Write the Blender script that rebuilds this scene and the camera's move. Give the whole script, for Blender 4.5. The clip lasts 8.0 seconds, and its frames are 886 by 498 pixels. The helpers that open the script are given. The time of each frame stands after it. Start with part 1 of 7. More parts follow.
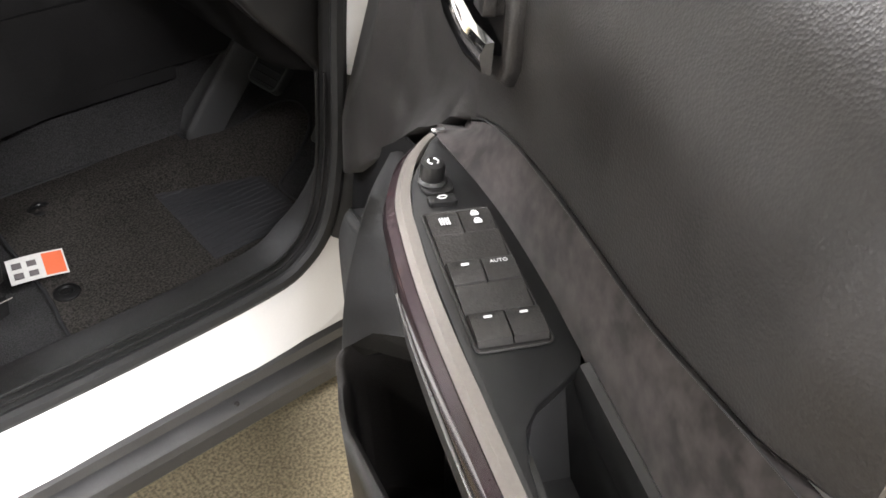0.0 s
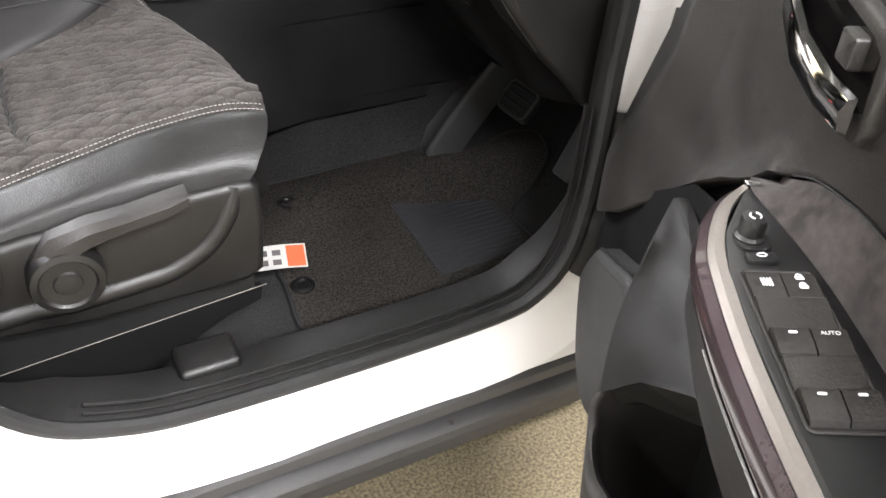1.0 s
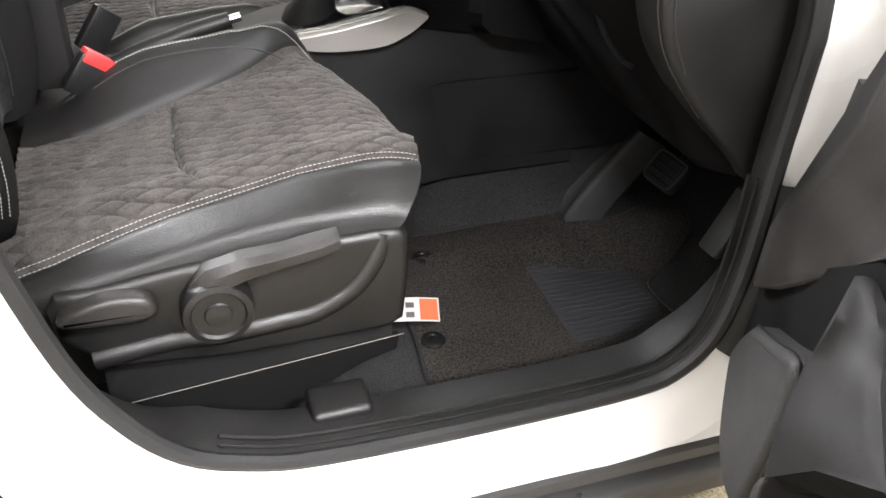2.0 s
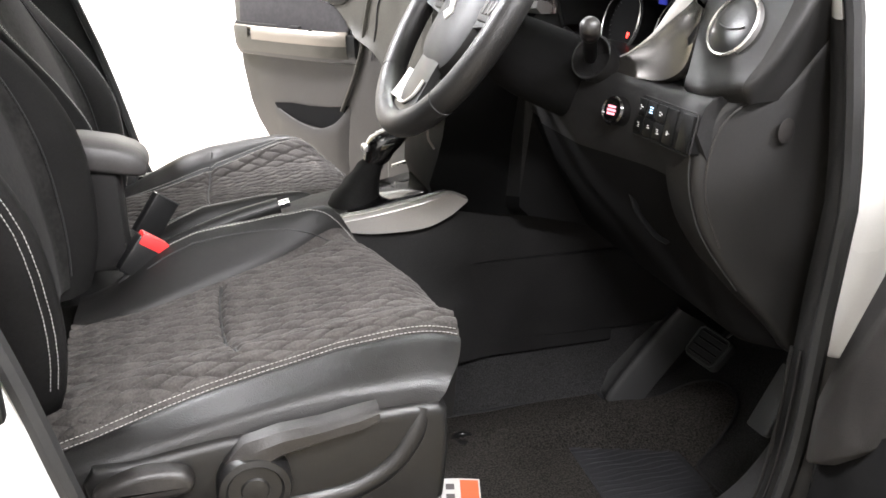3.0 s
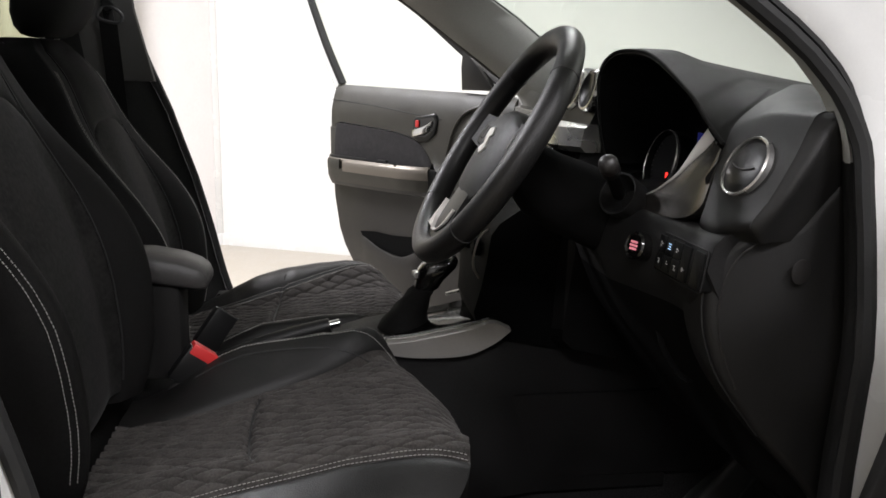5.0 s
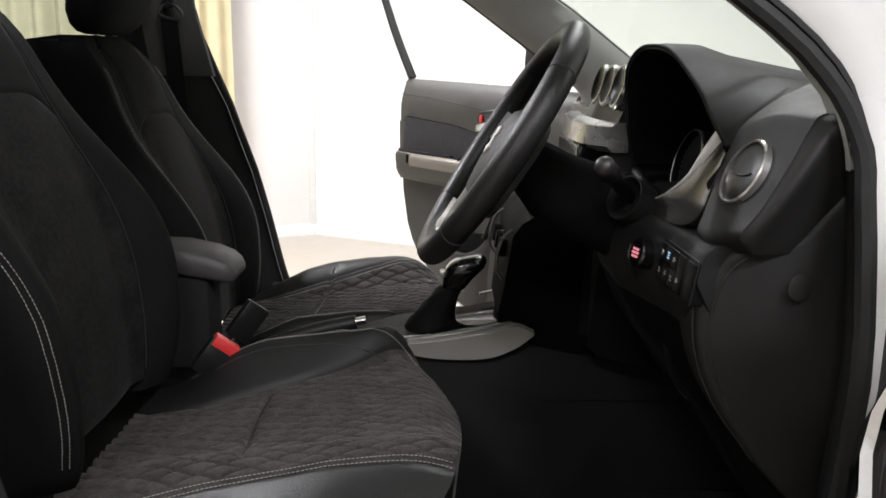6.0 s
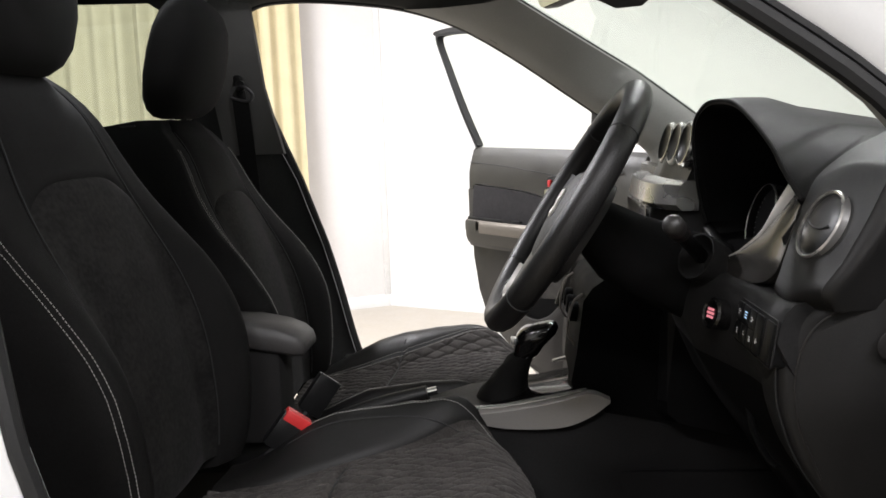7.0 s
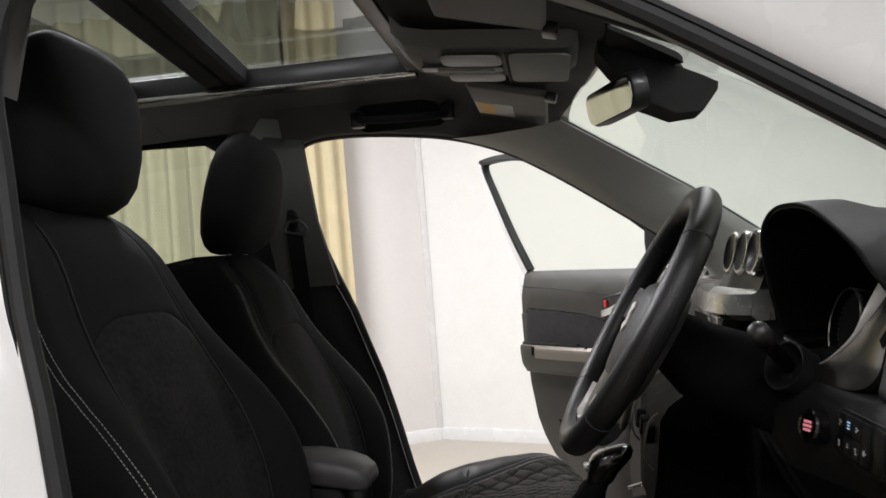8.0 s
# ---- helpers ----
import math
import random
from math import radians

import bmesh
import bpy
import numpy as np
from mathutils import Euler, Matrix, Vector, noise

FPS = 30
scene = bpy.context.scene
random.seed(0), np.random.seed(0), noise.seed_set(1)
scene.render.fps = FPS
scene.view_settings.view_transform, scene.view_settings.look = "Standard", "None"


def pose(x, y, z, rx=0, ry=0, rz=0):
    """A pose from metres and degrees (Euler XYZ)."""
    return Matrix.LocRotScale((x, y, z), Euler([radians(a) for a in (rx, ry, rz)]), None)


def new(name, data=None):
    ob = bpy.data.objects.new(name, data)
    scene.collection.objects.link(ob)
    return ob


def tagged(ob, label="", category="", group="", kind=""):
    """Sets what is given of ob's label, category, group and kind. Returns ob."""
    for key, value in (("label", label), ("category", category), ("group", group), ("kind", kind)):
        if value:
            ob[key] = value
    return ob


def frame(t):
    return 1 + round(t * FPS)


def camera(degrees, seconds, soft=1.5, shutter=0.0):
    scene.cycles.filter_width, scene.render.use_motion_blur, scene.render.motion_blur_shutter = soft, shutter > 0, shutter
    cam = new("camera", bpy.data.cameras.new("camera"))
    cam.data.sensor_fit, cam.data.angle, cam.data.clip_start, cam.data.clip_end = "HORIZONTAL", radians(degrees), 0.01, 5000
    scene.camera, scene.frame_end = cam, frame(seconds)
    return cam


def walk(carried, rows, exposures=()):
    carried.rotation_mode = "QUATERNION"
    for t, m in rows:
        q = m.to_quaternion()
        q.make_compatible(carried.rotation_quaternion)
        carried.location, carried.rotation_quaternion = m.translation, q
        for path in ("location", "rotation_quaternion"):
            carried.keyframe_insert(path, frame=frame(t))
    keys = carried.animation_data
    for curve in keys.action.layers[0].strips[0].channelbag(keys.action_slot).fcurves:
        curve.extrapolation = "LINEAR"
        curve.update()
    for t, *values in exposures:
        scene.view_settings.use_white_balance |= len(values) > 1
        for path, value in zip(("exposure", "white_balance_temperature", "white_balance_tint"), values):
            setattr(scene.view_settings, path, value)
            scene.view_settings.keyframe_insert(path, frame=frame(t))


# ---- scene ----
cam = camera(54.44, 8.0, soft=1.6)
ROWS = [
    (0.0, -0.3871, -0.8384, 1.3201, 51.07, -2.80, -41.92),
    (0.5, -0.4105, -0.8125, 1.3116, 51.86, -2.68, -35.19),
    (1.0, -0.4512, -0.7769, 1.3073, 52.61, -2.25, -27.09),
    (1.5, -0.4727, -0.7563, 1.2950, 53.73, -1.92, -21.13),
    (1.7, -0.4839, -0.7537, 1.2909, 54.63, -1.82, -19.74),
    (2.8, -0.4883, -0.7648, 1.2654, 66.32, -0.56, -16.25),
    (3.0, -0.4895, -0.7736, 1.2709, 69.23, -0.18, -15.93),
    (3.5, -0.4882, -0.8056, 1.2644, 76.55, -0.31, -14.74),
    (4.0, -0.4821, -0.8268, 1.2662, 79.59, -1.07, -12.69),
    (4.5, -0.4409, -0.8478, 1.2694, 79.05, -1.38, -10.11),
    (4.7, -0.4165, -0.8410, 1.2638, 78.73, -1.16, -9.38),
    (5.8, -0.2162, -0.8279, 1.2772, 77.07, -0.96, -1.81),
    (6.0, -0.1942, -0.8148, 1.2762, 77.53, -0.84, -0.25),
    (6.5, -0.1729, -0.8002, 1.2735, 79.21, 0.54, 2.78),
    (7.0, -0.1795, -0.7971, 1.2715, 82.10, 1.98, 4.37),
    (7.5, -0.1958, -0.7919, 1.2653, 85.99, 3.71, 5.66),
    (8.0, -0.2163, -0.7683, 1.2538, 91.01, 4.62, 7.11),
]
EXPOSURES = [(0.0, 2.12), (0.5, 2.28), (1.0, 2.36), (1.7, 2.5), (2.8, 2.4), (3.2, 2.3), (3.6, 1.6), (3.9, 0.74), (4.3, 0.23), (5.8, 0.45), (7.0, 0.47), (8.0, -0.04)]
walk(cam, [(t, pose(x, y, z, rx, ry, rz)) for t, x, y, z, rx, ry, rz in ROWS], EXPOSURES)

# ---- light: a showroom bay under ceiling panels, weak grey surround ----
world = bpy.data.worlds.new("world")
scene.world = world
world.use_nodes = True
world.node_tree.nodes["Background"].inputs[0].default_value = (0.9, 0.95, 1.0, 1)
world.node_tree.nodes["Background"].inputs[1].default_value = 0.05


def area_lamp(x, y, z, sx, sy, watts, colour=(1.0, 0.985, 1.03)):
    data = bpy.data.lights.new("ceiling_lamp", "AREA")
    data.shape, data.size, data.size_y, data.energy, data.color = "RECTANGLE", sx, sy, watts, colour
    ob = new("ceiling_lamp_light", data)
    ob.location = (x, y, z)
    return ob


LAMPS = [(-2.3, 2.45, 185), (0.5, 2.7, 32), (-1.0, -2.9, 66), (1.0, -2.0, 86), (3.4, 0.9, 18), (-3.8, 0.0, 12)]
CEILING_Z = 3.3
for lx, ly, lw in LAMPS:
    area_lamp(lx, ly, CEILING_Z - 0.06, 1.15, 0.28, lw)


# ---- materials ----
def material(name, base, rough=0.6, metal=0.0, grain=1.0, scale=300.0, spots=0.15, bump=0.0, bump_scale=None, spec=0.5, coat=0.0, sheen=0.0, blot=9.0, fine_share=0.5):
    m = bpy.data.materials.new(name)
    m.use_nodes = True
    nt = m.node_tree
    b = nt.nodes["Principled BSDF"]
    b.inputs["Roughness"].default_value = rough
    b.inputs["Metallic"].default_value = metal
    b.inputs["Specular IOR Level"].default_value = spec
    b.inputs["Coat Weight"].default_value = coat
    b.inputs["Sheen Weight"].default_value = sheen
    b.inputs["Sheen Roughness"].default_value = 0.4
    tc = nt.nodes.new("ShaderNodeTexCoord")
    big = nt.nodes.new("ShaderNodeTexNoise")
    big.inputs["Scale"].default_value = blot
    big.inputs["Detail"].default_value = 4
    fine = nt.nodes.new("ShaderNodeTexNoise")
    fine.inputs["Scale"].default_value = scale
    fine.inputs["Detail"].default_value = 2
    for n in (big, fine):
        nt.links.new(tc.outputs["Object"], n.inputs["Vector"])
    mix = nt.nodes.new("ShaderNodeMix")
    mix.data_type = "RGBA"
    mix.inputs[0].default_value = fine_share
    nt.links.new(big.outputs[0], mix.inputs[6])
    nt.links.new(fine.outputs[0], mix.inputs[7])
    ramp = nt.nodes.new("ShaderNodeMapRange")
    ramp.inputs[1].default_value, ramp.inputs[2].default_value = 0.5 - 0.2 / grain, 0.5 + 0.2 / grain
    ramp.inputs[3].default_value, ramp.inputs[4].default_value = 1 - spots, 1 + spots
    nt.links.new(mix.outputs[2], ramp.inputs[0])
    col = nt.nodes.new("ShaderNodeVectorMath")
    col.operation = "SCALE"
    col.inputs[0].default_value = base
    nt.links.new(ramp.outputs[0], col.inputs["Scale"])
    nt.links.new(col.outputs[0], b.inputs["Base Color"])
    rr = nt.nodes.new("ShaderNodeMapRange")
    rr.inputs[1].default_value, rr.inputs[2].default_value = 0.3, 0.7
    rr.inputs[3].default_value, rr.inputs[4].default_value = max(rough - 0.07, 0.02), min(rough + 0.07, 1)
    nt.links.new(big.outputs[0], rr.inputs[0])
    nt.links.new(rr.outputs[0], b.inputs["Roughness"])
    if bump:
        bn = nt.nodes.new("ShaderNodeBump")
        bn.inputs["Strength"].default_value = 0.6
        bn.inputs["Distance"].default_value = bump
        src = fine
        if bump_scale:
            src = nt.nodes.new("ShaderNodeTexVoronoi")
            src.inputs["Scale"].default_value = bump_scale
            nt.links.new(tc.outputs["Object"], src.inputs["Vector"])
        nt.links.new(src.outputs[0], bn.inputs["Height"])
        nt.links.new(bn.outputs[0], b.inputs["Normal"])
    return m


def glass(name, tint, rough=0.0):
    m = bpy.data.materials.new(name)
    m.use_nodes = True
    b = m.node_tree.nodes["Principled BSDF"]
    b.inputs["Base Color"].default_value = (*tint, 1)
    b.inputs["Transmission Weight"].default_value = 1
    b.inputs["Roughness"].default_value = rough
    b.inputs["IOR"].default_value = 1.45
    return m


def glow(name, colour, strength):
    m = bpy.data.materials.new(name)
    m.use_nodes = True
    b = m.node_tree.nodes["Principled BSDF"]
    b.inputs["Base Color"].default_value = (*colour, 1)
    b.inputs["Emission Color"].default_value = (*colour, 1)
    b.inputs["Emission Strength"].default_value = strength
    return m


WHITE_PAINT = material("white_paint", (0.73, 0.73, 0.72), 0.25, spots=0.02, coat=0.6)
WALL = material("wall_paint", (0.80, 0.79, 0.77), 0.8, spots=0.03, scale=60, bump=0.0006)
# grey of the unseen walls, chosen to weaken reflections on the plastics
DIMMING_GREY = material("dimming_wall_grey", (0.52, 0.52, 0.51), 0.85, spots=0.05)
MATT = material("matt_black_lining", (0.0140, 0.0135, 0.0132), 0.85, spots=0.15, spec=0.1)
PANEL_GREY = material("pale_grey_partition", (0.70, 0.675, 0.66), 0.7, spots=0.03, scale=60, bump=0.0004)
CEIL = material("ceiling_paint", (0.75, 0.75, 0.74), 0.9, spots=0.03)
FLOOR = material("floor_vinyl", (0.46, 0.42, 0.36), 0.35, spots=0.08, scale=40)
GROUND = material("brown_ground_mat", (0.145, 0.12, 0.072), 0.9, spots=0.5, grain=1.3, scale=170, bump=0.003, fine_share=0.85)
PLASTIC = material("black_grained_plastic", (0.0075, 0.0073, 0.0071), 0.36, spots=0.2, spec=0.45, bump=0.00035, bump_scale=1100)
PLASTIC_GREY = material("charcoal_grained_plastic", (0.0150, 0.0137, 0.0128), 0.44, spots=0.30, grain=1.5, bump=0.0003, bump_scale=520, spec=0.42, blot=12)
# the charcoal door plastic again, lightened for the light on the passenger door
LIT_DOOR_GREY = material("lit_olive_door_plastic", (0.0350, 0.0330, 0.0270), 0.5, spots=0.25, grain=1.4, bump=0.0003, bump_scale=520, spec=0.4, blot=12)
PLASTIC_FINE = material("satin_black_plastic", (0.009, 0.009, 0.009), 0.36, spots=0.1, spec=0.35)
CLADDING = material("weathered_grey_cladding", (0.0357, 0.0357, 0.0357), 0.6, spots=0.15, bump=0.0004, bump_scale=700)
GLOSS = material("piano_black", (0.004, 0.0037, 0.0037), 0.14, spots=0.05, coat=0.5)
RUBBER = material("black_rubber", (0.014, 0.014, 0.014), 0.6, spots=0.15, spec=0.3)
LEATHER = material("black_leather", (0.0085, 0.0082, 0.0079), 0.42, spots=0.25, bump=0.0005, bump_scale=520, spec=0.36)
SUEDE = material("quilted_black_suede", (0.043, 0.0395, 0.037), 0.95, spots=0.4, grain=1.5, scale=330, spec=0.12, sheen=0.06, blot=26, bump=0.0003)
DOOR_SUEDE = material("slate_suede", (0.021, 0.0197, 0.0203), 0.9, spots=0.25, grain=1.5, scale=80, spec=0.2, sheen=0.12, blot=14)
SUEDE_PLAIN = material("brown_black_suede", (0.030, 0.0255, 0.0245), 0.95, spots=0.5, grain=1.6, scale=80, spec=0.15, sheen=0.15, blot=30)
FABRIC = material("black_cloth", (0.0075, 0.0072, 0.0070), 0.95, spots=0.4, scale=600, bump=0.0004, spec=0.25)
CARPET = material("black_loop_carpet", (0.0310, 0.0279, 0.0254), 1.0, spots=0.65, grain=1.4, scale=260, bump=0.004, spec=0.1, fine_share=0.88)
PILE = material("charcoal_pile_carpet", (0.0288, 0.0281, 0.0284), 1.0, spots=0.45, grain=1.3, scale=330, bump=0.002, spec=0.1, fine_share=0.8, blot=14)
PADMAT = material("ribbed_heel_pad", (0.0194, 0.0194, 0.0223), 0.8, spots=0.3, scale=200)
MESH = material("speaker_mesh", (0.0085, 0.0082, 0.0079), 0.7, spots=0.2, scale=900, bump=0.001, bump_scale=520)
SILVER = material("satin_silver_trim", (0.56, 0.55, 0.535), 0.24, 0.9, spots=0.06, scale=500)
BRUSHED = material("warm_grey_trim", (0.1584, 0.1440, 0.1296), 0.45, 0.5, spots=0.08, scale=400)
PLUM = material("dark_plum_gloss", (0.03, 0.02, 0.022), 0.2, 0.2, spots=0.1, coat=0.4)
CHROME = material("chrome", (0.8, 0.8, 0.8), 0.08, 1.0, spots=0.02)
HEADLINER = material("charcoal_headliner_cloth", (0.0810, 0.0796, 0.0756), 0.95, spots=0.12, scale=500, bump=0.0005, spec=0.2)
OVERHEAD = material("grey_overhead_plastic", (0.1360, 0.1318, 0.1232), 0.7, spots=0.1, bump=0.0004, bump_scale=700)
PILLAR_TRIM = material("grey_pillar_trim", (0.2600, 0.2600, 0.2431), 0.7, spots=0.1, bump=0.0004, bump_scale=700)
THREAD = material("pale_grey_thread", (0.30, 0.29, 0.275), 0.8, spots=0.15)
RED = material("red_plastic", (0.55, 0.03, 0.03), 0.4, spots=0.05)
ORANGE = material("orange_print", (0.55, 0.10, 0.03), 0.6, spots=0.05)
PAPER = material("white_label_paper", (0.50, 0.49, 0.47), 0.6, spots=0.06)
AMBER = material("amber_print", (0.70, 0.42, 0.10), 0.6, spots=0.05)
DOOR_BEIGE = material("warm_silver_trim", (0.165, 0.147, 0.124), 0.42, 0.5, spots=0.08, scale=400)
HOOD_BLACK = material("grained_black_hood", (0.0062, 0.0058, 0.0055), 0.62, spots=0.25, spec=0.22, bump=0.0003, bump_scale=1000)
DASH_BLACK = material("soft_black_dash_plastic", (0.0082, 0.0078, 0.0074), 0.55, spots=0.25, spec=0.32, bump=0.0003, bump_scale=1000)
# backrest vinyl and suede, set darker than the cushion's leather and suede
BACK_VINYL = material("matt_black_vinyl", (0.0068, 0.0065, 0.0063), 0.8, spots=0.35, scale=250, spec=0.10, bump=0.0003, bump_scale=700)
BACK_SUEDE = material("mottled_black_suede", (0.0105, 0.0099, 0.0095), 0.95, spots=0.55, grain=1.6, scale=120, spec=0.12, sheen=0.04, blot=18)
ARM_VINYL = material("grey_armrest_vinyl", (0.040, 0.038, 0.037), 0.5, spots=0.15, scale=300, spec=0.4, bump=0.0003, bump_scale=700)
BINDING = material("black_woven_binding", (0.022, 0.022, 0.023), 0.9, spots=0.25, scale=500, spec=0.2)
CHARCOAL_MATT = material("matt_charcoal_plastic", (0.0080, 0.0077, 0.0076), 0.62, spots=0.3, grain=1.5, bump=0.0003, bump_scale=900, spec=0.25, blot=12)
SWITCH = material("dull_black_switch", (0.0045, 0.0045, 0.0045), 0.4, spots=0.1, spec=0.18)
# near-black that puts the shade of recesses and undersides into the base colour
SHADE_BLACK = material("recess_shade_black", (0.0055, 0.0054, 0.0054), 0.9, spots=0.15, spec=0.04)
# black of the unlit stack: its shade is put into the base colour
STACK_SHADE = material("shaded_black_stack", (0.0022, 0.0022, 0.0022), 0.75, spots=0.15, spec=0.06)
GUNMETAL = material("glossy_gunmetal_trim", (0.055, 0.051, 0.047), 0.2, 0.7, spots=0.05, scale=500)
BOLSTER = material("matt_black_leather", (0.0085, 0.0080, 0.0076), 0.52, spots=0.25, bump=0.0003, bump_scale=800, spec=0.27)
FLANK_GREY = material("pale_satin_console_trim", (0.33, 0.315, 0.295), 0.42, 0.5, spots=0.06, scale=400)
FLANK = material("light_satin_silver", (0.58, 0.56, 0.53), 0.32, 0.3, spots=0.05, scale=500)
SILL_PLASTIC = material("scuffed_black_sill_plastic", (0.0080, 0.0078, 0.0076), 0.62, spots=0.35, grain=1.5, scale=200, spec=0.22, bump=0.0004, bump_scale=700)
INK = material("dark_print", (0.08, 0.07, 0.07), 0.6)
MARK = material("white_symbol_print", (0.55, 0.55, 0.55), 0.5)
METAL = material("dull_steel", (0.30, 0.29, 0.27), 0.4, 0.9, spots=0.1)
CURTAIN = material("olive_curtain_cloth", (0.29, 0.28, 0.19), 0.95, spots=0.1, scale=200)
CURTAIN_WARM = material("cream_curtain_cloth", (0.54, 0.47, 0.30), 0.95, spots=0.1, scale=200)
SCREEN = glass("windscreen_glass", (0.74, 0.81, 0.76))
SIDE_GLASS = glass("side_window_glass", (0.93, 0.97, 0.93))
SUN_GLASS = glass("tinted_roof_glass", (0.44, 0.49, 0.49))
MIRROR = material("mirror_silver", (0.85, 0.86, 0.85), 0.02, 1.0, spots=0.0)
LAMP_GLOW = glow("lamp_diffuser", (1.0, 0.96, 0.9), 6.0)
RED_GLOW = glow("red_warning_lamp", (1.0, 0.03, 0.02), 1.3)
BLUE_GLOW = glow("blue_display", (0.02, 0.03, 0.35), 0.03)
BUTTON_RED = glow("red_button_print", (0.8, 0.25, 0.3), 0.35)
BUTTON_BLUE = glow("lit_button_print", (0.35, 0.55, 0.8), 0.5)


# ---- mesh helpers ----
def thing(name, label, category, at=(0, 0, 0), turn=0.0, group="", kind=""):
    ob = new(name)
    ob.location = at
    ob.rotation_euler = (0, 0, radians(turn))
    ob.empty_display_size = 0.05
    return tagged(ob, label, category, group, kind)


def part(name, bm, mat, parent=None, label="", sharp=38, local=False):
    """One bmesh as one mesh object. Meshes are in world metres unless local, in which case they are in the thing's own axes."""
    bmesh.ops.recalc_face_normals(bm, faces=bm.faces)
    for f in bm.faces:
        f.smooth = True
    lim = radians(sharp)
    for e in bm.edges:
        if len(e.link_faces) == 2 and e.calc_face_angle(0) > lim:
            e.smooth = False
    me = bpy.data.meshes.new(name)
    bm.to_mesh(me)
    bm.free()
    me.materials.append(mat)
    ob = new(name, me)
    if parent is not None:
        ob.parent = parent
        if not local:
            ob.matrix_parent_inverse = world_of(parent).inverted()
    if label:
        ob["label"] = label
    return ob


def world_of(ob):
    m = Matrix.LocRotScale(ob.location, ob.rotation_euler, ob.scale)
    if ob.parent:
        m = world_of(ob.parent) @ ob.matrix_parent_inverse @ m
    return m


def add_box(bm, x0, x1, y0, y1, z0, z1, bevel=0.0, seg=2, m=None):
    r = bmesh.ops.create_cube(bm, size=1)
    vs = r["verts"]
    for v in vs:
        v.co = Vector((x0 + (v.co.x + 0.5) * (x1 - x0), y0 + (v.co.y + 0.5) * (y1 - y0), z0 + (v.co.z + 0.5) * (z1 - z0)))
    if bevel:
        es = list({e for v in vs for e in v.link_edges})
        r = bmesh.ops.bevel(bm, geom=es, offset=bevel, segments=seg, profile=0.5, affect="EDGES")
        vs = list({v for f in r["faces"] for v in f.verts} | {v for v in vs if v.is_valid})
    if m is not None:
        for v in vs:
            v.co = m @ v.co
    return vs


def box(*a, **k):
    bm = bmesh.new()
    add_box(bm, *a, **k)
    return bm


def add_loft(bm, rings, closed=True, caps=True, loop=False):
    rows = [[bm.verts.new(p) for p in r] for r in rings]
    n = len(rows[0])
    pairs = list(zip(rows, rows[1:])) + ([(rows[-1], rows[0])] if loop else [])
    for a, b in pairs:
        for i in range(n if closed else n - 1):
            j = (i + 1) % n
            try:
                bm.faces.new((a[i], a[j], b[j], b[i]))
            except ValueError:
                pass
    if caps and closed and not loop:
        for r in (rows[0], rows[-1]):
            try:
                bm.faces.new(r)
            except ValueError:
                pass
    return rows


def loft(rings, **k):
    bm = bmesh.new()
    add_loft(bm, rings, **k)
    return bm


def smooth_path(pts, steps=6, closed=False):
    """Catmull-Rom through the points."""
    pts = [Vector(p) for p in pts]
    n = len(pts)
    out = []
    for i in range(n if closed else n - 1):
        p0 = pts[(i - 1) % n] if closed or i > 0 else pts[0] * 2 - pts[1]
        p1, p2 = pts[i], pts[(i + 1) % n]
        p3 = pts[(i + 2) % n] if closed or i + 2 < n else pts[-1] * 2 - pts[-2]
        for k in range(steps):
            t = k / steps
            out.append(0.5 * ((2 * p1) + (p2 - p0) * t + (2 * p0 - 5 * p1 + 4 * p2 - p3) * t * t + (3 * p1 - p0 - 3 * p2 + p3) * t ** 3))
    if not closed:
        out.append(pts[-1])
    return out


def add_tube(bm, path, radius, n=8, closed=False, flat=1.0, up=None):
    path = [Vector(p) for p in path]
    rings = []
    ref = Vector(up) if up else None
    prev = None
    for i, p in enumerate(path):
        a = path[i - 1] if i > 0 or closed else p
        b = path[(i + 1) % len(path)] if i + 1 < len(path) or closed else p
        t = (b - a).normalized()
        if ref is not None:
            side = t.cross(ref)
        elif prev is None:
            side = t.cross(Vector((0, 0, 1)) if abs(t.z) < 0.9 else Vector((1, 0, 0)))
        else:
            side = t.cross(prev)
        side.normalize()
        nrm = side.cross(t).normalized()
        prev = nrm
        r = radius(i / max(len(path) - 1, 1)) if callable(radius) else radius
        rings.append([p + side * (math.cos(2 * math.pi * k / n) * r) + nrm * (math.sin(2 * math.pi * k / n) * r * flat) for k in range(n)])
    return add_loft(bm, rings, loop=closed)


def tube(path, radius, **k):
    bm = bmesh.new()
    add_tube(bm, path, radius, **k)
    return bm


def prism(outline, at, thick, bevel=0.0, seg=2):
    """A flat outline of (a, b) pairs, lifted into space by at(a, b, c), with c from 0 to thick."""
    bm = bmesh.new()
    add_prism(bm, outline, at, thick, bevel, seg)
    return bm


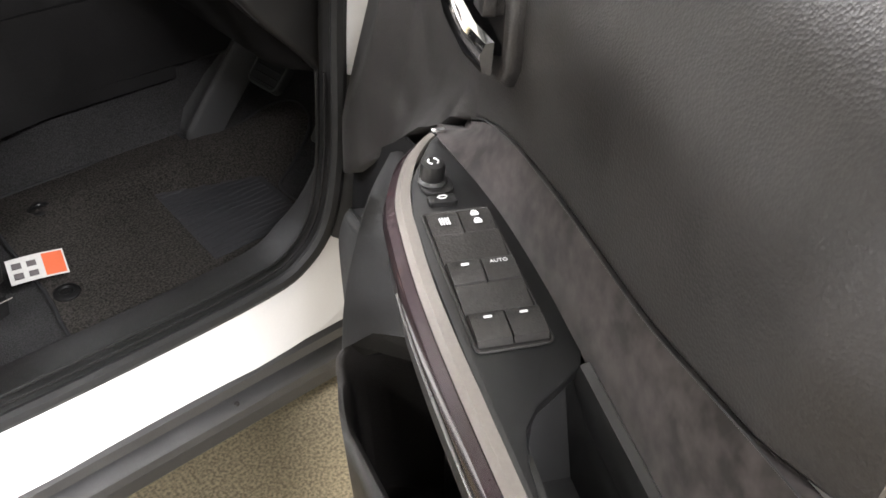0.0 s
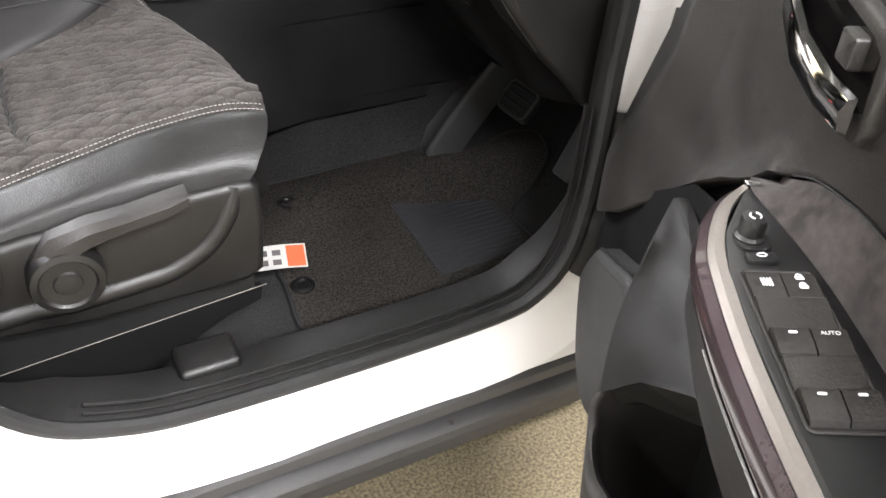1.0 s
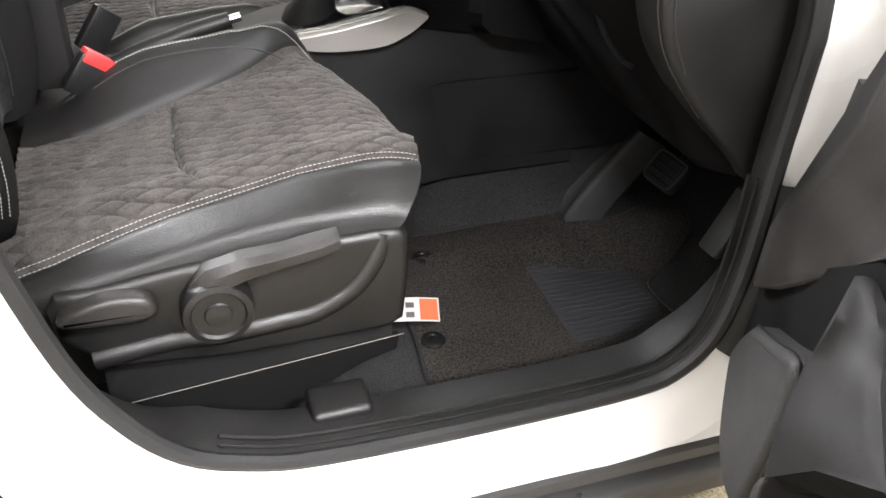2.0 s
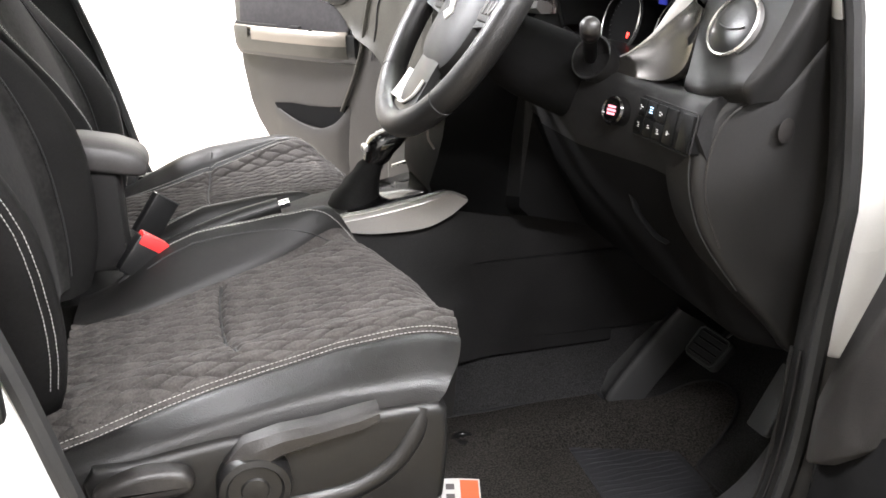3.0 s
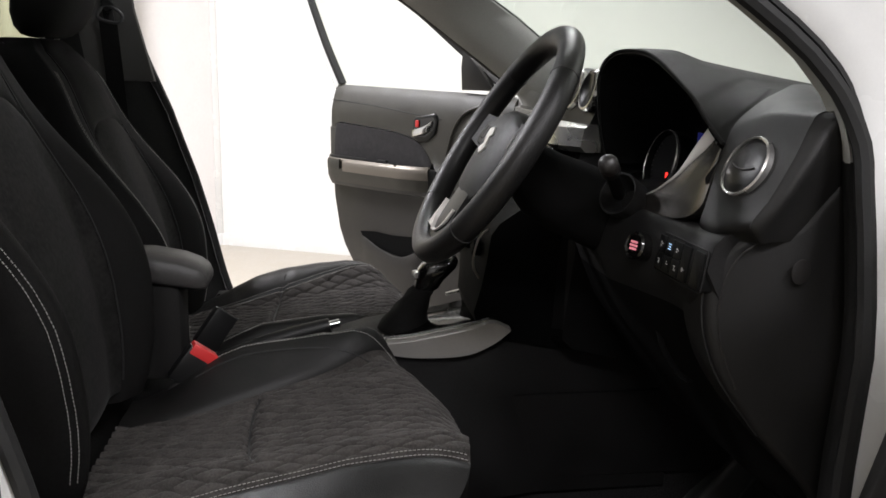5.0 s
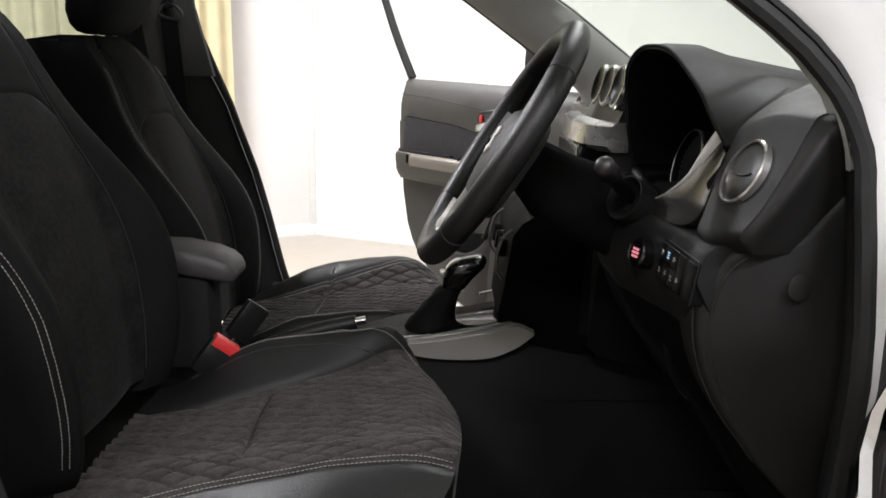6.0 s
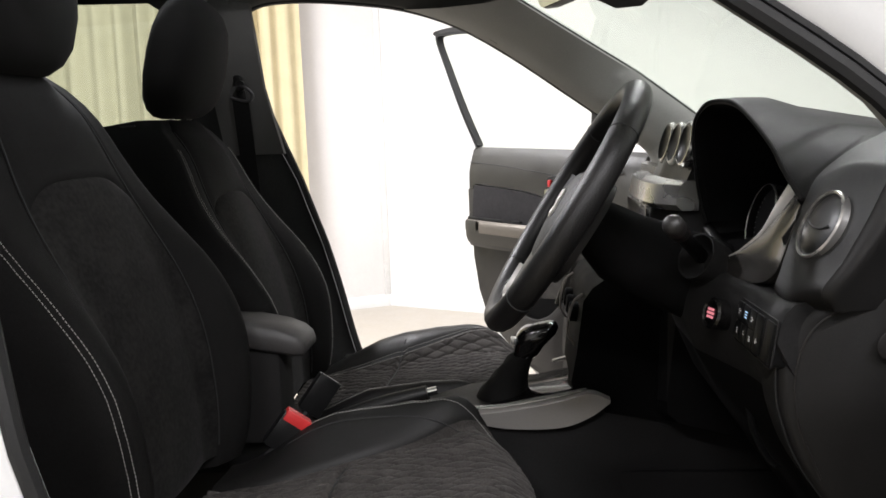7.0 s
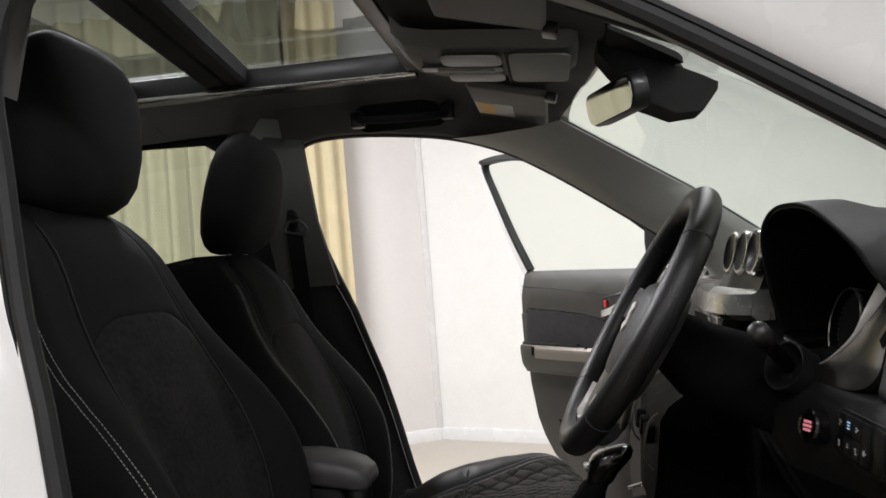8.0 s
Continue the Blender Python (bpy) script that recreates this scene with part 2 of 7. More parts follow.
def add_prism(bm, outline, at, thick, bevel=0.0, seg=2):
    n = len(outline)
    if bevel:
        cx, cy = sum(p[0] for p in outline) / n, sum(p[1] for p in outline) / n
        def inset(d):
            out = []
            area = sum(outline[i][0] * outline[(i + 1) % n][1] - outline[(i + 1) % n][0] * outline[i][1] for i in range(n))
            s = 1 if area > 0 else -1
            for i in range(n):
                p, a, b = Vector(outline[i]), Vector(outline[i - 1]), Vector(outline[(i + 1) % n])
                e1, e2 = (p - a).normalized(), (b - p).normalized()
                nn = (Vector((-e1.y, e1.x)) + Vector((-e2.y, e2.x))) * s
                nn.normalize()
                c = max(nn.dot(Vector((-e1.y, e1.x)) * s), 0.4)
                out.append(p + nn * d / c)
            return out
        levels = [(0.0, 0.0)]
        for k in range(seg + 1):
            a = k / seg * math.pi / 2
            levels.append((bevel * (1 - math.cos(a)), thick - bevel + bevel * math.sin(a)))
        rings = [[at(q[0], q[1], c) for q in inset(d)] for d, c in levels]
    else:
        rings = [[at(a, b, 0) for a, b in outline], [at(a, b, thick) for a, b in outline]]
    return add_loft(bm, rings)


def arc(cx, cy, r, a0, a1, n):
    return [(cx + r * math.cos(radians(a0 + (a1 - a0) * k / n)), cy + r * math.sin(radians(a0 + (a1 - a0) * k / n))) for k in range(n + 1)]


def round_rect(x0, x1, y0, y1, r, n=4):
    return arc(x1 - r, y1 - r, r, 0, 90, n) + arc(x0 + r, y1 - r, r, 90, 180, n) + arc(x0 + r, y0 + r, r, 180, 270, n) + arc(x1 - r, y0 + r, r, 270, 360, n)


def disc_at(c, axis, up=(0, 0, 1)):
    """Axes for round things: a function of (a, b, c) with c along the axis."""
    n = Vector(axis).normalized()
    a = Vector(up).cross(n).normalized()
    b = n.cross(a)
    c0 = Vector(c)
    return lambda u, v, w: c0 + a * u + b * v + n * w


def lathe(profile, at, n=28, ring=False):
    """Profile of (radius, height) pairs turned about the axis of at(); ring closes the profile on itself."""
    return loft([[at(r * math.cos(2 * math.pi * k / n), r * math.sin(2 * math.pi * k / n), h) for k in range(n)] for r, h in profile], loop=ring)


def stitches(path, gap=0.0062, length=0.0042, r=0.0006, lift=(0, 0, 0)):
    """A row of thread dashes along a path."""
    bm = bmesh.new()
    path = [Vector(p) + Vector(lift) for p in path]
    d, want = 0.0, 0.0
    for a, b in zip(path, path[1:]):
        seg = (b - a).length
        if seg < 1e-6:
            continue
        t = (b - a) / seg
        while want <= d + seg:
            p = a + t * (want - d)
            add_tube(bm, [p, p + t * length], r, n=4)
            want += gap
        d += seg
    return bm


def grid_surface(fn, nu, nv, thick=None, uv=None):
    """A sheet fn(s, t), s and t from 0 to 1, with an optional second side from thick(s, t)."""
    bm = bmesh.new()
    top = [[bm.verts.new(fn(i / nu, j / nv)) for j in range(nv + 1)] for i in range(nu + 1)]
    layer = bm.loops.layers.uv.new("uv") if uv else None
    for i in range(nu):
        for j in range(nv):
            f = bm.faces.new((top[i][j], top[i + 1][j], top[i + 1][j + 1], top[i][j + 1]))
            if uv:
                for lp, (a, b) in zip(f.loops, ((i, j), (i + 1, j), (i + 1, j + 1), (i, j + 1))):
                    lp[layer].uv = uv(a / nu, b / nv)
    if thick:
        back = [[bm.verts.new(thick(i / nu, j / nv)) for j in range(nv + 1)] for i in range(nu + 1)]
        for i in range(nu):
            for j in range(nv):
                bm.faces.new((back[i][j], back[i][j + 1], back[i + 1][j + 1], back[i + 1][j]))
        rim = [(i, 0) for i in range(nu + 1)] + [(nu, j) for j in range(1, nv + 1)] + [(i, nv) for i in range(nu - 1, -1, -1)] + [(0, j) for j in range(nv - 1, 0, -1)]
        low = [back[i][j] for i, j in rim]
        n = len(rim)
        for k in range(n):
            a, b = rim[k], rim[(k + 1) % n]
            bm.faces.new((top[a[0]][a[1]], low[k], low[(k + 1) % n], top[b[0]][b[1]]))
    return bm


def lettering(text, size, at):
    """Flat letters of the built-in font, as a thin solid, placed by at(a, b, c)."""
    curve = bpy.data.curves.new("text", "FONT")
    curve.body, curve.size, curve.align_x, curve.align_y, curve.resolution_u = text, size, "CENTER", "CENTER", 3
    curve.extrude = 0.0002
    tmp = bpy.data.objects.new("text", curve)
    me = bpy.data.meshes.new_from_object(tmp)
    bm = bmesh.new()
    bm.from_mesh(me)
    for v in bm.verts:
        v.co = at(v.co.x, v.co.y, v.co.z)
    bpy.data.objects.remove(tmp)
    bpy.data.curves.remove(curve)
    bpy.data.meshes.remove(me)
    return bm


def lerp_table(table, x):
    """Smooth values from rows (x, a, b, ...)."""
    if x <= table[0][0]:
        return table[0][1:]
    for p, q in zip(table, table[1:]):
        if x <= q[0]:
            t = (x - p[0]) / (q[0] - p[0])
            return tuple(a + (b - a) * t for a, b in zip(p[1:], q[1:]))
    return table[-1][1:]


# ---- the bay: floor, walls, ceiling, curtains ----
YC = 0.87                      # the car's centre line
ROOM = (-5.2, 4.6, -4.6)       # west, east, south
CORNER = (-1.083, 5.40)


def wall_panel(name, x0, y0, x1, y1, z1, mat, thick=0.1):
    d = Vector((x1 - x0, y1 - y0)).normalized()
    n = Vector((-d.y, d.x)) * thick
    ring = [(x0, y0), (x1, y1), (x1 + n.x, y1 + n.y), (x0 + n.x, y0 + n.y)]
    return tagged(part(name, loft([[(a, b, 0) for a, b in ring], [(a, b, z1) for a, b in ring]]), mat), kind="structure")


tagged(part("floor", box(ROOM[0] - 0.5, ROOM[1] + 0.5, ROOM[2] - 0.5, 7.5, -0.1, 0), FLOOR), "smooth beige vinyl showroom floor with faint sheen", "floor", kind="structure")
tagged(part("ground", box(-1.6, 2.0, -2.2, 0.8, 0, 0.006), GROUND), "brown coarse floor covering under the open driver door", "floor covering", kind="structure")
tagged(part("ceiling", box(ROOM[0] - 0.5, ROOM[1] + 0.5, ROOM[2] - 0.5, 7.5, CEILING_Z, CEILING_Z + 0.1), CEIL), kind="structure")
EAST_Y = CORNER[1] - (ROOM[1] - CORNER[0]) * 0.47
wall_panel("wall_north", CORNER[0], CORNER[1], ROOM[1] + 0.05, EAST_Y, CEILING_Z, WALL)
wall_panel("wall_recess", -2.3, 4.76, CORNER[0], CORNER[1], CEILING_Z, PANEL_GREY)
for f in (0.34, 0.985):   # white upright strips of the grey partition
    tx, ty = -2.3 + f * (CORNER[0] + 2.3), 4.76 + f * (CORNER[1] - 4.76)
    tagged(part("trim", box(-0.022, 0.022, -0.012, 0.03, 0.085, CEILING_Z - 0.01, 0.003, m=Matrix.Translation((tx, ty, 0)) @ Euler((0, 0, math.atan2(0.64, 1.217))).to_matrix().to_4x4()), WHITE_PAINT), kind="structure")
wall_panel("wall_behind_curtain", ROOM[0], 4.9, -2.3, 4.9, CEILING_Z, WALL)
wall_panel("wall_east", ROOM[1], EAST_Y + 0.2, ROOM[1], ROOM[2], CEILING_Z, WALL)
# west and south walls are out of view, greyed to dim the cabin
wall_panel("unseen_wall_west", ROOM[0], ROOM[2], ROOM[0], 5.0, CEILING_Z, DIMMING_GREY)
wall_panel("unseen_wall_south", ROOM[1], ROOM[2], ROOM[0], ROOM[2], CEILING_Z, DIMMING_GREY)


def skirting(x0, y0, x1, y1):
    d = Vector((x1 - x0, y1 - y0)).normalized()
    n = Vector((d.y, -d.x))
    ring = []
    for p in ((x0, y0), (x1, y1)):
        ring.append([(p[0] + n.x * a, p[1] + n.y * a, z) for a, z in ((-0.02, 0), (0.014, 0), (0.014, 0.075), (0.008, 0.085), (-0.02, 0.085))])
    return tagged(part("baseboard", loft(ring), WHITE_PAINT), kind="structure")


skirting(CORNER[0], CORNER[1], ROOM[1], EAST_Y)
skirting(-2.3, 4.76, CORNER[0], CORNER[1])


def curtain(x0, y0, x1, y1, z0, z1, mat, label, fold=0.11, depth=0.05):
    d = Vector((x1 - x0, y1 - y0))
    L = d.length
    d.normalize()
    n = Vector((d.y, -d.x))
    k = int(L / fold) * 8

    def fn(s, t):
        u = s * L
        w = math.sin(u / fold * 2 * math.pi + 1.3 * math.sin(u * 5.1)) * depth * (0.75 + 0.25 * math.sin(u * 9.7 + 2)) + 0.012 * math.sin(t * 5 + u * 3)
        p = Vector((x0, y0)) + d * u + n * w
        return (p.x, p.y, z0 + t * (z1 - z0))

    ob = part("curtain", grid_surface(fn, k, 10, thick=lambda s, t: Vector(fn(s, t)) - Vector((n.x, n.y, 0)) * 0.012), mat, sharp=80)
    return tagged(ob, label, "curtain", "curtains along the bay wall")


curtain(-1.86, 4.78, -1.54, 4.95, 0.02, 3.1, CURTAIN_WARM, "cream floor-length curtain drawn back beside the wall", fold=0.13)
curtain(ROOM[0] + 0.1, 4.68, -1.88, 4.72, 0.02, 3.1, CURTAIN, "long olive pleated curtain covering the bay wall", fold=0.17)

for lx, ly, lw in LAMPS:
    lamp = thing("ceiling_light", "white rectangular ceiling light panel, lit", "ceiling light", (lx, ly, CEILING_Z), group="ceiling lights")
    part("housing", box(lx - 0.62, lx + 0.62, ly - 0.18, ly + 0.18, CEILING_Z - 0.045, CEILING_Z, 0.005), WHITE_PAINT, lamp)
    part("diffuser", box(lx - 0.58, lx + 0.58, ly - 0.14, ly + 0.14, CEILING_Z - 0.055, CEILING_Z - 0.04), LAMP_GLOW, lamp, "glowing white diffuser")


# ---- the car's shell ----
car = thing("car", "white compact SUV body shell with both front doors open", "car", (0, YC, 0))
RING_R = [(-0.36, 0.4265), (-0.13, 0.42), (0.10, 0.425), (0.175, 0.447), (0.226, 0.505), (0.250, 0.60), (0.257, 0.75), (0.258, 1.0), (0.256, 1.12), (0.244, 1.207), (0.192, 1.290), (0.044, 1.402),
          (-0.133, 1.521), (-0.290, 1.600), (-0.445, 1.647), (-0.60, 1.668), (-0.725, 1.668), (-0.810, 1.632), (-0.838, 1.52), (-0.818, 1.397), (-0.787, 1.234), (-0.745, 1.05),
          (-0.726, 0.973), (-0.69, 0.84), (-0.647, 0.659), (-0.60, 0.555), (-0.535, 0.482), (-0.455, 0.445)]
RING_L = [(-0.36, 0.4265), (-0.13, 0.42), (0.10, 0.425), (0.175, 0.447), (0.226, 0.505), (0.250, 0.60), (0.257, 0.75), (0.258, 1.0), (0.245, 1.10), (0.205, 1.19), (0.13, 1.257), (0.00, 1.350),
          (-0.17, 1.468), (-0.31, 1.549), (-0.45, 1.598), (-0.60, 1.622), (-0.75, 1.633), (-0.860, 1.622), (-0.908, 1.573), (-0.897, 1.458), (-0.823, 1.245), (-0.765, 1.05),
          (-0.735, 0.95), (-0.70, 0.82), (-0.655, 0.635), (-0.61, 0.545), (-0.535, 0.482), (-0.455, 0.445)]


def ring_y(z):
    return 0.045 + max(z - 0.95, 0) * 0.19


class Opening:
    """The swept edge of a front door opening: point k, offset dn outwards in the plane of the side, dy towards the cabin."""

    def __init__(self, pts, left):
        self.path = [(p.x, p.z) for p in smooth_path([(x, 0, z) for x, z in pts], 4, closed=True)]
        self.left = left
        n = len(self.path)

        def inward(x, z):
            return (0.007 if x < 0 else -0.006) * min(max((z - 0.46) / 0.1, 0), 1) * min(max((1.24 - z) / 0.1, 0), 1)

        self.path = [(x + inward(x, z), z) for x, z in self.path]
        self.normals = []
        for i in range(n):
            a, b = self.path[i - 2], self.path[(i + 2) % n]
            t = Vector((b[0] - a[0], b[1] - a[1])).normalized()
            self.normals.append(Vector((t.y, -t.x)))

    def at(self, i, dn, dy):
        i %= len(self.path)
        (x, z), n = self.path[i], self.normals[i]
        y = ring_y(z) + dy
        return Vector((x + n.x * dn, 2 * YC - y if self.left else y, z + n.y * dn))

    def sweep(self, section, i0=0, i1=None):
        n = len(self.path)
        whole = i1 is None
        ks = range(n) if whole else range(i0, i1 + 1)
        rows = [[self.at(k, *(s(self.path[k % n], self.normals[k % n]) if callable(s) else s)) for s in section] for k in ks]
        return loft(rows, closed=False, caps=False, loop=whole)

    def tube(self, dn, dy, r, i0=0, i1=None, n=8):
        m = len(self.path)
        ks = range(m) if i1 is None else range(i0, i1 + 1)
        return tube([self.at(k, dn + slim(self.path[k % m]) * (0.8 if dn < 0.01 else 0.25), dy) for k in ks], r, n=n, closed=i1 is None, up=(0, 1, 0))


right, left = Opening(RING_R, False), Opening(RING_L, True)
NR = len(right.path)


def reach(p, n):
    return 0.088 if p[1] < 0.46 else (0.088 + min((p[1] - 0.46) * 0.5, 0.04)) if p[1] < 1.15 else 0.128 + 0.07 * min((p[1] - 1.15) / 0.2, 1)


def lip(p):
    return 0.010 * min(max((p[1] - 1.15) / 0.15, 0), 1)


def slim(p):
    """How far the seal and trim draw back beside the dashboard's end."""
    return 0.012 * min(max((p[1] - 0.80) / 0.2, 0), 1) * min(max((1.26 - p[1]) / 0.08, 0), 1) if p[0] > 0.1 else 0


def trim_row(sill, pillar, front):
    """A point of the trim's section: full width on the sill, stepped back on the centre pillar, slim on the front pillar."""
    def at(p, n):
        k = min(max((-p[0] - 0.52) / 0.16, 0), 1)
        f = min(max((p[1] - 0.46) / 0.14, 0), 1) if p[0] > 0.1 else 0
        d, y = tuple(a + (b - a) * k + (c - a) * f for a, b, c in zip(sill, pillar, front))
        return d + slim(p), y
    return at


def side_y(y, is_left):
    return 2 * YC - y if is_left else y


SKIN = [(lambda p, n: (0.004 + lip(p), 0.03)), (lambda p, n: (0.007 + lip(p), 0.004)), (lambda p, n: (0.014 + lip(p), -0.002)), (lambda p, n: (0.04 + lip(p), -0.012)), (lambda p, n: (reach(p, n) - 0.012, -0.036)), (lambda p, n: (reach(p, n), -0.045)), (lambda p, n: (reach(p, n) + 0.004, -0.03))]
for side, op in (("right", right), ("left", left)):
    for nm, a, b in (("sill_panel", -12, 14), ("front_pillar_panel", 14, 40), ("roof_rail_panel", 40, 68), ("centre_pillar_panel", 68, NR - 12)):
        part(nm, op.sweep(SKIN if side == "right" else SKIN[:4], a, b), WHITE_PAINT, car, "glossy white painted panel of the door opening")
    part("rocker_panel", loft([[Vector((x, side_y(y, side == "left"), z)) for y, z in ((0.016, 0.3325), (0.0025, 0.334), (0.012, 0.346), (0.036, 0.380), (0.048, 0.40), (0.049, zt), (0.07, zt), (0.07, 0.3325))] for x, zt in ((0.04, 0.415), (0.12, 0.42), (0.19, 0.445), (0.25, 0.47), (0.42, 0.47))]), WHITE_PAINT, car, "white rocker panel that runs on under the front wing")
    part("door_seal", op.tube(0.0, 0.004, 0.0115), RUBBER, car, "black rubber door seal")
    part("seal_lip", op.tube(0.016, 0.004, 0.004, n=6), RUBBER, car, "thin black seal lip")
    part("door_channel", op.sweep([(0.008, 0.006), (0.012, -0.001), (0.016, -0.001), (0.019, 0.012)], 36, 70), RUBBER, car, "black channel above the door seal")
    part("sill_trim", op.sweep([trim_row(*q) for q in (((-0.006, 0.008), (0.002, 0.008), (-0.006, 0.008)), ((-0.014, 0.03), (0.018, 0.022), (-0.010, 0.022)), ((-0.014, 0.075), (0.045, 0.045), (-0.006, 0.042)), ((-0.008, 0.095), (0.075, 0.062), (0.006, 0.054)), ((0.012, 0.104), (0.105, 0.074), (0.03, 0.062)), ((0.05, 0.108), (0.14, 0.082), (0.07, 0.068)), ((0.17, 0.110), (0.21, 0.09), (0.17, 0.075)))], 76 - NR, 34), SILL_PLASTIC, car, "black plastic sill and pillar trim")
    part("sill_ridge", op.tube(-0.019, 0.030, 0.0030, 106 - NR, 24, n=8), SILL_PLASTIC, car, "fine ridge along the sill trim")
    part("sill_groove", op.tube(-0.0145, 0.018, 0.0022, 106 - NR, 24, n=6), MATT, car, "dark groove along the sill trim")
    part("hinge_pillar_seal", op.sweep([(0.004, 0.012), (0.010, -0.008), (0.034, -0.021), (0.052, -0.026), (0.060, -0.020), (0.062, 0.0)], 15, 24), RUBBER, car, "black rubber seal low on the hinge pillar", sharp=60)
    part("pillar_foot", op.sweep([(-0.004, 0.009), (-0.004, 0.020), (0.006, 0.040), (0.03, 0.065), (0.06, 0.08)], 34, 42), PILLAR_TRIM, car, "grey foot of the windscreen pillar lining")
    part("pillar_trim_upper", op.sweep([(-0.003, 0.008), (0.003, 0.020), (0.018, 0.035), (0.05, 0.055), (0.11, 0.085)], 54, 76), PILLAR_TRIM, car, "grey plastic pillar trim")


# cladding below the sill: one long moulded strip each side
CLAD = [(0.03, 0.337), (0.004, 0.336), (-0.006, 0.331), (-0.008, 0.314), (-0.003, 0.309), (0.014, 0.304), (0.014, 0.289), (-0.006, 0.283), (-0.012, 0.276), (-0.012, 0.259), (-0.007, 0.253), (-0.006, 0.226), (0.004, 0.212), (0.03, 0.198), (0.07, 0.192), (0.07, 0.337)]
for lf in (False, True):
    clad = part("sill_cladding", loft([[(x, side_y(y, lf), z) for y, z in CLAD] for x in (-1.0, -0.6, -0.2, 0.1, 0.3, 0.42)]), CLADDING, car, "dark grey plastic sill cladding with a long groove")
    if not lf:
        part("clip", lathe([(0.004, 0), (0.0042, 0.002), (0.003, 0.0045), (0, 0.005)], disc_at((0.0, -0.009, 0.296), (0, -1, 0)), 12), PLASTIC_GREY, clad)
part("underbody", box(-1.2, 0.7, 0.08, 2 * YC - 0.08, 0.20, 0.232), PLASTIC_FINE, car)

# floor pan, tunnel, firewall
part("floor_carpet", box(-1.5, 0.46, 0.13, 2 * YC - 0.13, 0.222, 0.236), PILE, car, "black carpet lining the floor pan")
TOE = [(0.40, 0.2365), (0.47, 0.243), (0.60, 0.298), (0.70, 0.40), (0.77, 0.60), (0.80, 1.0)]
part("toe_board", loft([[(x, y, z) for x, z in TOE] for y in (0.12, 2 * YC - 0.12)], closed=False, caps=False), PILE, car, "black carpeted toe board")
TUN = [(0.775, 0.232), (0.818, 0.245), (0.826, 0.30), (0.815, 0.37), (0.797, 0.425), (0.80, 0.428)]
part("tunnel", loft([[(x, y, z) for y, z in TUN] + [(x, 2 * YC - y, z) for y, z in reversed(TUN)] for x in (-1.3, -0.6, 0.0, 0.5, 0.78)]), PILE, car, "carpeted centre tunnel")
part("tunnel_cover", loft([[(x, y, z) for y, z in ((0.800, 0.418), (0.786, 0.432), (0.775, 0.62), (2 * YC - 0.775, 0.62), (2 * YC - 0.786, 0.432), (2 * YC - 0.800, 0.418))] for x in (-1.3, -0.6, 0.0, 0.5, 0.78)]), CHARCOAL_MATT, car, "matt black tunnel cover")
for lf in (False, True):
    part("kick_panel", prism([(0.30, 0.22), (0.80, 0.22), (0.80, 1.15), (0.30, 1.15)], lambda a, b, c, lf=lf: (a, side_y(0.122 + c, lf), b), 0.010), PLASTIC, car)


# roof: headliner sheet with the sunroof opening, outer skin, rear glass wall
SUN_X0, SUN_X1, SUN_Y0, SUN_Y1 = -1.25, -0.50, 0.44, 1.30


def roof_z(x, y):
    return 1.735 - 0.55 * max(abs(y - YC) - 0.42, 0) ** 1.5 - 0.20 * max(x + 0.50, 0) ** 0.8 - 0.03 * max(-x - 1.0, 0)


def roof_sheet(x0, x1, y0, y1, lift=0.0):
    return grid_surface(lambda s, t: (x0 + s * (x1 - x0), y0 + t * (y1 - y0), roof_z(x0 + s * (x1 - x0), y0 + t * (y1 - y0)) + lift), 10, 10,
                        thick=lambda s, t: (x0 + s * (x1 - x0), y0 + t * (y1 - y0), roof_z(x0 + s * (x1 - x0), y0 + t * (y1 - y0)) + lift + 0.012))


def front_sheet(lift=0.0, grow=0.0):
    """The front of the roof lining, whose edge follows the curved head of the windscreen."""
    def fn(s, t):
        y = 0.20 + t * (2 * YC - 0.40)
        x = SUN_X1 + s * (-0.078 + grow - (0.20 if y > YC else 0.12) * min(abs(y - YC), 0.55) ** 2 - SUN_X1)
        return Vector((x, y, roof_z(x, y) + lift))
    return grid_surface(fn, 12, 16, thick=lambda s, t: fn(s, t) + Vector((0, 0, 0.012)))


part("headliner", front_sheet(), HEADLINER, car, "dark grey cloth headliner")
part("roof_skin", front_sheet(0.03, 0.004), WHITE_PAINT, car)
for x0, x1, y0, y1 in ((SUN_X0, SUN_X1, 0.20, SUN_Y0), (SUN_X0, SUN_X1, SUN_Y1, 2 * YC - 0.20), (-2.2, SUN_X0, 0.20, 2 * YC - 0.20)):
    part("headliner", roof_sheet(x0, x1, y0, y1), HEADLINER, car, "dark grey cloth headliner")
    part("roof_skin", roof_sheet(x0 - 0.001, x1 + 0.001, y0 + (0.02 if y0 == SUN_Y1 else -0.04), y1 - (0.02 if y1 == SUN_Y0 else -0.04), 0.03), WHITE_PAINT, car)

# windscreen and its glass, quarter and rear windows
WS_MID = [(-0.082, 1.640), (0.05, 1.585), (0.35, 1.455), (0.62, 1.31), (0.90, 1.15)]
WS_EDGE = [(-0.166, 0.48, 1.585), (-0.01, 0.545, 1.4925), (0.148, 0.61, 1.40), (0.314, 0.65, 1.28), (0.50, 0.68, 1.14)]


def along(rows, s):
    k = s * (len(rows) - 1)
    i = min(int(k), len(rows) - 2)
    return [a + (b - a) * (k - i) for a, b in zip(rows[i], rows[i + 1])]


def ws_half(s, h, is_left):
    return h if is_left else h + 0.055 * min(max((s - 0.15) / 0.6, 0), 1)


def ws_edge(s, is_left):
    x, h, z = along(WS_EDGE, s)
    h = ws_half(s, h, is_left)
    return Vector((x, YC + h if is_left else YC - h, z))


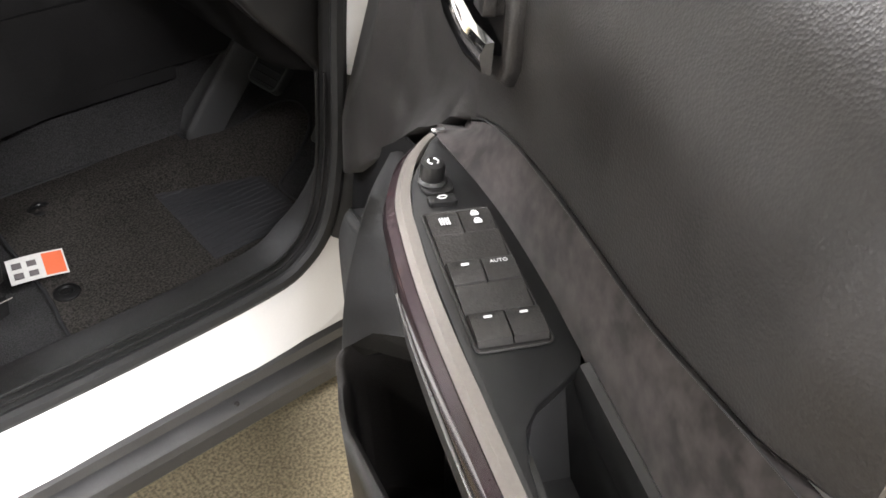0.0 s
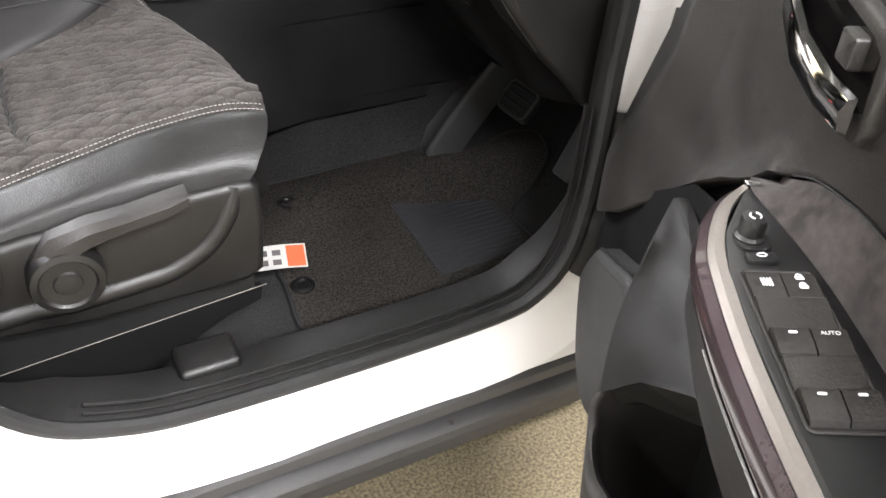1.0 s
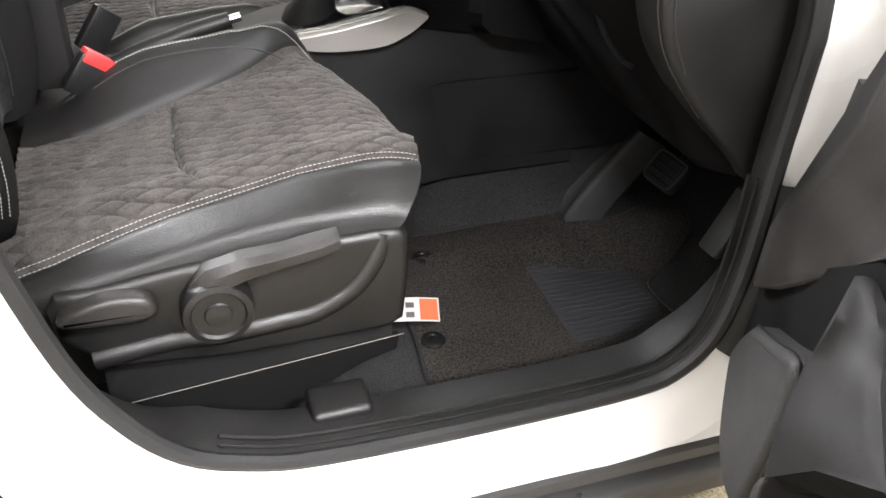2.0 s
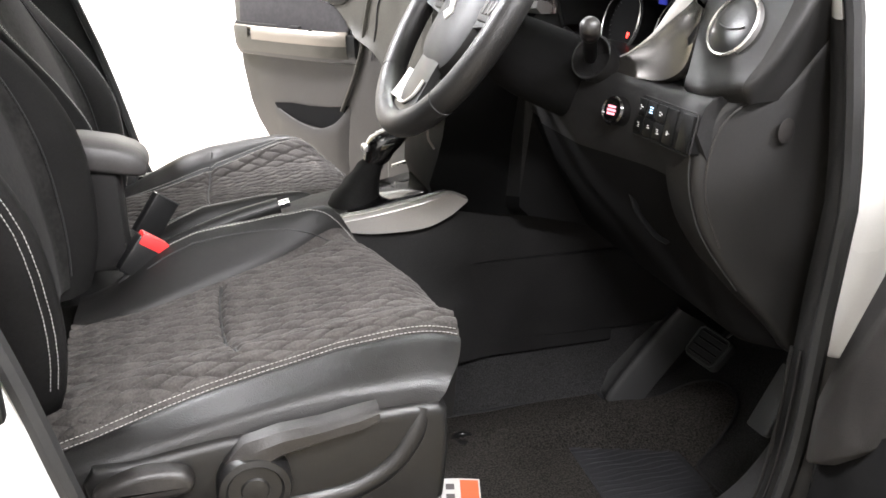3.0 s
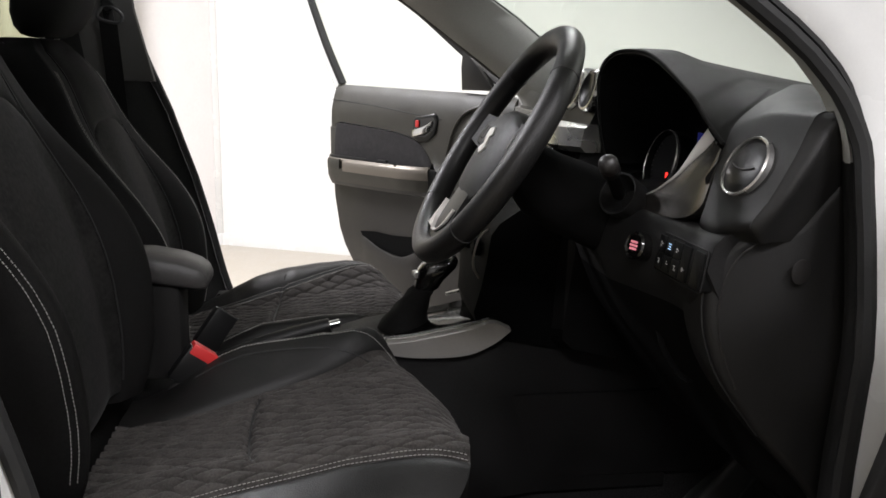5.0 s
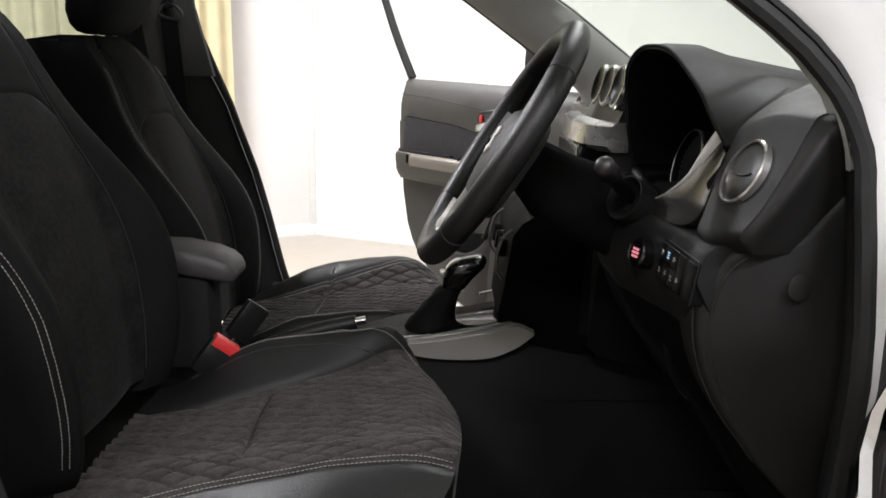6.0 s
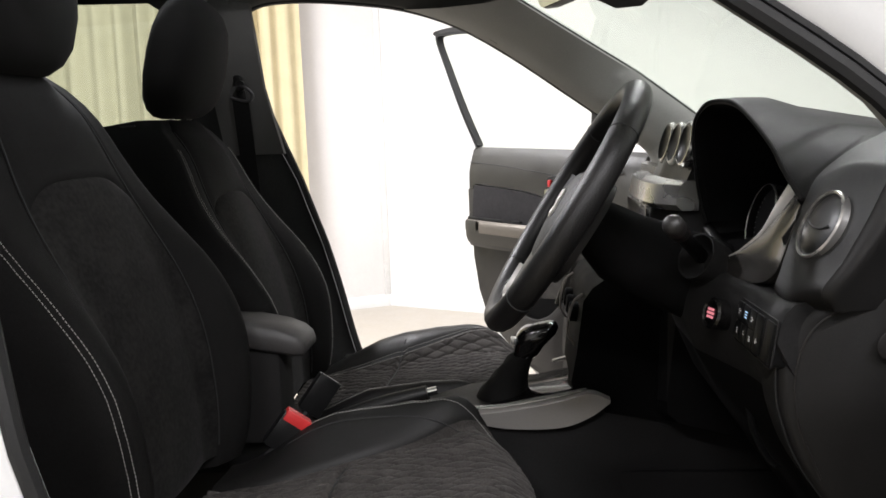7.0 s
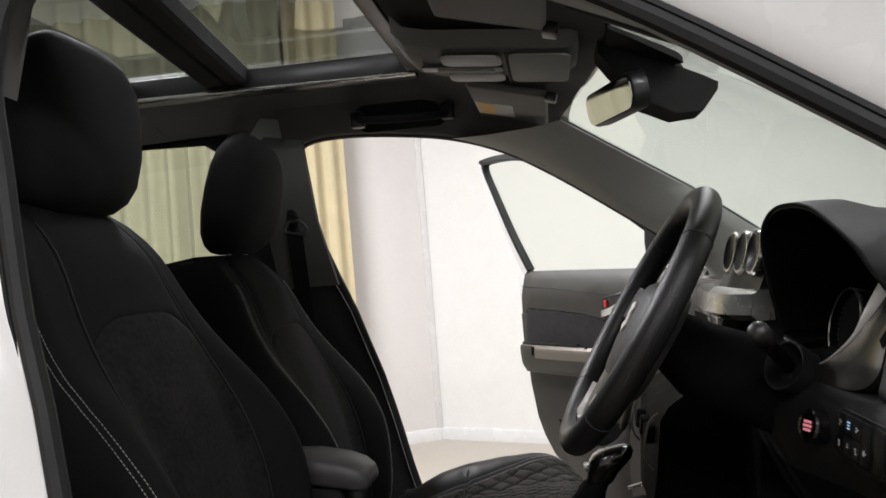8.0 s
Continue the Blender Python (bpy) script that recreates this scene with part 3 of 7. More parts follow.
def ws_point(s, t, lift=0.0):
    (mx, mz), (ex, h, ez) = along(WS_MID, s), along(WS_EDGE, s)
    w = (t - 0.5) * 2
    q = w * w
    return (mx + (ex - mx) * q + lift * 0.5, YC + w * ws_half(s, h, w > 0), mz + (ez - mz) * q + lift)


screen = part("windscreen", grid_surface(lambda s, t: ws_point(s, t), 9, 10, thick=lambda s, t: ws_point(s, t, 0.005)), SCREEN, car, "green-tinted windscreen")
screen.visible_shadow = False
for is_left, op in ((False, right), (True, left)):
    rows = []
    for k in range(15):
        q = k / 14
        e = ws_edge(1 - q, is_left)
        r0, r1 = op.at(37 + round(19 * q), -0.004, 0.010), op.at(37 + round(19 * q), -0.008, 0.030)
        inn = Vector((0, -0.018, -0.012)) if is_left else Vector((0, 0.002, 0.002))
        rows.append([r0, r1, r1.lerp(e, 0.35) + inn * 0.8, r1.lerp(e, 0.75) + inn, e + inn * 0.4, e + Vector((0.006, 0, 0.006))])
    part("windscreen_pillar", loft(rows, closed=False, caps=False), PILLAR_TRIM, car, "grey windscreen pillar lining", sharp=60)
    part("screen_gasket", tube([ws_edge(k / 12, is_left) for k in range(13)], 0.006, n=8), RUBBER, car, "black windscreen gasket")
    part("roof_side_lining", loft([[op.at(k, -0.004, 0.012), op.at(k, 0.0, 0.05), Vector((op.at(k, 0, 0).x, side_y(0.27, is_left), roof_z(op.at(k, 0, 0).x, 0.27) - 0.004)), Vector((op.at(k, 0, 0).x, side_y(0.31, is_left), roof_z(op.at(k, 0, 0).x, 0.31) + 0.004))] for k in range(49, 74)], closed=False, caps=False), HEADLINER, car, "dark grey roof side lining", sharp=60)

# plain closing panels behind the front seats and round the engine bay side
for is_left in (False, True):
    if not is_left:
        part("rear_side_panel", prism([(-0.80, 0.30), (-0.92, 1.60), (-2.2, 1.62), (-2.3, 0.30)], lambda a, b, c: (a, 0.06 + c + max(b - 0.95, 0) * 0.17, b), 0.06), WHITE_PAINT, car, "white rear side panel")
    part("rear_roof_side", loft([[(x, side_y(0.10, is_left), 1.665), (x, side_y(0.16, is_left), 1.71), (x, side_y(0.25, is_left), 1.745), (x, side_y(0.25, is_left), 1.70)] for x in (-2.25, -0.86)]), HEADLINER, car)
part("tailgate_lining", prism([(0.10, 0.25), (1.64, 0.25), (1.55, 1.72), (0.19, 1.72)], lambda a, b, c: (-2.2 - c, a, b), 0.05), PLASTIC, car)
part("cowl", prism([(0.12, 0.2), (1.62, 0.2), (1.62, 1.13), (0.12, 1.13)], lambda a, b, c: (0.88 + c, a, b), 0.04), PLASTIC, car)
latch = part("door_striker", box(-0.732, -0.690, 0.002, 0.020, 0.830, 0.888, 0.006), PLASTIC_FINE, car, "black door striker on the pillar")
part("striker_loop", tube([(-0.705, 0.004, 0.848), (-0.705, -0.012, 0.851), (-0.705, -0.012, 0.869), (-0.705, 0.004, 0.872)], 0.004, n=8), PLASTIC_GREY, latch)


# ---- seats ----
QUILT = 0.0245                 # distance between seams
FAMILIES = (20, -25)           # the two directions of the seams, in degrees from the car's length


def seam_at(i, k):
    return (i + 0.26 * ((math.sin(i * 12.9898 + k * 7.1) * 43.7) % 1.0 - 0.5)) * QUILT


def seam_sway(r, k):
    return 0.0016 * math.sin(r * 41 + 3 * k) + 0.0009 * math.sin(r * 97 + k)


def quilt(x, w):
    """Depth of the quilting: two families of seams cross in long diamonds, and the suede swells between them."""
    low, puff = 0.0, 1.0
    for k, ang in enumerate(FAMILIES):
        a = radians(ang)
        r = math.cos(a) * x + math.sin(a) * w
        t = -math.sin(a) * x + math.cos(a) * w + seam_sway(r, k)
        n = round(t / QUILT)
        d = min(abs(t - seam_at(i, k)) for i in (n - 1, n, n + 1))
        low = max(low, math.exp(-(d / 0.0019) ** 2))
        puff *= min(d / 0.010, 1) ** 0.5
    return -0.0060 * low + 0.0040 * puff


CREST = [(-0.73, 0.0), (-0.67, 0.15), (-0.60, 0.55), (-0.56, 0.76), (-0.516, 0.90), (-0.47, 0.92), (-0.43, 0.93), (-0.35, 0.97), (-0.30, 1.12), (-0.26, 1.40), (-0.22, 1.70)]   # rise of the driver's inner bolster along the cushion


FAR_INNER = [(-0.74, 0.615), (-0.589, 0.668), (-0.50, 0.708), (-0.372, 0.732), (-0.27, 0.736), (-0.20, 0.726)]   # crest heights of the passenger's inner and outer bolsters
FAR_OUTER = [(-0.74, 0.615), (-0.674, 0.645), (-0.607, 0.678), (-0.54, 0.712), (-0.47, 0.735), (-0.38, 0.750), (-0.30, 0.752), (-0.24, 0.742), (-0.18, 0.715)]


def ease(t):
    t = min(max(t, 0), 1)
    return t * t * (3 - 2 * t)


def seat(name, label, yc, sg, drop, group):
    """A front seat. sg: +1 when its outer side (with the levers) faces the right of the car."""
    ob = thing(name, label, "car seat", (-0.43, yc, 0.236), group=group)

    def W(x, w, z):
        return Vector((x, yc - sg * w, z))

    # cushion: w runs from -0.25 (inner) to 0.25 (outer)
    def front_x(w):
        return -0.150 - 0.95 * max(0.04 - w, 0) ** 2 - (0.3 if sg > 0 else 1.1) * max(w - 0.02, 0) ** 2 - 5.0 * max(w - 0.24, 0) ** 2

    def inner_w(s):
        return -0.100 - 0.135 * min(max((s - 0.20) / 0.80, 0), 1) ** 1.3

    def cush(x, w):
        s = (x + 0.70) / (front_x(w) + 0.70)
        q = min(max(s, 0), 1)
        base = 0.655 + 0.082 * q ** 0.9 if sg > 0 else 0.630 + 0.083 * q ** 0.8
        fade = 1 - 0.8 * max(s - 0.68, 0) / 0.32
        if w < 0:
            foot = inner_w(q) + 0.015
            rise = ease((foot - w) / max(foot + 0.222, 0.045)) ** 0.85
            lift = 0.068 * rise * (0.5 + 0.5 * fade) * lerp_table(CREST, x)[0] if sg > 0 else rise * max(lerp_table(FAR_INNER, x)[0] - base, 0)
            edge = -0.05 * max((-w - 0.225) / 0.027, 0) ** 2
        elif sg > 0:
            lift = 0.028 * (0.5 - 0.5 * math.cos(math.pi * min(max((w - 0.12) / 0.07, 0), 1))) * (0.2 + 0.8 * fade)
            edge = -0.010 * max((w - 0.20) / 0.05, 0) ** 1.6
        else:
            lift = ease((w - 0.11) / 0.105) * max(lerp_table(FAR_OUTER, x)[0] - base, 0)
            edge = -0.05 * max((w - 0.228) / 0.04, 0) ** 2
        nose = (-0.052 + (0.036 * min(max((w - 0.02) / 0.16, 0), 1) if sg > 0 else 0.020)) * (max(s - 0.82, 0) / 0.18) ** 2.4
        return base + lift + edge + nose + 0.004 * math.sin(17 * x + 9 * w) * math.sin(23 * w) - 0.0085 * math.exp(-((x + 0.487 - 0.5 * w * w) / 0.006) ** 2) * (1 if -0.12 < w < 0.2 else 0)

    def outer_w(s):
        return lerp_table([(0, 0.286), (0.12, 0.280), (0.25, 0.268), (0.38, 0.256), (0.5, 0.248), (0.65, 0.241), (0.8, 0.238), (1.0, 0.236)], s)[0] if sg > 0 else 0.135 + 0.10 * s * s

    def pad(nm, wa, wb, mat, lab="", nx=30, nw=10, groove=0.005, uvs=False):
        def fn(s, t):
            w0, w1 = wa(s), wb(s)
            w = w0 + (w1 - w0) * t
            x = -0.72 + s * (front_x(w) + 0.72)
            e = min(t, 1 - t) * (w1 - w0)
            z = cush(x, w) - groove * max(1 - e / 0.009, 0)
            if uvs:
                z += quilt(s * 0.56, w + (0.0 if sg > 0 else 0.37)) * min(e / 0.012, 1)
            return W(x, w, z)

        def low(s, t):
            p = fn(s, t)
            return Vector((p.x - (0.05 if p.y < yc - 0.25 else 0.01) * s, p.y, 0.62 if p.y < yc - 0.25 else 0.60))

        return part(nm, grid_surface(fn, nx, nw, thick=low), mat, ob, lab, sharp=60)

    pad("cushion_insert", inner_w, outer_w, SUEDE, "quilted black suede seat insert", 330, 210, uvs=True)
    bm = bmesh.new()
    for k, ang in enumerate(FAMILIES):
        a = radians(ang)
        for i in range(-26, 30):
            run = []
            for q in range(240):
                r = -0.25 + 0.0045 * q
                t = seam_at(i, k) - seam_sway(r, k)
                s_, w = (r * math.cos(a) - t * math.sin(a)) / 0.56, r * math.sin(a) + t * math.cos(a) - (0.0 if sg > 0 else 0.37)
                inside = 0.02 < s_ < 0.985 and inner_w(s_) + 0.010 < w < outer_w(s_) - 0.010
                if inside:
                    x = -0.72 + s_ * (front_x(w) + 0.72)
                    run.append(W(x, w, cush(x, w) + quilt(s_ * 0.56, w + (0.0 if sg > 0 else 0.37)) + 0.0008))
                if (not inside or q == 239) and run:
                    if len(run) > 3:
                        add_tube(bm, run, 0.0010, n=4, up=(0, 0, 1))
                    run = []
    part("quilt_seams", bm, FABRIC, ob, "dark thread sunk into the quilting")
    pad("inner_bolster", lambda s: -0.252, lambda s: inner_w(s) - 0.0003, BOLSTER, "smooth black leather side bolster")
    pad("outer_bolster", lambda s: outer_w(s) + 0.0003, lambda s: 0.319 if sg > 0 else 0.268, LEATHER, "smooth black leather side bolster", nw=8)
    part("cross_seam", tube([W(-0.487 + 0.5 * w * w, w, cush(-0.487 + 0.5 * w * w, w) + 0.0030) for w in [-0.115 + 0.31 * k / 20 for k in range(21)]], 0.0020, n=6), RUBBER, ob)
    for off in (-0.006, 0.004):
        xs = [-0.70 + 0.53 * k / 44 for k in range(45)]
        part("stitching", stitches([W(x, outer_w((x + 0.72) / 0.56) + off, cush(x, outer_w((x + 0.72) / 0.56) + off) + 0.0010) for x in xs]), THREAD, ob, "pale double stitching")
    part("stitching", stitches([W(x, -0.217, cush(x, -0.217) + 0.001) for x in [-0.62 + 0.40 * k / 30 for k in range(31)]], r=0.0007), THREAD, ob)
    part("bolster_crease", tube([W(x, w, cush(x, w) - 0.0003) for x, w in [(-0.60 + 0.36 * k / 30, -0.185 - 0.012 * math.sin(math.pi * k / 30)) for k in range(31)]], 0.0015, n=5), RUBBER, ob)
    # front apron below the nose
    lead = lambda w: front_x(w) - 0.085 * max(w - 0.10, 0) / 0.14
    part("cushion_front", loft([[W(lead(w) - 0.012, w, 0.69), W(lead(w) - 0.02, w, 0.60), W(lead(w) - 0.05, w, 0.54), W(lead(w) - 0.12, w, 0.54), W(lead(w) - 0.1, w, 0.69)] for w in [-0.24 + 0.48 * k / 10 for k in range(11)]]), LEATHER, ob)

    # backrest: the bolsters stand forward of the centre low down and melt into it at the shoulders
    BACK = [(0.66, -0.735, -0.700), (0.72, -0.735, -0.682), (0.80, -0.738, -0.672), (0.914, -0.755, -0.678), (0.97, -0.768, -0.694), (1.02, -0.782, -0.719), (1.09, -0.808, -0.770), (1.14, -0.828, -0.815), (1.22, -0.860, -0.866), (1.30, -0.888, -0.897), (1.345, -0.915, -0.925), (1.39, -0.965, -0.975)]

    def half(z):
        return lerp_table([(0.66, 0.235), (0.74, 0.250), (0.90, 0.266), (1.05, 0.265), (1.15, 0.250), (1.22, 0.232), (1.28, 0.212), (1.33, 0.196), (1.36, 0.180), (1.378, 0.160), (1.39, 0.125)], z)[0]

    def wide(z):
        return half(z) + (lerp_table([(0.70, 0.004), (0.85, 0.016), (1.0, 0.026), (1.15, 0.036), (1.39, 0.036)], z)[0] if sg > 0 else 0)

    def back_c(z):
        return lerp_table(BACK, z)[0]

    def back(z, w):
        a = abs(w) / (wide(z) if w > 0 else half(z))
        xc, xb = [sum(lerp_table(BACK, z + d)[k] for d in (-0.03, 0, 0.03)) / 3 for k in (0, 1)]
        t = 0.5 - 0.5 * math.cos(math.pi * min(max((a - 0.45) / 0.42, 0), 1))
        return xc + (xb - xc) * t - 0.05 * max((a - 0.90) / 0.10, 0) ** 2 + 0.010 * (1 - min(a / 0.6, 1) ** 2)

    def panel(nm, a0, a1, z0, z1, mat, lab="", nz=26, nw=10, uvs=False, arch0=0.0, arch1=0.0):
        def fn(s, t):
            bow = (2 * t - 1) ** 4
            z = z0 - arch0 * bow + s * (z1 - arch1 * bow - z0 + arch0 * bow)
            w = (a0 + (a1 - a0) * t) * half(z)
            if w > 0:
                w *= wide(z) / half(z)
            e = min(t, 1 - t) * abs(a1 - a0) * 0.24
            q = min(s, 1 - s) * (z1 - z0)
            return W(back(z, w) - 0.004 * max(1 - min(e, q) / 0.008, 0), w, z - drop)

        def low(s, t):
            p = fn(s, t)
            return Vector((p.x - 0.085, p.y, p.z - 0.012))

        return part(nm, grid_surface(fn, nz, nw, thick=low, uv=(lambda s, t: (s * (z1 - z0), t * (a1 - a0) * 0.24)) if uvs else None), mat, ob, lab, sharp=60)

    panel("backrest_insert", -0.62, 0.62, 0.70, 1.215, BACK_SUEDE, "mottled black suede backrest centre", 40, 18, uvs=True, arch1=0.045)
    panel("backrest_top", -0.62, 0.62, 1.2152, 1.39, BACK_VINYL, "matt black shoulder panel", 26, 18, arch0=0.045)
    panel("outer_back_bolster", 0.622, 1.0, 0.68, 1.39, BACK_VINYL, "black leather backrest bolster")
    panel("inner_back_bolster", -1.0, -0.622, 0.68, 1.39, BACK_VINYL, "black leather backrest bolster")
    for sgn in (-1, 1):
        for q in () if sgn * sg == -1 and sg > 0 else ((0.945, 0.961) if sgn > 0 and sg > 0 else (0.91, 0.926) if sgn > 0 else (0.80, 0.84)):
            part("stitching", stitches([W(back(z, sgn * q * (wide(z) if sgn > 0 else half(z))) + 0.0012, sgn * q * (wide(z) if sgn > 0 else half(z)), z - drop) for z in [0.72 + 0.60 * k / 60 for k in range(61)]], r=0.0006), THREAD, ob, "pale double stitching")
        part("seam", tube([W(back(z, sgn * 0.62 * (wide(z) if sgn > 0 else half(z))) - 0.001, sgn * 0.62 * (wide(z) if sgn > 0 else half(z)), z - drop) for z in [0.72 + 0.64 * k / 40 for k in range(41)]], 0.0016, n=5), RUBBER, ob)
    # rear shell
    part("back_shell", loft([[W(back_c(z) - 0.06, -half(z) * 0.96, z - drop), W(back_c(z) - 0.10, -half(z) * 0.9, z - drop), W(back_c(z) - 0.115, 0, z - drop), W(back_c(z) - 0.10, half(z) * 0.9, z - drop), W(back_c(z) - 0.06, half(z) * 0.96, z - drop)] for z in [0.66, 0.8, 0.95, 1.1, 1.22, 1.30, 1.35, 1.38]]), PLASTIC, ob, "black seat back shell")
    # headrest on two posts
    hz, hx, tilt = (1.376, -0.958, 0.06) if sg > 0 else (1.318, -0.965, 0.20)
    rest = []
    for z, hw, fx, bx in ((0.0, 0.070, 0.018, -0.03), (0.006, 0.098, 0.036, -0.046), (0.022, 0.124, 0.054, -0.058), (0.05, 0.144, 0.067, -0.066), (0.10, 0.156, 0.074, -0.068), (0.16, 0.156, 0.074, -0.064), (0.205, 0.148, 0.068, -0.058), (0.240, 0.130, 0.053, -0.050), (0.264, 0.102, 0.032, -0.038), (0.279, 0.066, 0.010, -0.024), (0.286, 0.030, -0.004, -0.010)):
        ring = []
        for k in range(28):
            a = 2 * math.pi * k / 28
            c, s_ = math.cos(a), math.sin(a)
            ex = (abs(c) ** 0.72) * (1 if c > 0 else -1)
            ey = (abs(s_) ** 0.72) * (1 if s_ > 0 else -1)
            ring.append(W(hx + tilt * z + (fx if ex > 0 else -bx) * ex, ey * hw, hz + z))
        rest.append(ring)
    part("headrest", loft(rest), FABRIC, ob, "padded black headrest", sharp=70)
    for w in (-0.055, 0.055):
        part("headrest_post", tube([W(hx + 0.004, w, hz - 0.05), W(hx, w, hz + 0.03)], 0.006, n=10), METAL, ob, "dark headrest post")
        part("post_collar", lathe([(0.012, 0), (0.012, 0.008), (0.008, 0.011), (0.0, 0.011)], disc_at(W(hx + 0.004, w, hz - 0.022), (0, 0, 1), (1, 0, 0)), 14), MATT, ob)
    # side shell with height lever and recline knob on the outer side
    P = lambda a, b, c: W(a, 0.280 + c, b)
    shell = part("side_shell", prism([(-0.655, 0.650), (-0.60, 0.652), (-0.55, 0.660), (-0.50, 0.666), (-0.40, 0.670), (-0.30, 0.675), (-0.25, 0.676), (-0.220, 0.674), (-0.206, 0.662), (-0.205, 0.60), (-0.212, 0.525), (-0.235, 0.512), (-0.30, 0.510), (-0.45, 0.510), (-0.60, 0.525), (-0.66, 0.58), (-0.668, 0.63)], P, 0.05, 0.012, 3), PLASTIC, ob, "black grained plastic side cover")
    part("height_lever", loft([[W(x, 0.330 + d * k1, z + r * k2) for k1, k2 in ((0, -1), (0.7, -1), (1, -0.5), (1, 0.5), (0.7, 1), (0, 1))] for x, z, r, d in ((-0.50, 0.612, 0.030, 0.02), (-0.475, 0.645, 0.026, 0.028), (-0.43, 0.664, 0.018, 0.032), (-0.38, 0.672, 0.013, 0.032), (-0.33, 0.680, 0.013, 0.032), (-0.305, 0.684, 0.012, 0.026))]), PLASTIC_GREY, shell, "long grey height lever")
    at = disc_at(W(-0.466, 0.328, 0.608), (0, -sg, 0))
    part("recline_knob", lathe([(0.047, 0), (0.047, 0.026), (0.044, 0.033), (0.036, 0.035), (0.033, 0.031), (0.018, 0.031), (0.016, 0.034), (0.0, 0.035)], at, 32), PLASTIC, shell, "round black recline knob")
    part("recline_lever", prism([(p.x, p.y) for p in smooth_path([(-0.65, 0.632, 0), (-0.60, 0.650, 0), (-0.552, 0.645, 0), (-0.537, 0.625, 0), (-0.55, 0.610, 0), (-0.60, 0.610, 0), (-0.65, 0.616, 0)], 5, closed=True)], lambda a, b, c: W(a, 0.329 + c, b), 0.024, 0.010, 4), PLASTIC_GREY, shell, "short recline lever")
    part("grip_bar", tube(smooth_path([W(x, 0.3225 - 0.012 * max(z - 0.62, 0) / 0.06, z) for x, z in ((-0.625, 0.545), (-0.57, 0.552), (-0.52, 0.556), (-0.478, 0.552), (-0.44, 0.553), (-0.38, 0.557), (-0.333, 0.564), (-0.283, 0.593), (-0.252, 0.635), (-0.240, 0.668))], 5), 0.0165, n=14), PLASTIC, shell, "moulded ridge of the side cover")
    for w in (-0.20, 0.15):
        part("rail", loft([[W(x, w + d, z + e) for d, e in ((-0.022, -0.03), (0.022, -0.03), (0.022, 0.03), (-0.022, 0.03))] for x, z in ((-0.70, 0.425), (-0.20, 0.462))]), PLASTIC_FINE, ob, "black seat rail")
    for w in (-0.20, 0.05):
        part("rail_support", loft([[W(x, w + d, z) for d, z in ((-0.02, 0.236), (0.02, 0.236), (0.02, 0.42), (-0.02, 0.42))] for x in (-0.66, -0.50)]), PLASTIC_FINE, ob)
    # added dark sheet, cut to the edge of the shadow under the seat
    part("seat_shade_sheet", prism([(-0.62, 0.443), (-0.214, 0.479), (-0.218, 0.455), (-0.269, 0.440), (-0.33, 0.41), (-0.386, 0.368), (-0.40, 0.240), (-0.62, 0.240)], lambda a, b, c: W(a, 0.296 + c, b), 0.012), SHADE_BLACK, ob, "black sheet standing for the shade under the seat rail")
    part("rail_edge", tube([W(-0.600, 0.312, 0.449), W(-0.208, 0.312, 0.484)], 0.0008, n=6), BRUSHED, ob, "thin bright steel rail edge")
    part("side_skirt", loft([[W(x, 0.275, z0), W(x, 0.309, z0), W(x, 0.309, z1), W(x, 0.275, z1)] for x, z0, z1 in ((-0.62, 0.447, 0.53), (-0.40, 0.466, 0.53), (-0.225, 0.482, 0.54))]), PLASTIC_FINE, ob)
    part("under_tray", box(-0.70, -0.31, yc - 0.20, yc + 0.20, 0.24, 0.44), MATT, ob, "dark frame under the seat")
    part("seat_pan", box(-0.70, -0.22, yc - 0.23, yc + 0.23, 0.42, 0.60, 0.01), PLASTIC_FINE, ob)
    return ob


seat("driver_seat", "black leather and quilted suede driver seat with side levers", 0.512, 1, 0.0, "front seats")
seat("passenger_seat", "black leather and quilted suede passenger seat", 1.235, -1, 0.075, "front seats")


# ---- steering wheel ----
WC = Vector((-0.100, 0.496, 1.151))
WN = Vector((-0.84, 0.0, 0.54)).normalized()
WU = Vector((0.54, 0, 0.84)).normalized()
WS_ = Vector((0, -1, 0))       # to the driver's right


def wp(a, b, c=0.0):
    """A point of the wheel: a to the right, b up the wheel, c towards the driver."""
    return WC + WS_ * a + WU * b + WN * c


wheel = thing("steering_wheel", "black leather steering wheel with a satin silver lower spoke", "steering wheel", tuple(WC))
RW = 0.1940
part("rim", tube([wp(RW * math.cos(2 * math.pi * k / 72), RW * math.sin(2 * math.pi * k / 72)) for k in range(72)], 0.0203, n=16, closed=True), LEATHER, wheel, "black leather rim", sharp=80)
for deg in (40, 140, 222, 318):
    a = radians(deg)
    bm = tube([wp((RW + 0.0204 * math.cos(q)) * math.cos(a), (RW + 0.0204 * math.cos(q)) * math.sin(a), 0.0204 * math.sin(q)) for q in [2 * math.pi * k / 16 for k in range(16)]], 0.0009, n=5, closed=True)
    part("rim_seam", bm, RUBBER, wheel)
hub = []
for r, c in ((1.0, -0.045), (1.02, -0.018), (0.97, -0.004), (0.82, 0.005), (0.45, 0.011), (0.0, 0.012)):
    hub.append([wp(math.copysign(abs(math.cos(q)) ** 0.7, math.cos(q)) * 0.088 * r, (math.copysign(abs(math.sin(q)) ** 0.75, math.sin(q)) * (0.066 if math.sin(q) > 0 else 0.104) * r), c) for q in [2 * math.pi * k / 28 for k in range(28)]])
part("hub", loft(hub, caps=False), DASH_BLACK, wheel, "black airbag cover")
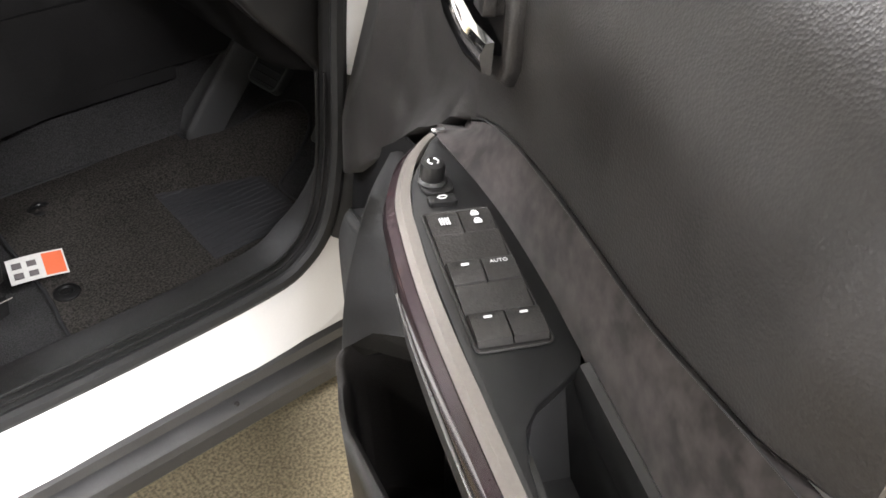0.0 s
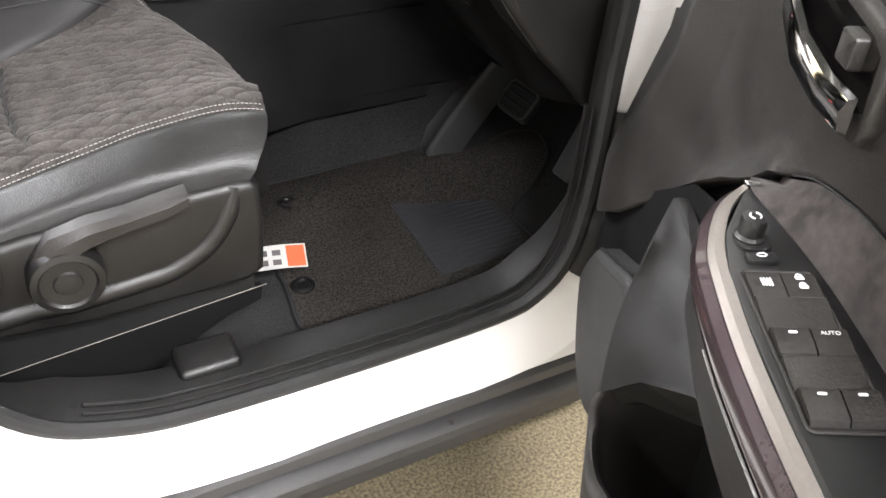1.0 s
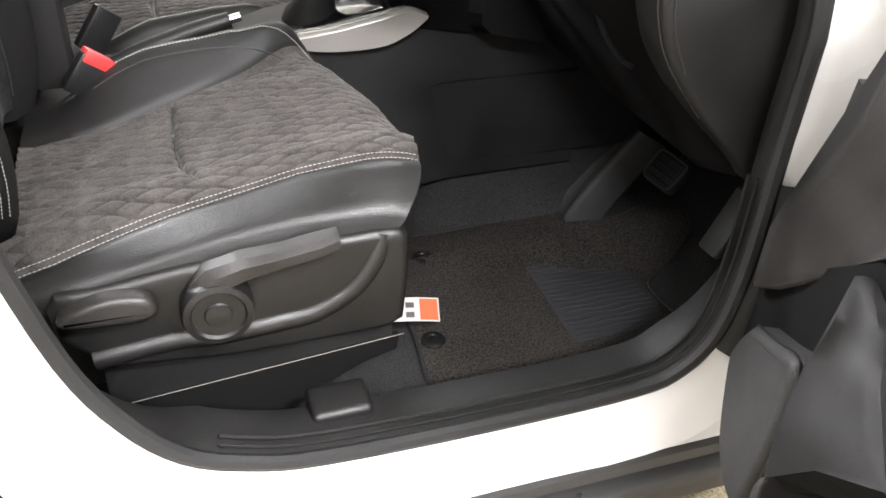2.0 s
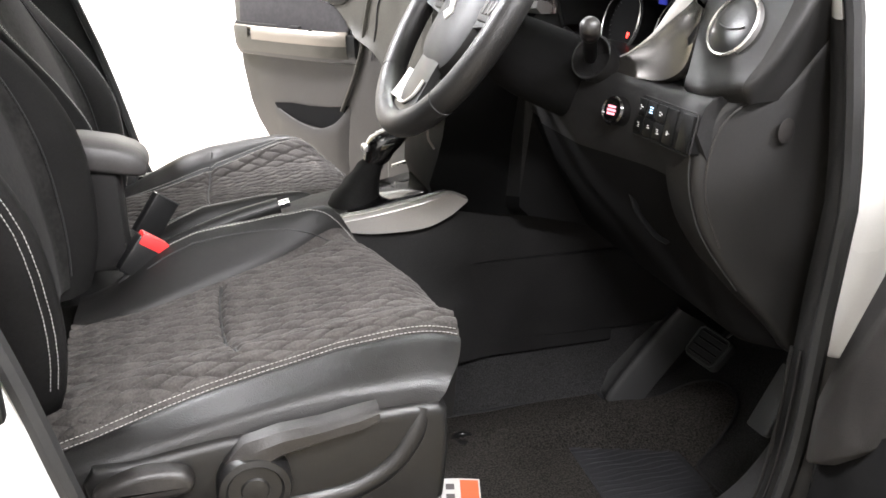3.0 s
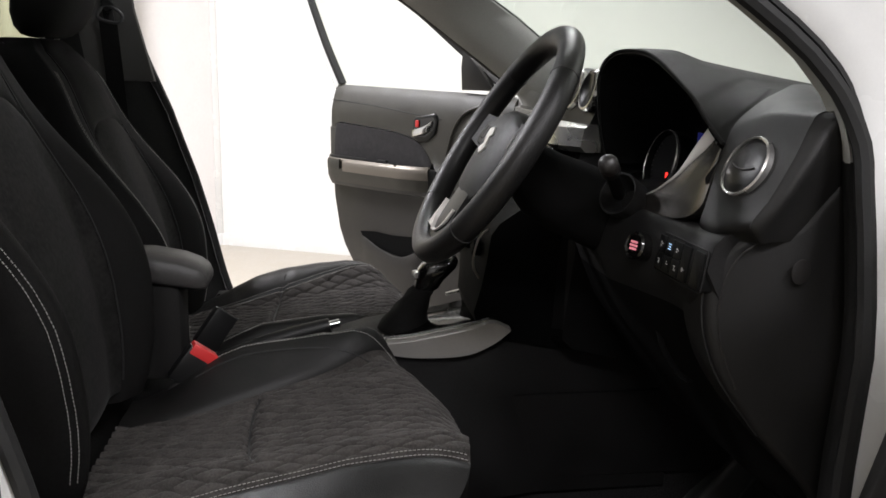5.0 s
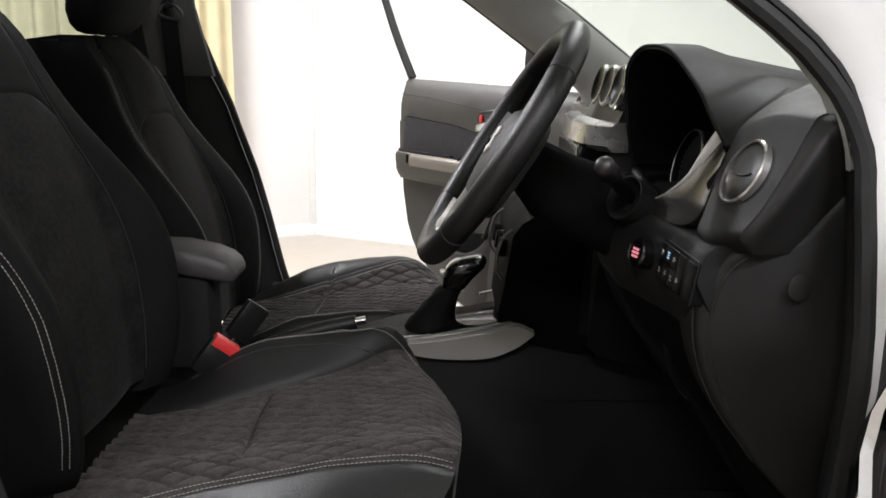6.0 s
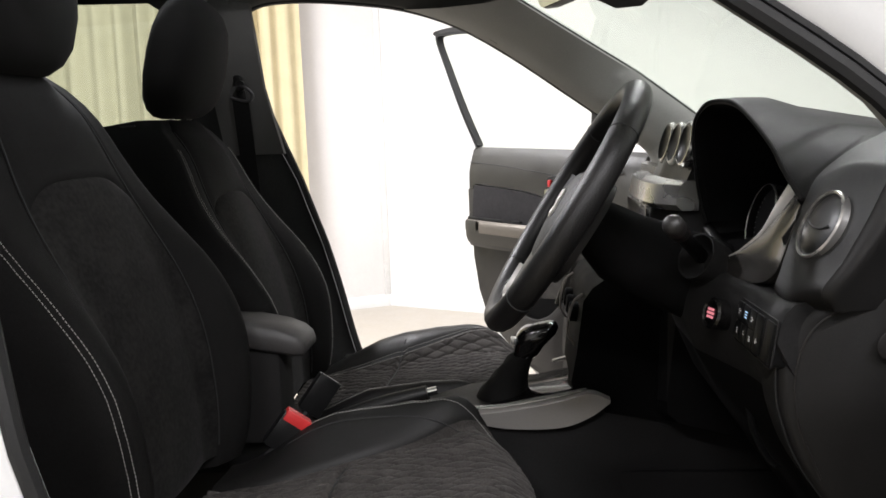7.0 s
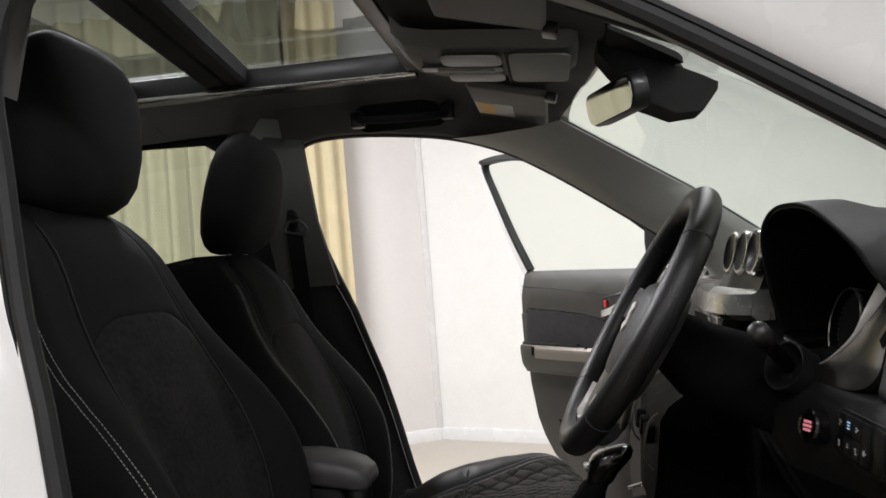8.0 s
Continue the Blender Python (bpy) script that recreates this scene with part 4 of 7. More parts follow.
for sgn in (-1, 1):
    part("side_spoke", loft([[wp(sgn * a, b + h * k2, c + 0.009 * k1) for k1, k2 in ((-1, -1), (1, -1), (1, 1), (-1, 1))] for a, b, c, h in ((0.07, 0.012, -0.012, 0.034), (0.12, 0.016, -0.014, 0.030), (0.180, 0.02, -0.006, 0.026))]), DASH_BLACK, wheel, "black side spoke")
    part("button_pad", prism(round_rect(0.085, 0.135, -0.008, 0.036, 0.008), lambda a, b, c, sgn=sgn: wp(sgn * a, b, -0.006 + c), 0.006, 0.002), DASH_BLACK, wheel, "black button pad")
    for bx in (0.092, 0.108, 0.122):
        part("spoke_button", prism(round_rect(bx, bx + 0.011, 0.002, 0.026, 0.002), lambda a, b, c, sgn=sgn: wp(sgn * a, b, 0.0 + c), 0.002, 0.0008), PLASTIC_FINE, wheel)
part("lower_spoke", loft([[wp(a * k, b, c) for k, c in ((-1, -0.012), (-1, 0.0), (-0.6, 0.004), (0.6, 0.004), (1, 0.0), (1, -0.012))] for a, b in ((0.046, -0.07), (0.046, -0.10), (0.050, -0.145), (0.060, -0.180))]), PLASTIC_FINE, wheel, "black lower spoke")
part("spoke_trim", loft([[wp(a, b, c) for a, c in ((a0, -0.006), (a0, 0.008), (a1, 0.010), (a1, -0.004))] for b, a0, a1 in ((-0.112, -0.044, -0.034), (-0.13, -0.048, -0.032), (-0.148, -0.054, -0.024), (-0.162, -0.062, -0.010))]), FLANK, wheel, "satin silver lower spoke trim")
part("spoke_trim", tube(smooth_path([wp(-0.012, -0.163, 0.006), wp(0.018, -0.160, 0.006), wp(0.036, -0.145, 0.005), wp(0.040, -0.118, 0.004)], 5), 0.0035, n=8, flat=0.6), FLANK, wheel, "thin satin silver spoke edge")
part("emblem", prism([(-0.021, 0.020), (0.004, 0.024), (0.018, 0.012), (0.004, 0.005), (0.02, -0.012), (0.004, -0.025), (-0.02, -0.016), (-0.004, -0.006), (-0.018, 0.006)], lambda a, b, c: wp(a, b, 0.0118 + c), 0.003, 0.001), FLANK, wheel, "plain silver emblem shape")
part("cover_writing", box(-0.5, 0.5, -0.5, 0.5, -0.5, 0.5, m=Matrix.Translation(wp(0, -0.045, 0.0095)) @ Matrix((WS_, WU, WN)).transposed().to_4x4() @ Matrix.Diagonal((0.03, 0.0035, 0.0012, 1))), PLASTIC_GREY, wheel)

column = thing("steering_column", "black plastic steering column shroud with control stalks", "steering column", tuple(wp(0, 0, -0.12)))
# the shroud's shade is put into its near-black colour
part("shroud", loft([[wp(math.cos(q) * a, math.sin(q) * b - d, c) for q in [2 * math.pi * k / 24 for k in range(24)]] for c, a, b, d in ((-0.035, 0.042, 0.036, 0.0), (-0.055, 0.050, 0.044, 0.002), (-0.10, 0.056, 0.056, 0.008), (-0.15, 0.060, 0.062, 0.002), (-0.24, 0.064, 0.066, -0.014))]), SHADE_BLACK, column, "black column shroud")
base, tip = Vector((0.090, 0.440, 1.078)), Vector((0.026, 0.312, 1.140))
ax = (tip - base).normalized()
st = part("stalk", tube(smooth_path([base, base.lerp(tip, 0.5), tip], 5), lambda t: 0.0105 - 0.001 * t, n=14), SWITCH, column, "black control stalk")
part("stalk_knob", lathe([(0.009, -0.040), (0.0125, -0.036), (0.0130, -0.020), (0.0140, -0.006), (0.0140, 0.004), (0.0120, 0.010), (0.007, 0.0135), (0, 0.0145)], disc_at(tip, ax), 24), PLASTIC_GREY, st, "grey rounded stalk knob")
part("knob_band", lathe([(0.0128, -0.032), (0.0142, -0.028), (0.0142, -0.018), (0.0132, -0.014)], disc_at(tip, ax), 24, True), PLASTIC_FINE, st)
part("stalk_collar", lathe([(0.030, -0.03), (0.034, 0.006), (0.0335, 0.010), (0.031, 0.009), (0.024, -0.010), (0.016, -0.022), (0.0, -0.022)], disc_at(Vector((0.080, 0.405, 1.083)), Vector((-0.80, -0.42, 0.42))), 32), CHARCOAL_MATT, st, "hollow round stalk collar")


# ---- dashboard ----
dash = thing("dashboard", "black soft-touch dashboard with hooded instruments and round vents", "dashboard", (0.35, YC, 1.0))
# rows of y: top rear edge x, z; crease x, z; lower edge x, z
DASH_DRIVER = [(0.155, 0.262, 1.2, 0.120, 1.058, 0.24, 0.76), (0.17, 0.226, 1.208, 0.115, 1.056, 0.165, 0.88), (0.19, 0.206, 1.212, 0.113, 1.055, 0.128, 0.9), (0.24, 0.186, 1.216, 0.112, 1.053, 0.104, 0.9), (0.264, 0.18, 1.205, 0.113, 1.05, 0.102, 0.89), (0.28, 0.235, 1.09, 0.112, 1.051, 0.1, 0.885), (0.3, 0.25, 1.066, 0.11, 1.052, 0.098, 0.88)]
DASH_WHEEL = [(0.38, 0.25, 1.062, 0.088, 1.054, 0.07, 0.87), (0.44, 0.25, 1.062, 0.07, 1.055, 0.045, 0.86), (0.6, 0.25, 1.062, 0.07, 1.055, 0.045, 0.86), (0.64, 0.25, 1.062, 0.085, 1.055, 0.07, 0.84), (0.693, 0.24, 1.064, 0.09, 1.06, 0.09, 0.75), (0.7, 0.15, 1.262, 0.09, 1.06, 0.09, 0.74)]
DASH_FAR = [(0.87, 0.13, 1.272, 0.075, 1.06, 0.06, 0.7), (1.04, 0.15, 1.265, 0.09, 1.06, 0.1, 0.72), (1.12, 0.2, 1.25, 0.15, 1.07, 0.19, 0.86), (1.35, 0.21, 1.245, 0.16, 1.07, 0.2, 0.84), (1.52, 0.235, 1.235, 0.19, 1.07, 0.22, 0.84), (1.585, 0.285, 1.205, 0.235, 1.07, 0.262, 0.76)]
DASH = DASH_DRIVER + DASH_WHEEL + DASH_FAR


def dash_ring(y):
    xt, zt, xc, zc, xl, zl = lerp_table(DASH, y)
    tuck = 0.045 * min(max((0.52 - y) / 0.08, 0), 1)
    upper = [(0.86, y, 1.165), (0.60, y, zt - 0.050), (xt + 0.10, y, zt - 0.003), (xt + 0.03, y, zt), (xt + 0.008, y, zt - 0.010), (xt, y, zt - 0.028), ((xt + xc) / 2 - 0.002, y, (zt + zc) / 2), (xc + 0.006 + tuck, y, zc + 0.012), (xc + tuck, y, zc + 0.002), (xc + 0.010 + tuck, y, zc - 0.006)]
    if y < 0.70:   # the driver's knee panel turns under below the switches and runs down to the pedals
        k = min(max((0.21 - y) / 0.05, 0), 1)
        return upper + [(xc + 0.030, y, zc + 0.013), (xc + 0.014, y, zc + 0.009), (xc + 0.004, y, zc - 0.002), (xc - 0.001, y, zc - 0.018), (xc - 0.004, y, zc - 0.035), (xc - 0.003 + 0.02 * k, y, 0.985), (xc + 0.012 + 0.02 * k, y, 0.945), (xc + 0.040 + 0.02 * k, y, 0.880), (0.225 + 0.05 * k, y, 0.715), (0.255 + 0.05 * k, y, 0.690), (0.80, y, 0.80)]
    return upper + [(xc + 0.004, y, zc - 0.014), (xc + 0.004, y, zc - 0.018), (xc + 0.003, y, zc - 0.022), (xc + 0.002, y, zc - 0.026), ((xc + xl) / 2 - 0.004, y, (zc + zl) / 2), (xl, y, zl + 0.06), (xl, y, zl + 0.04), (xl, y, zl + 0.02), (xl + 0.02, y, zl), (0.45, y, zl - 0.01), (0.80, y, 0.85)]


for nm, y0, y1, mt, lab in (("dash_body", 0.262, 0.655, SWITCH, "black dashboard body under the instruments"), ("dash_centre", 0.655, 1.085, SWITCH, "matt black middle of the dashboard"), ("dash_body", 1.085, 1.585, DASH_BLACK, "black grained dashboard body")):
    rings = [dash_ring(y0 + (y1 - y0) * k / 24) for k in range(25)]
    part(nm, loft([r[:11] for r in rings]), mt, dash, lab, sharp=30)
    if y0 < 0.3:
        rings = [dash_ring(0.165 + (y1 - 0.165) * k / 28) for k in range(29)]
    cut = 16 if y0 < 0.69 else 10
    if y0 < 0.69:
        part("switch_band", loft([[Vector(r[9]) + Vector((0.003, 0, -0.001))] + r[10:cut + 1] + [(0.30, r[9][1], 0.97)] for r in rings]), CHARCOAL_MATT, dash, "rounded black band round the switches", sharp=50)
    # shade below the switches is put into this panel's near-black
    part("knee_panel", loft([r[cut:] + [(0.80, r[0][1], 1.0)] for r in rings]), SHADE_BLACK, dash, "lower dash panel toned near-black for its shade", sharp=50)

# end panel by the driver's door pillar
END_EDGE = [(0.318, 1.192), (0.290, 1.170), (0.249, 1.122), (0.216, 1.082), (0.184, 1.073), (0.152, 1.062), (0.131, 1.040), (0.120, 1.008), (0.117, 0.968), (0.124, 0.925), (0.145, 0.872), (0.196, 0.800), (0.250, 0.742), (0.285, 0.700)]
end_o = [(p.x, p.y) for p in smooth_path([(x, z, 0) for x, z in END_EDGE], 4)] + [(0.33, 0.70), (0.33, 1.19)]


def end_y(a, c):
    return 0.205 - c + 0.30 * max(0.235 - a, 0)


part("end_panel", prism(end_o, lambda a, b, c: (a, end_y(a, c), b), 0.070, 0.010, 4), DASH_BLACK, dash, "charcoal plastic end panel")
part("panel_bead", tube([(p.x + 0.016, end_y(p.x + 0.016, 0.0703), p.y - 0.006) for p in smooth_path([(x, z, 0) for x, z in END_EDGE[4:11]], 5)], 0.0016, n=6), PLASTIC_GREY, dash, "thin bead along the end panel")
part("panel_joint", tube([(p.x - 0.001, end_y(p.x, 0.060), p.y + 0.001) for p in smooth_path([(x, z, 0) for x, z in END_EDGE[1:12]], 5)], 0.0014, n=6), RUBBER, dash, "dark joint round the end panel")
part("blanking_plug", lathe([(0.016, 0), (0.016, 0.0008), (0.0150, 0.0012), (0.0, 0.0012)], disc_at((0.222, 0.1365, 1.026), (0.28, -0.96, 0)), 24), PLASTIC_GREY, dash)

# rounded end of the dash round the outer vent: columns from the hood to the door side, each from the windscreen down to the seam
COWL_HOOD = [(0.86, 0.33, 1.155), (0.55, 0.33, 1.187), (0.33, 0.32, 1.250), (0.262, 0.305, 1.2425), (0.200, 0.288, 1.206), (0.174, 0.272, 1.172), (0.152, 0.252, 1.127), (0.137, 0.238, 1.094), (0.129, 0.232, 1.068), (0.15, 0.232, 1.054)]
COWL_VENT = [(0.86, 0.22, 1.165), (0.55, 0.22, 1.197), (0.34, 0.22, 1.240), (0.255, 0.22, 1.2345), (0.213, 0.219, 1.221), (0.196, 0.215, 1.207), (0.167, 0.208, 1.149), (0.143, 0.2, 1.101), (0.13, 0.19, 1.07), (0.15, 0.19, 1.054)]
COWL_EDGE = [(0.86, 0.15, 1.165), (0.55, 0.15, 1.19), (0.34, 0.155, 1.226), (0.262, 0.150, 1.227), (0.227, 0.147, 1.222), (0.213, 0.143, 1.207), (0.189, 0.135, 1.163), (0.163, 0.134, 1.115), (0.146, 0.138, 1.086), (0.16, 0.143, 1.064)]
COWL_CORNER = [(0.86, 0.125, 1.16), (0.55, 0.125, 1.182), (0.34, 0.126, 1.216), (0.275, 0.124, 1.221), (0.246, 0.122, 1.217), (0.231, 0.119, 1.206), (0.206, 0.114, 1.163), (0.180, 0.116, 1.118), (0.162, 0.125, 1.083), (0.168, 0.134, 1.064)]
COWL_SIDE = [(0.86, 0.13, 1.155), (0.55, 0.13, 1.175), (0.36, 0.128, 1.205), (0.3, 0.124, 1.211), (0.268, 0.122, 1.209), (0.252, 0.123, 1.199), (0.236, 0.126, 1.16), (0.216, 0.13, 1.12), (0.196, 0.136, 1.079), (0.2, 0.141, 1.064)]
COWL_END = [(0.86, 0.16, 1.15), (0.55, 0.15, 1.167), (0.42, 0.145, 1.193), (0.355, 0.14, 1.198), (0.33, 0.14, 1.194), (0.318, 0.142, 1.184), (0.303, 0.144, 1.15), (0.288, 0.147, 1.11), (0.262, 0.15, 1.076), (0.262, 0.155, 1.064)]
cols = [smooth_path(c, 5) for c in (COWL_HOOD, COWL_VENT, COWL_EDGE, [(x + 0.002, y - 0.007, z - 0.001) for x, y, z in COWL_EDGE], COWL_CORNER, COWL_SIDE, COWL_END)]
rows = [smooth_path([c[k] for c in cols], 5) for k in range(len(cols[0]))]
part("end_cowl", loft(rows, closed=False, caps=False), DASH_BLACK, dash, "rounded black end of the dashboard", sharp=80)
part("demister_slot", prism(round_rect(-0.020, 0.020, -0.003, 0.003, 0.0025), lambda a, b, c: (0.262 + a, 0.148 + b + 0.1 * a, 1.2255 - 0.03 * a + c), 0.0012), RUBBER, dash, "narrow side demister slot")

# end vent: a round outlet in the sloping face of the cowl
VN = Vector((-1.0, -0.10, 0.50)).normalized()
vent_at = disc_at(Vector((0.171, 0.196, 1.149)) + 0.004 * VN, VN)
part("vent_ring", lathe([(0.0372, -0.010), (0.0420, -0.006), (0.0420, 0.002), (0.0402, 0.0042), (0.0380, 0.003), (0.0370, -0.008)], vent_at, 44, True), SILVER, dash, "satin silver vent ring")
bowl = part("vent_bowl", lathe([(0.0380, -0.001), (0.034, 0.0012), (0.018, 0.0030), (0.0, 0.0036)], vent_at, 32), PLASTIC_FINE, dash, "closed black vent flap")
part("flap_groove", tube([vent_at(a, -0.006 + 9 * a * a, 0.0045 - 1.2 * a * a) for a in [-0.024 + 0.048 * k / 12 for k in range(13)]], 0.0013, n=6), RUBBER, bowl)
# glossy panel between the vent and the gauges, with a bright bevel along the binnacle's mouth
mouth = smooth_path([(0.171, 0.322, 1.190), (0.159, 0.337, 1.161), (0.146, 0.359, 1.123), (0.127, 0.377, 1.097), (0.112, 0.398, 1.083)], 6)
ridge = smooth_path([(0.172, 0.282, 1.167), (0.163, 0.301, 1.140), (0.149, 0.333, 1.113), (0.131, 0.372, 1.089), (0.112, 0.404, 1.077)], 6)
heel = smooth_path([(0.168, 0.270, 1.166), (0.150, 0.254, 1.127), (0.136, 0.254, 1.088), (0.125, 0.302, 1.066), (0.106, 0.400, 1.064)], 6)
ridge = [m.lerp(r, 0.66 * max(1 - k / 17, 0.03)) for k, (m, r) in enumerate(zip(mouth, ridge))]
part("bevel", loft([[m + Vector((0.004, 0.002, 0.001)), m, m.lerp(r, 0.5) + Vector((-0.0015, 0, 0.0015)), r, r + Vector((0.003, 0, -0.002))] for m, r in zip(mouth, ridge)], closed=False, caps=False), FLANK, dash, "bright satin bevel beside the gauges", sharp=80)
part("gloss_flank", loft([[r, r.lerp(h, 0.15) + Vector((-0.003, 0, 0.003)), r.lerp(h, 0.4) + Vector((-0.001, 0.002, 0.0)), r.lerp(h, 0.7) + Vector((0.002, 0.003, -0.001)), h, h + Vector((0.012, 0, -0.004))] for r, h in zip(ridge, heel)], closed=False, caps=False), GUNMETAL, dash, "glossy dark panel beside the gauges", sharp=80)
part("binnacle_lip", tube(smooth_path([(0.114, 0.398, 1.074), (0.116, 0.43, 1.068), (0.126, 0.52, 1.066), (0.152, 0.60, 1.070), (0.150, 0.675, 1.09)], 5), 0.010, n=10), PLASTIC, dash, "rounded lower lip of the binnacle")
# instrument hood: an arched shell over a dark bowl
rim = smooth_path([(0.150, 0.685, 1.10), (0.137, 0.690, 1.159), (0.130, 0.692, 1.225), (0.130, 0.688, 1.266), (0.136, 0.660, 1.291), (0.142, 0.600, 1.301), (0.152, 0.500, 1.292), (0.161, 0.375, 1.241), (0.163, 0.325, 1.211), (0.167, 0.296, 1.190), (0.173, 0.273, 1.173)], 5)
brow = smooth_path([(0.25, 0.700, 1.262), (0.25, 0.695, 1.27), (0.25, 0.67, 1.285), (0.26, 0.60, 1.290), (0.265, 0.50, 1.276), (0.265, 0.40, 1.257), (0.263, 0.345, 1.248), (0.262, 0.305, 1.2425)], 5)
hood_rows = []
for k, p in enumerate(rim):
    out = Vector((0, p.y - 0.50, p.z - 1.14)).normalized()
    j = max(k - 10, 0) / (len(rim) - 11)
    q = brow[min(round(j * (len(brow) - 1)), len(brow) - 1)].copy()
    if k < 10:
        q.z = p.z
    deep = Vector((0.285, 0.50 + (p.y - 0.50) * 0.86, 1.14 + (p.z - 1.14) * 0.80))
    far = Vector((0.55, q.y, min(q.z - 0.05, 1.222)))
    hood_rows.append([far, q.lerp(far, 0.5) + Vector((0, 0, 0.006)), q, p.lerp(q, 0.55) + out * 0.010, p.lerp(q, 0.15) + out * 0.006, p, p - out * 0.006, p - out * 0.011 + Vector((0.010, 0, 0)), p.lerp(deep, 0.5), deep])
part("instrument_hood", loft([r[:7] for r in hood_rows], closed=False, caps=False), HOOD_BLACK, dash, "hooded black instrument binnacle", sharp=50)
# hood lining, gauge panel and tray carry the binnacle's shade in their colour
part("hood_lining", loft([r[6:] for r in hood_rows], closed=False, caps=False), SHADE_BLACK, dash, "hood lining toned near-black for its shade", sharp=50)
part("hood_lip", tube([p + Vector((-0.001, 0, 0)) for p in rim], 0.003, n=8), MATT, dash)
part("instrument_face", prism([(0.52 + a, 1.145 + b) for a, b in round_rect(-0.19, 0.150, -0.10, 0.088, 0.05)], lambda a, b, c: (0.282 - c + (b - 1.15) * 0.10, a, b), 0.004), SHADE_BLACK, dash, "gauge panel toned near-black for its shade")
part("instrument_tray", loft([[(0.135, y, 1.055), (0.15, y, 1.070), (0.27, y, 1.06), (0.27, y, 1.03)] for y in (0.29, 0.45, 0.6, 0.70)]), SHADE_BLACK, dash)
for yy in (0.405, 0.585):
    g = disc_at((0.216, yy, 1.114), (-0.95, -0.05, 0.25))
    gauge = part("gauge", lathe([(0.057, -0.030), (0.057, 0.004), (0.055, 0.006), (0.053, 0.003), (0.050, -0.004), (0, -0.004)], g, 40), SHADE_BLACK, dash, "round gauge with a dark chrome bezel")
    part("bezel", lathe([(0.0545, 0.0058), (0.0556, 0.0075), (0.0572, 0.0055), (0.0572, 0.001)], g, 40, True), SILVER, gauge)
    for k in range(25):
        q = radians(-225 + 270 * k / 24)
        part("tick", prism([(0.042, -0.0004), (0.047, -0.0004), (0.047, 0.0004), (0.042, 0.0004)], lambda a, b, c, q=q, g=g: g(a * math.cos(q) - b * math.sin(q), a * math.sin(q) + b * math.cos(q), -0.0038 + c), 0.0006), PLASTIC_GREY, gauge)
    if yy > 0.5:
        for da, db in ((0.020, -0.0215), (0.0185, -0.0165), (0.0225, -0.0175)):
            part("warning_lamp", prism(round_rect(da - 0.0022, da + 0.0022, db - 0.0022, db + 0.0022, 0.001), lambda a, b, c, g=g: g(a, b, -0.0035 + c), 0.0006), RED_GLOW, gauge, "lit red warning lamp")
part("display", prism([(0.524, 1.146), (0.548, 1.146), (0.548, 1.168), (0.524, 1.168)], lambda a, b, c: (0.262 - c, a, b), 0.003), BLUE_GLOW, dash, "blue lit display between the gauges")

# start button and the switch block under the instruments
SN = Vector((-0.93, -0.28, 0.22)).normalized()
start_at = disc_at((0.082, 0.336, 1.020), SN)
start = part("start_button", lathe([(0.021, -0.02), (0.021, 0.002), (0.0185, 0.005), (0.0165, 0.003), (0.0, 0.004)], start_at, 28), GLOSS, dash, "round start button with red print")
for k, wdt in ((0.005, 0.015), (0.0, 0.017), (-0.005, 0.015)):
    part("print", prism(round_rect(-wdt / 2, wdt / 2, k - 0.0017, k + 0.0017, 0.0008, 2), lambda a, b, c: start_at(a, b, 0.0042 + c), 0.0006), BUTTON_RED, start)
sw_at = disc_at((0.1125, 0.242, 1.018), Vector((-0.985, -0.02, 0.16)))
block = part("switch_block", prism(round_rect(-0.072, 0.072, -0.0265, 0.0265, 0.005), lambda a, b, c: sw_at(a, b, c - 0.03), 0.034, 0.002), SWITCH, dash, "dark switch block")
part("block_rim", tube([sw_at(a, b, 0.003) for a, b in round_rect(-0.073, 0.073, -0.0275, 0.0275, 0.005)], 0.0014, n=6, closed=True), CHARCOAL_MATT, block)
GLYPHS = {(0, 0): ((-0.002, 0.002, 0.003), (0.001, 0.0, 0.006), (-0.002, -0.003, 0.003)), (1, 0): ((0, 0.0035, 0.009), (0, 0.0, 0.007), (0, -0.0035, 0.009)), (2, 0): ((-0.002, 0.0015, 0.004), (0.002, 0, 0.003), (-0.002, -0.0025, 0.004)),
          (0, 1): ((-0.001, 0.002, 0.005), (0.001, -0.0005, 0.003), (0.0, -0.003, 0.005)), (1, 1): ((0, 0.003, 0.003), (0.001, 0, 0.006)), (2, 1): ((-0.001, 0.0025, 0.006), (0, 0, 0.003), (0.001, -0.0025, 0.006)), (3, 1): ((-0.002, 0.002, 0.004), (-0.002, 0, 0.005), (-0.002, -0.002, 0.004), (0.003, 0, 0.002))}
for k in range(5):
    bx, half_w = (-0.0575 + 0.0257 * k, 0.0122) if k < 4 else (0.0565, 0.0135)
    for r in range(2) if k < 3 else (1,):
        by, hh = ((0.0122 if r == 0 else -0.0122), 0.0118) if k < 3 else (0.0, 0.024)
        key = part("switch", prism(round_rect(bx - half_w, bx + half_w, by - hh, by + hh, 0.0015), lambda a, b, c: sw_at(a, b, 0.003 + c), 0.0035, 0.001), SWITCH, block)
        gy = by if k < 3 else -0.009
        for dx, dy, wdt in GLYPHS.get((k, r), ()):
            part("symbol", prism(round_rect(bx + dx - wdt / 2, bx + dx + wdt / 2, gy + dy - 0.0008, gy + dy + 0.0008, 0.0004, 2), lambda a, b, c: sw_at(a, b, 0.0066 + c), 0.0004), BUTTON_BLUE if (k, r) == (1, 0) else MARK, key)
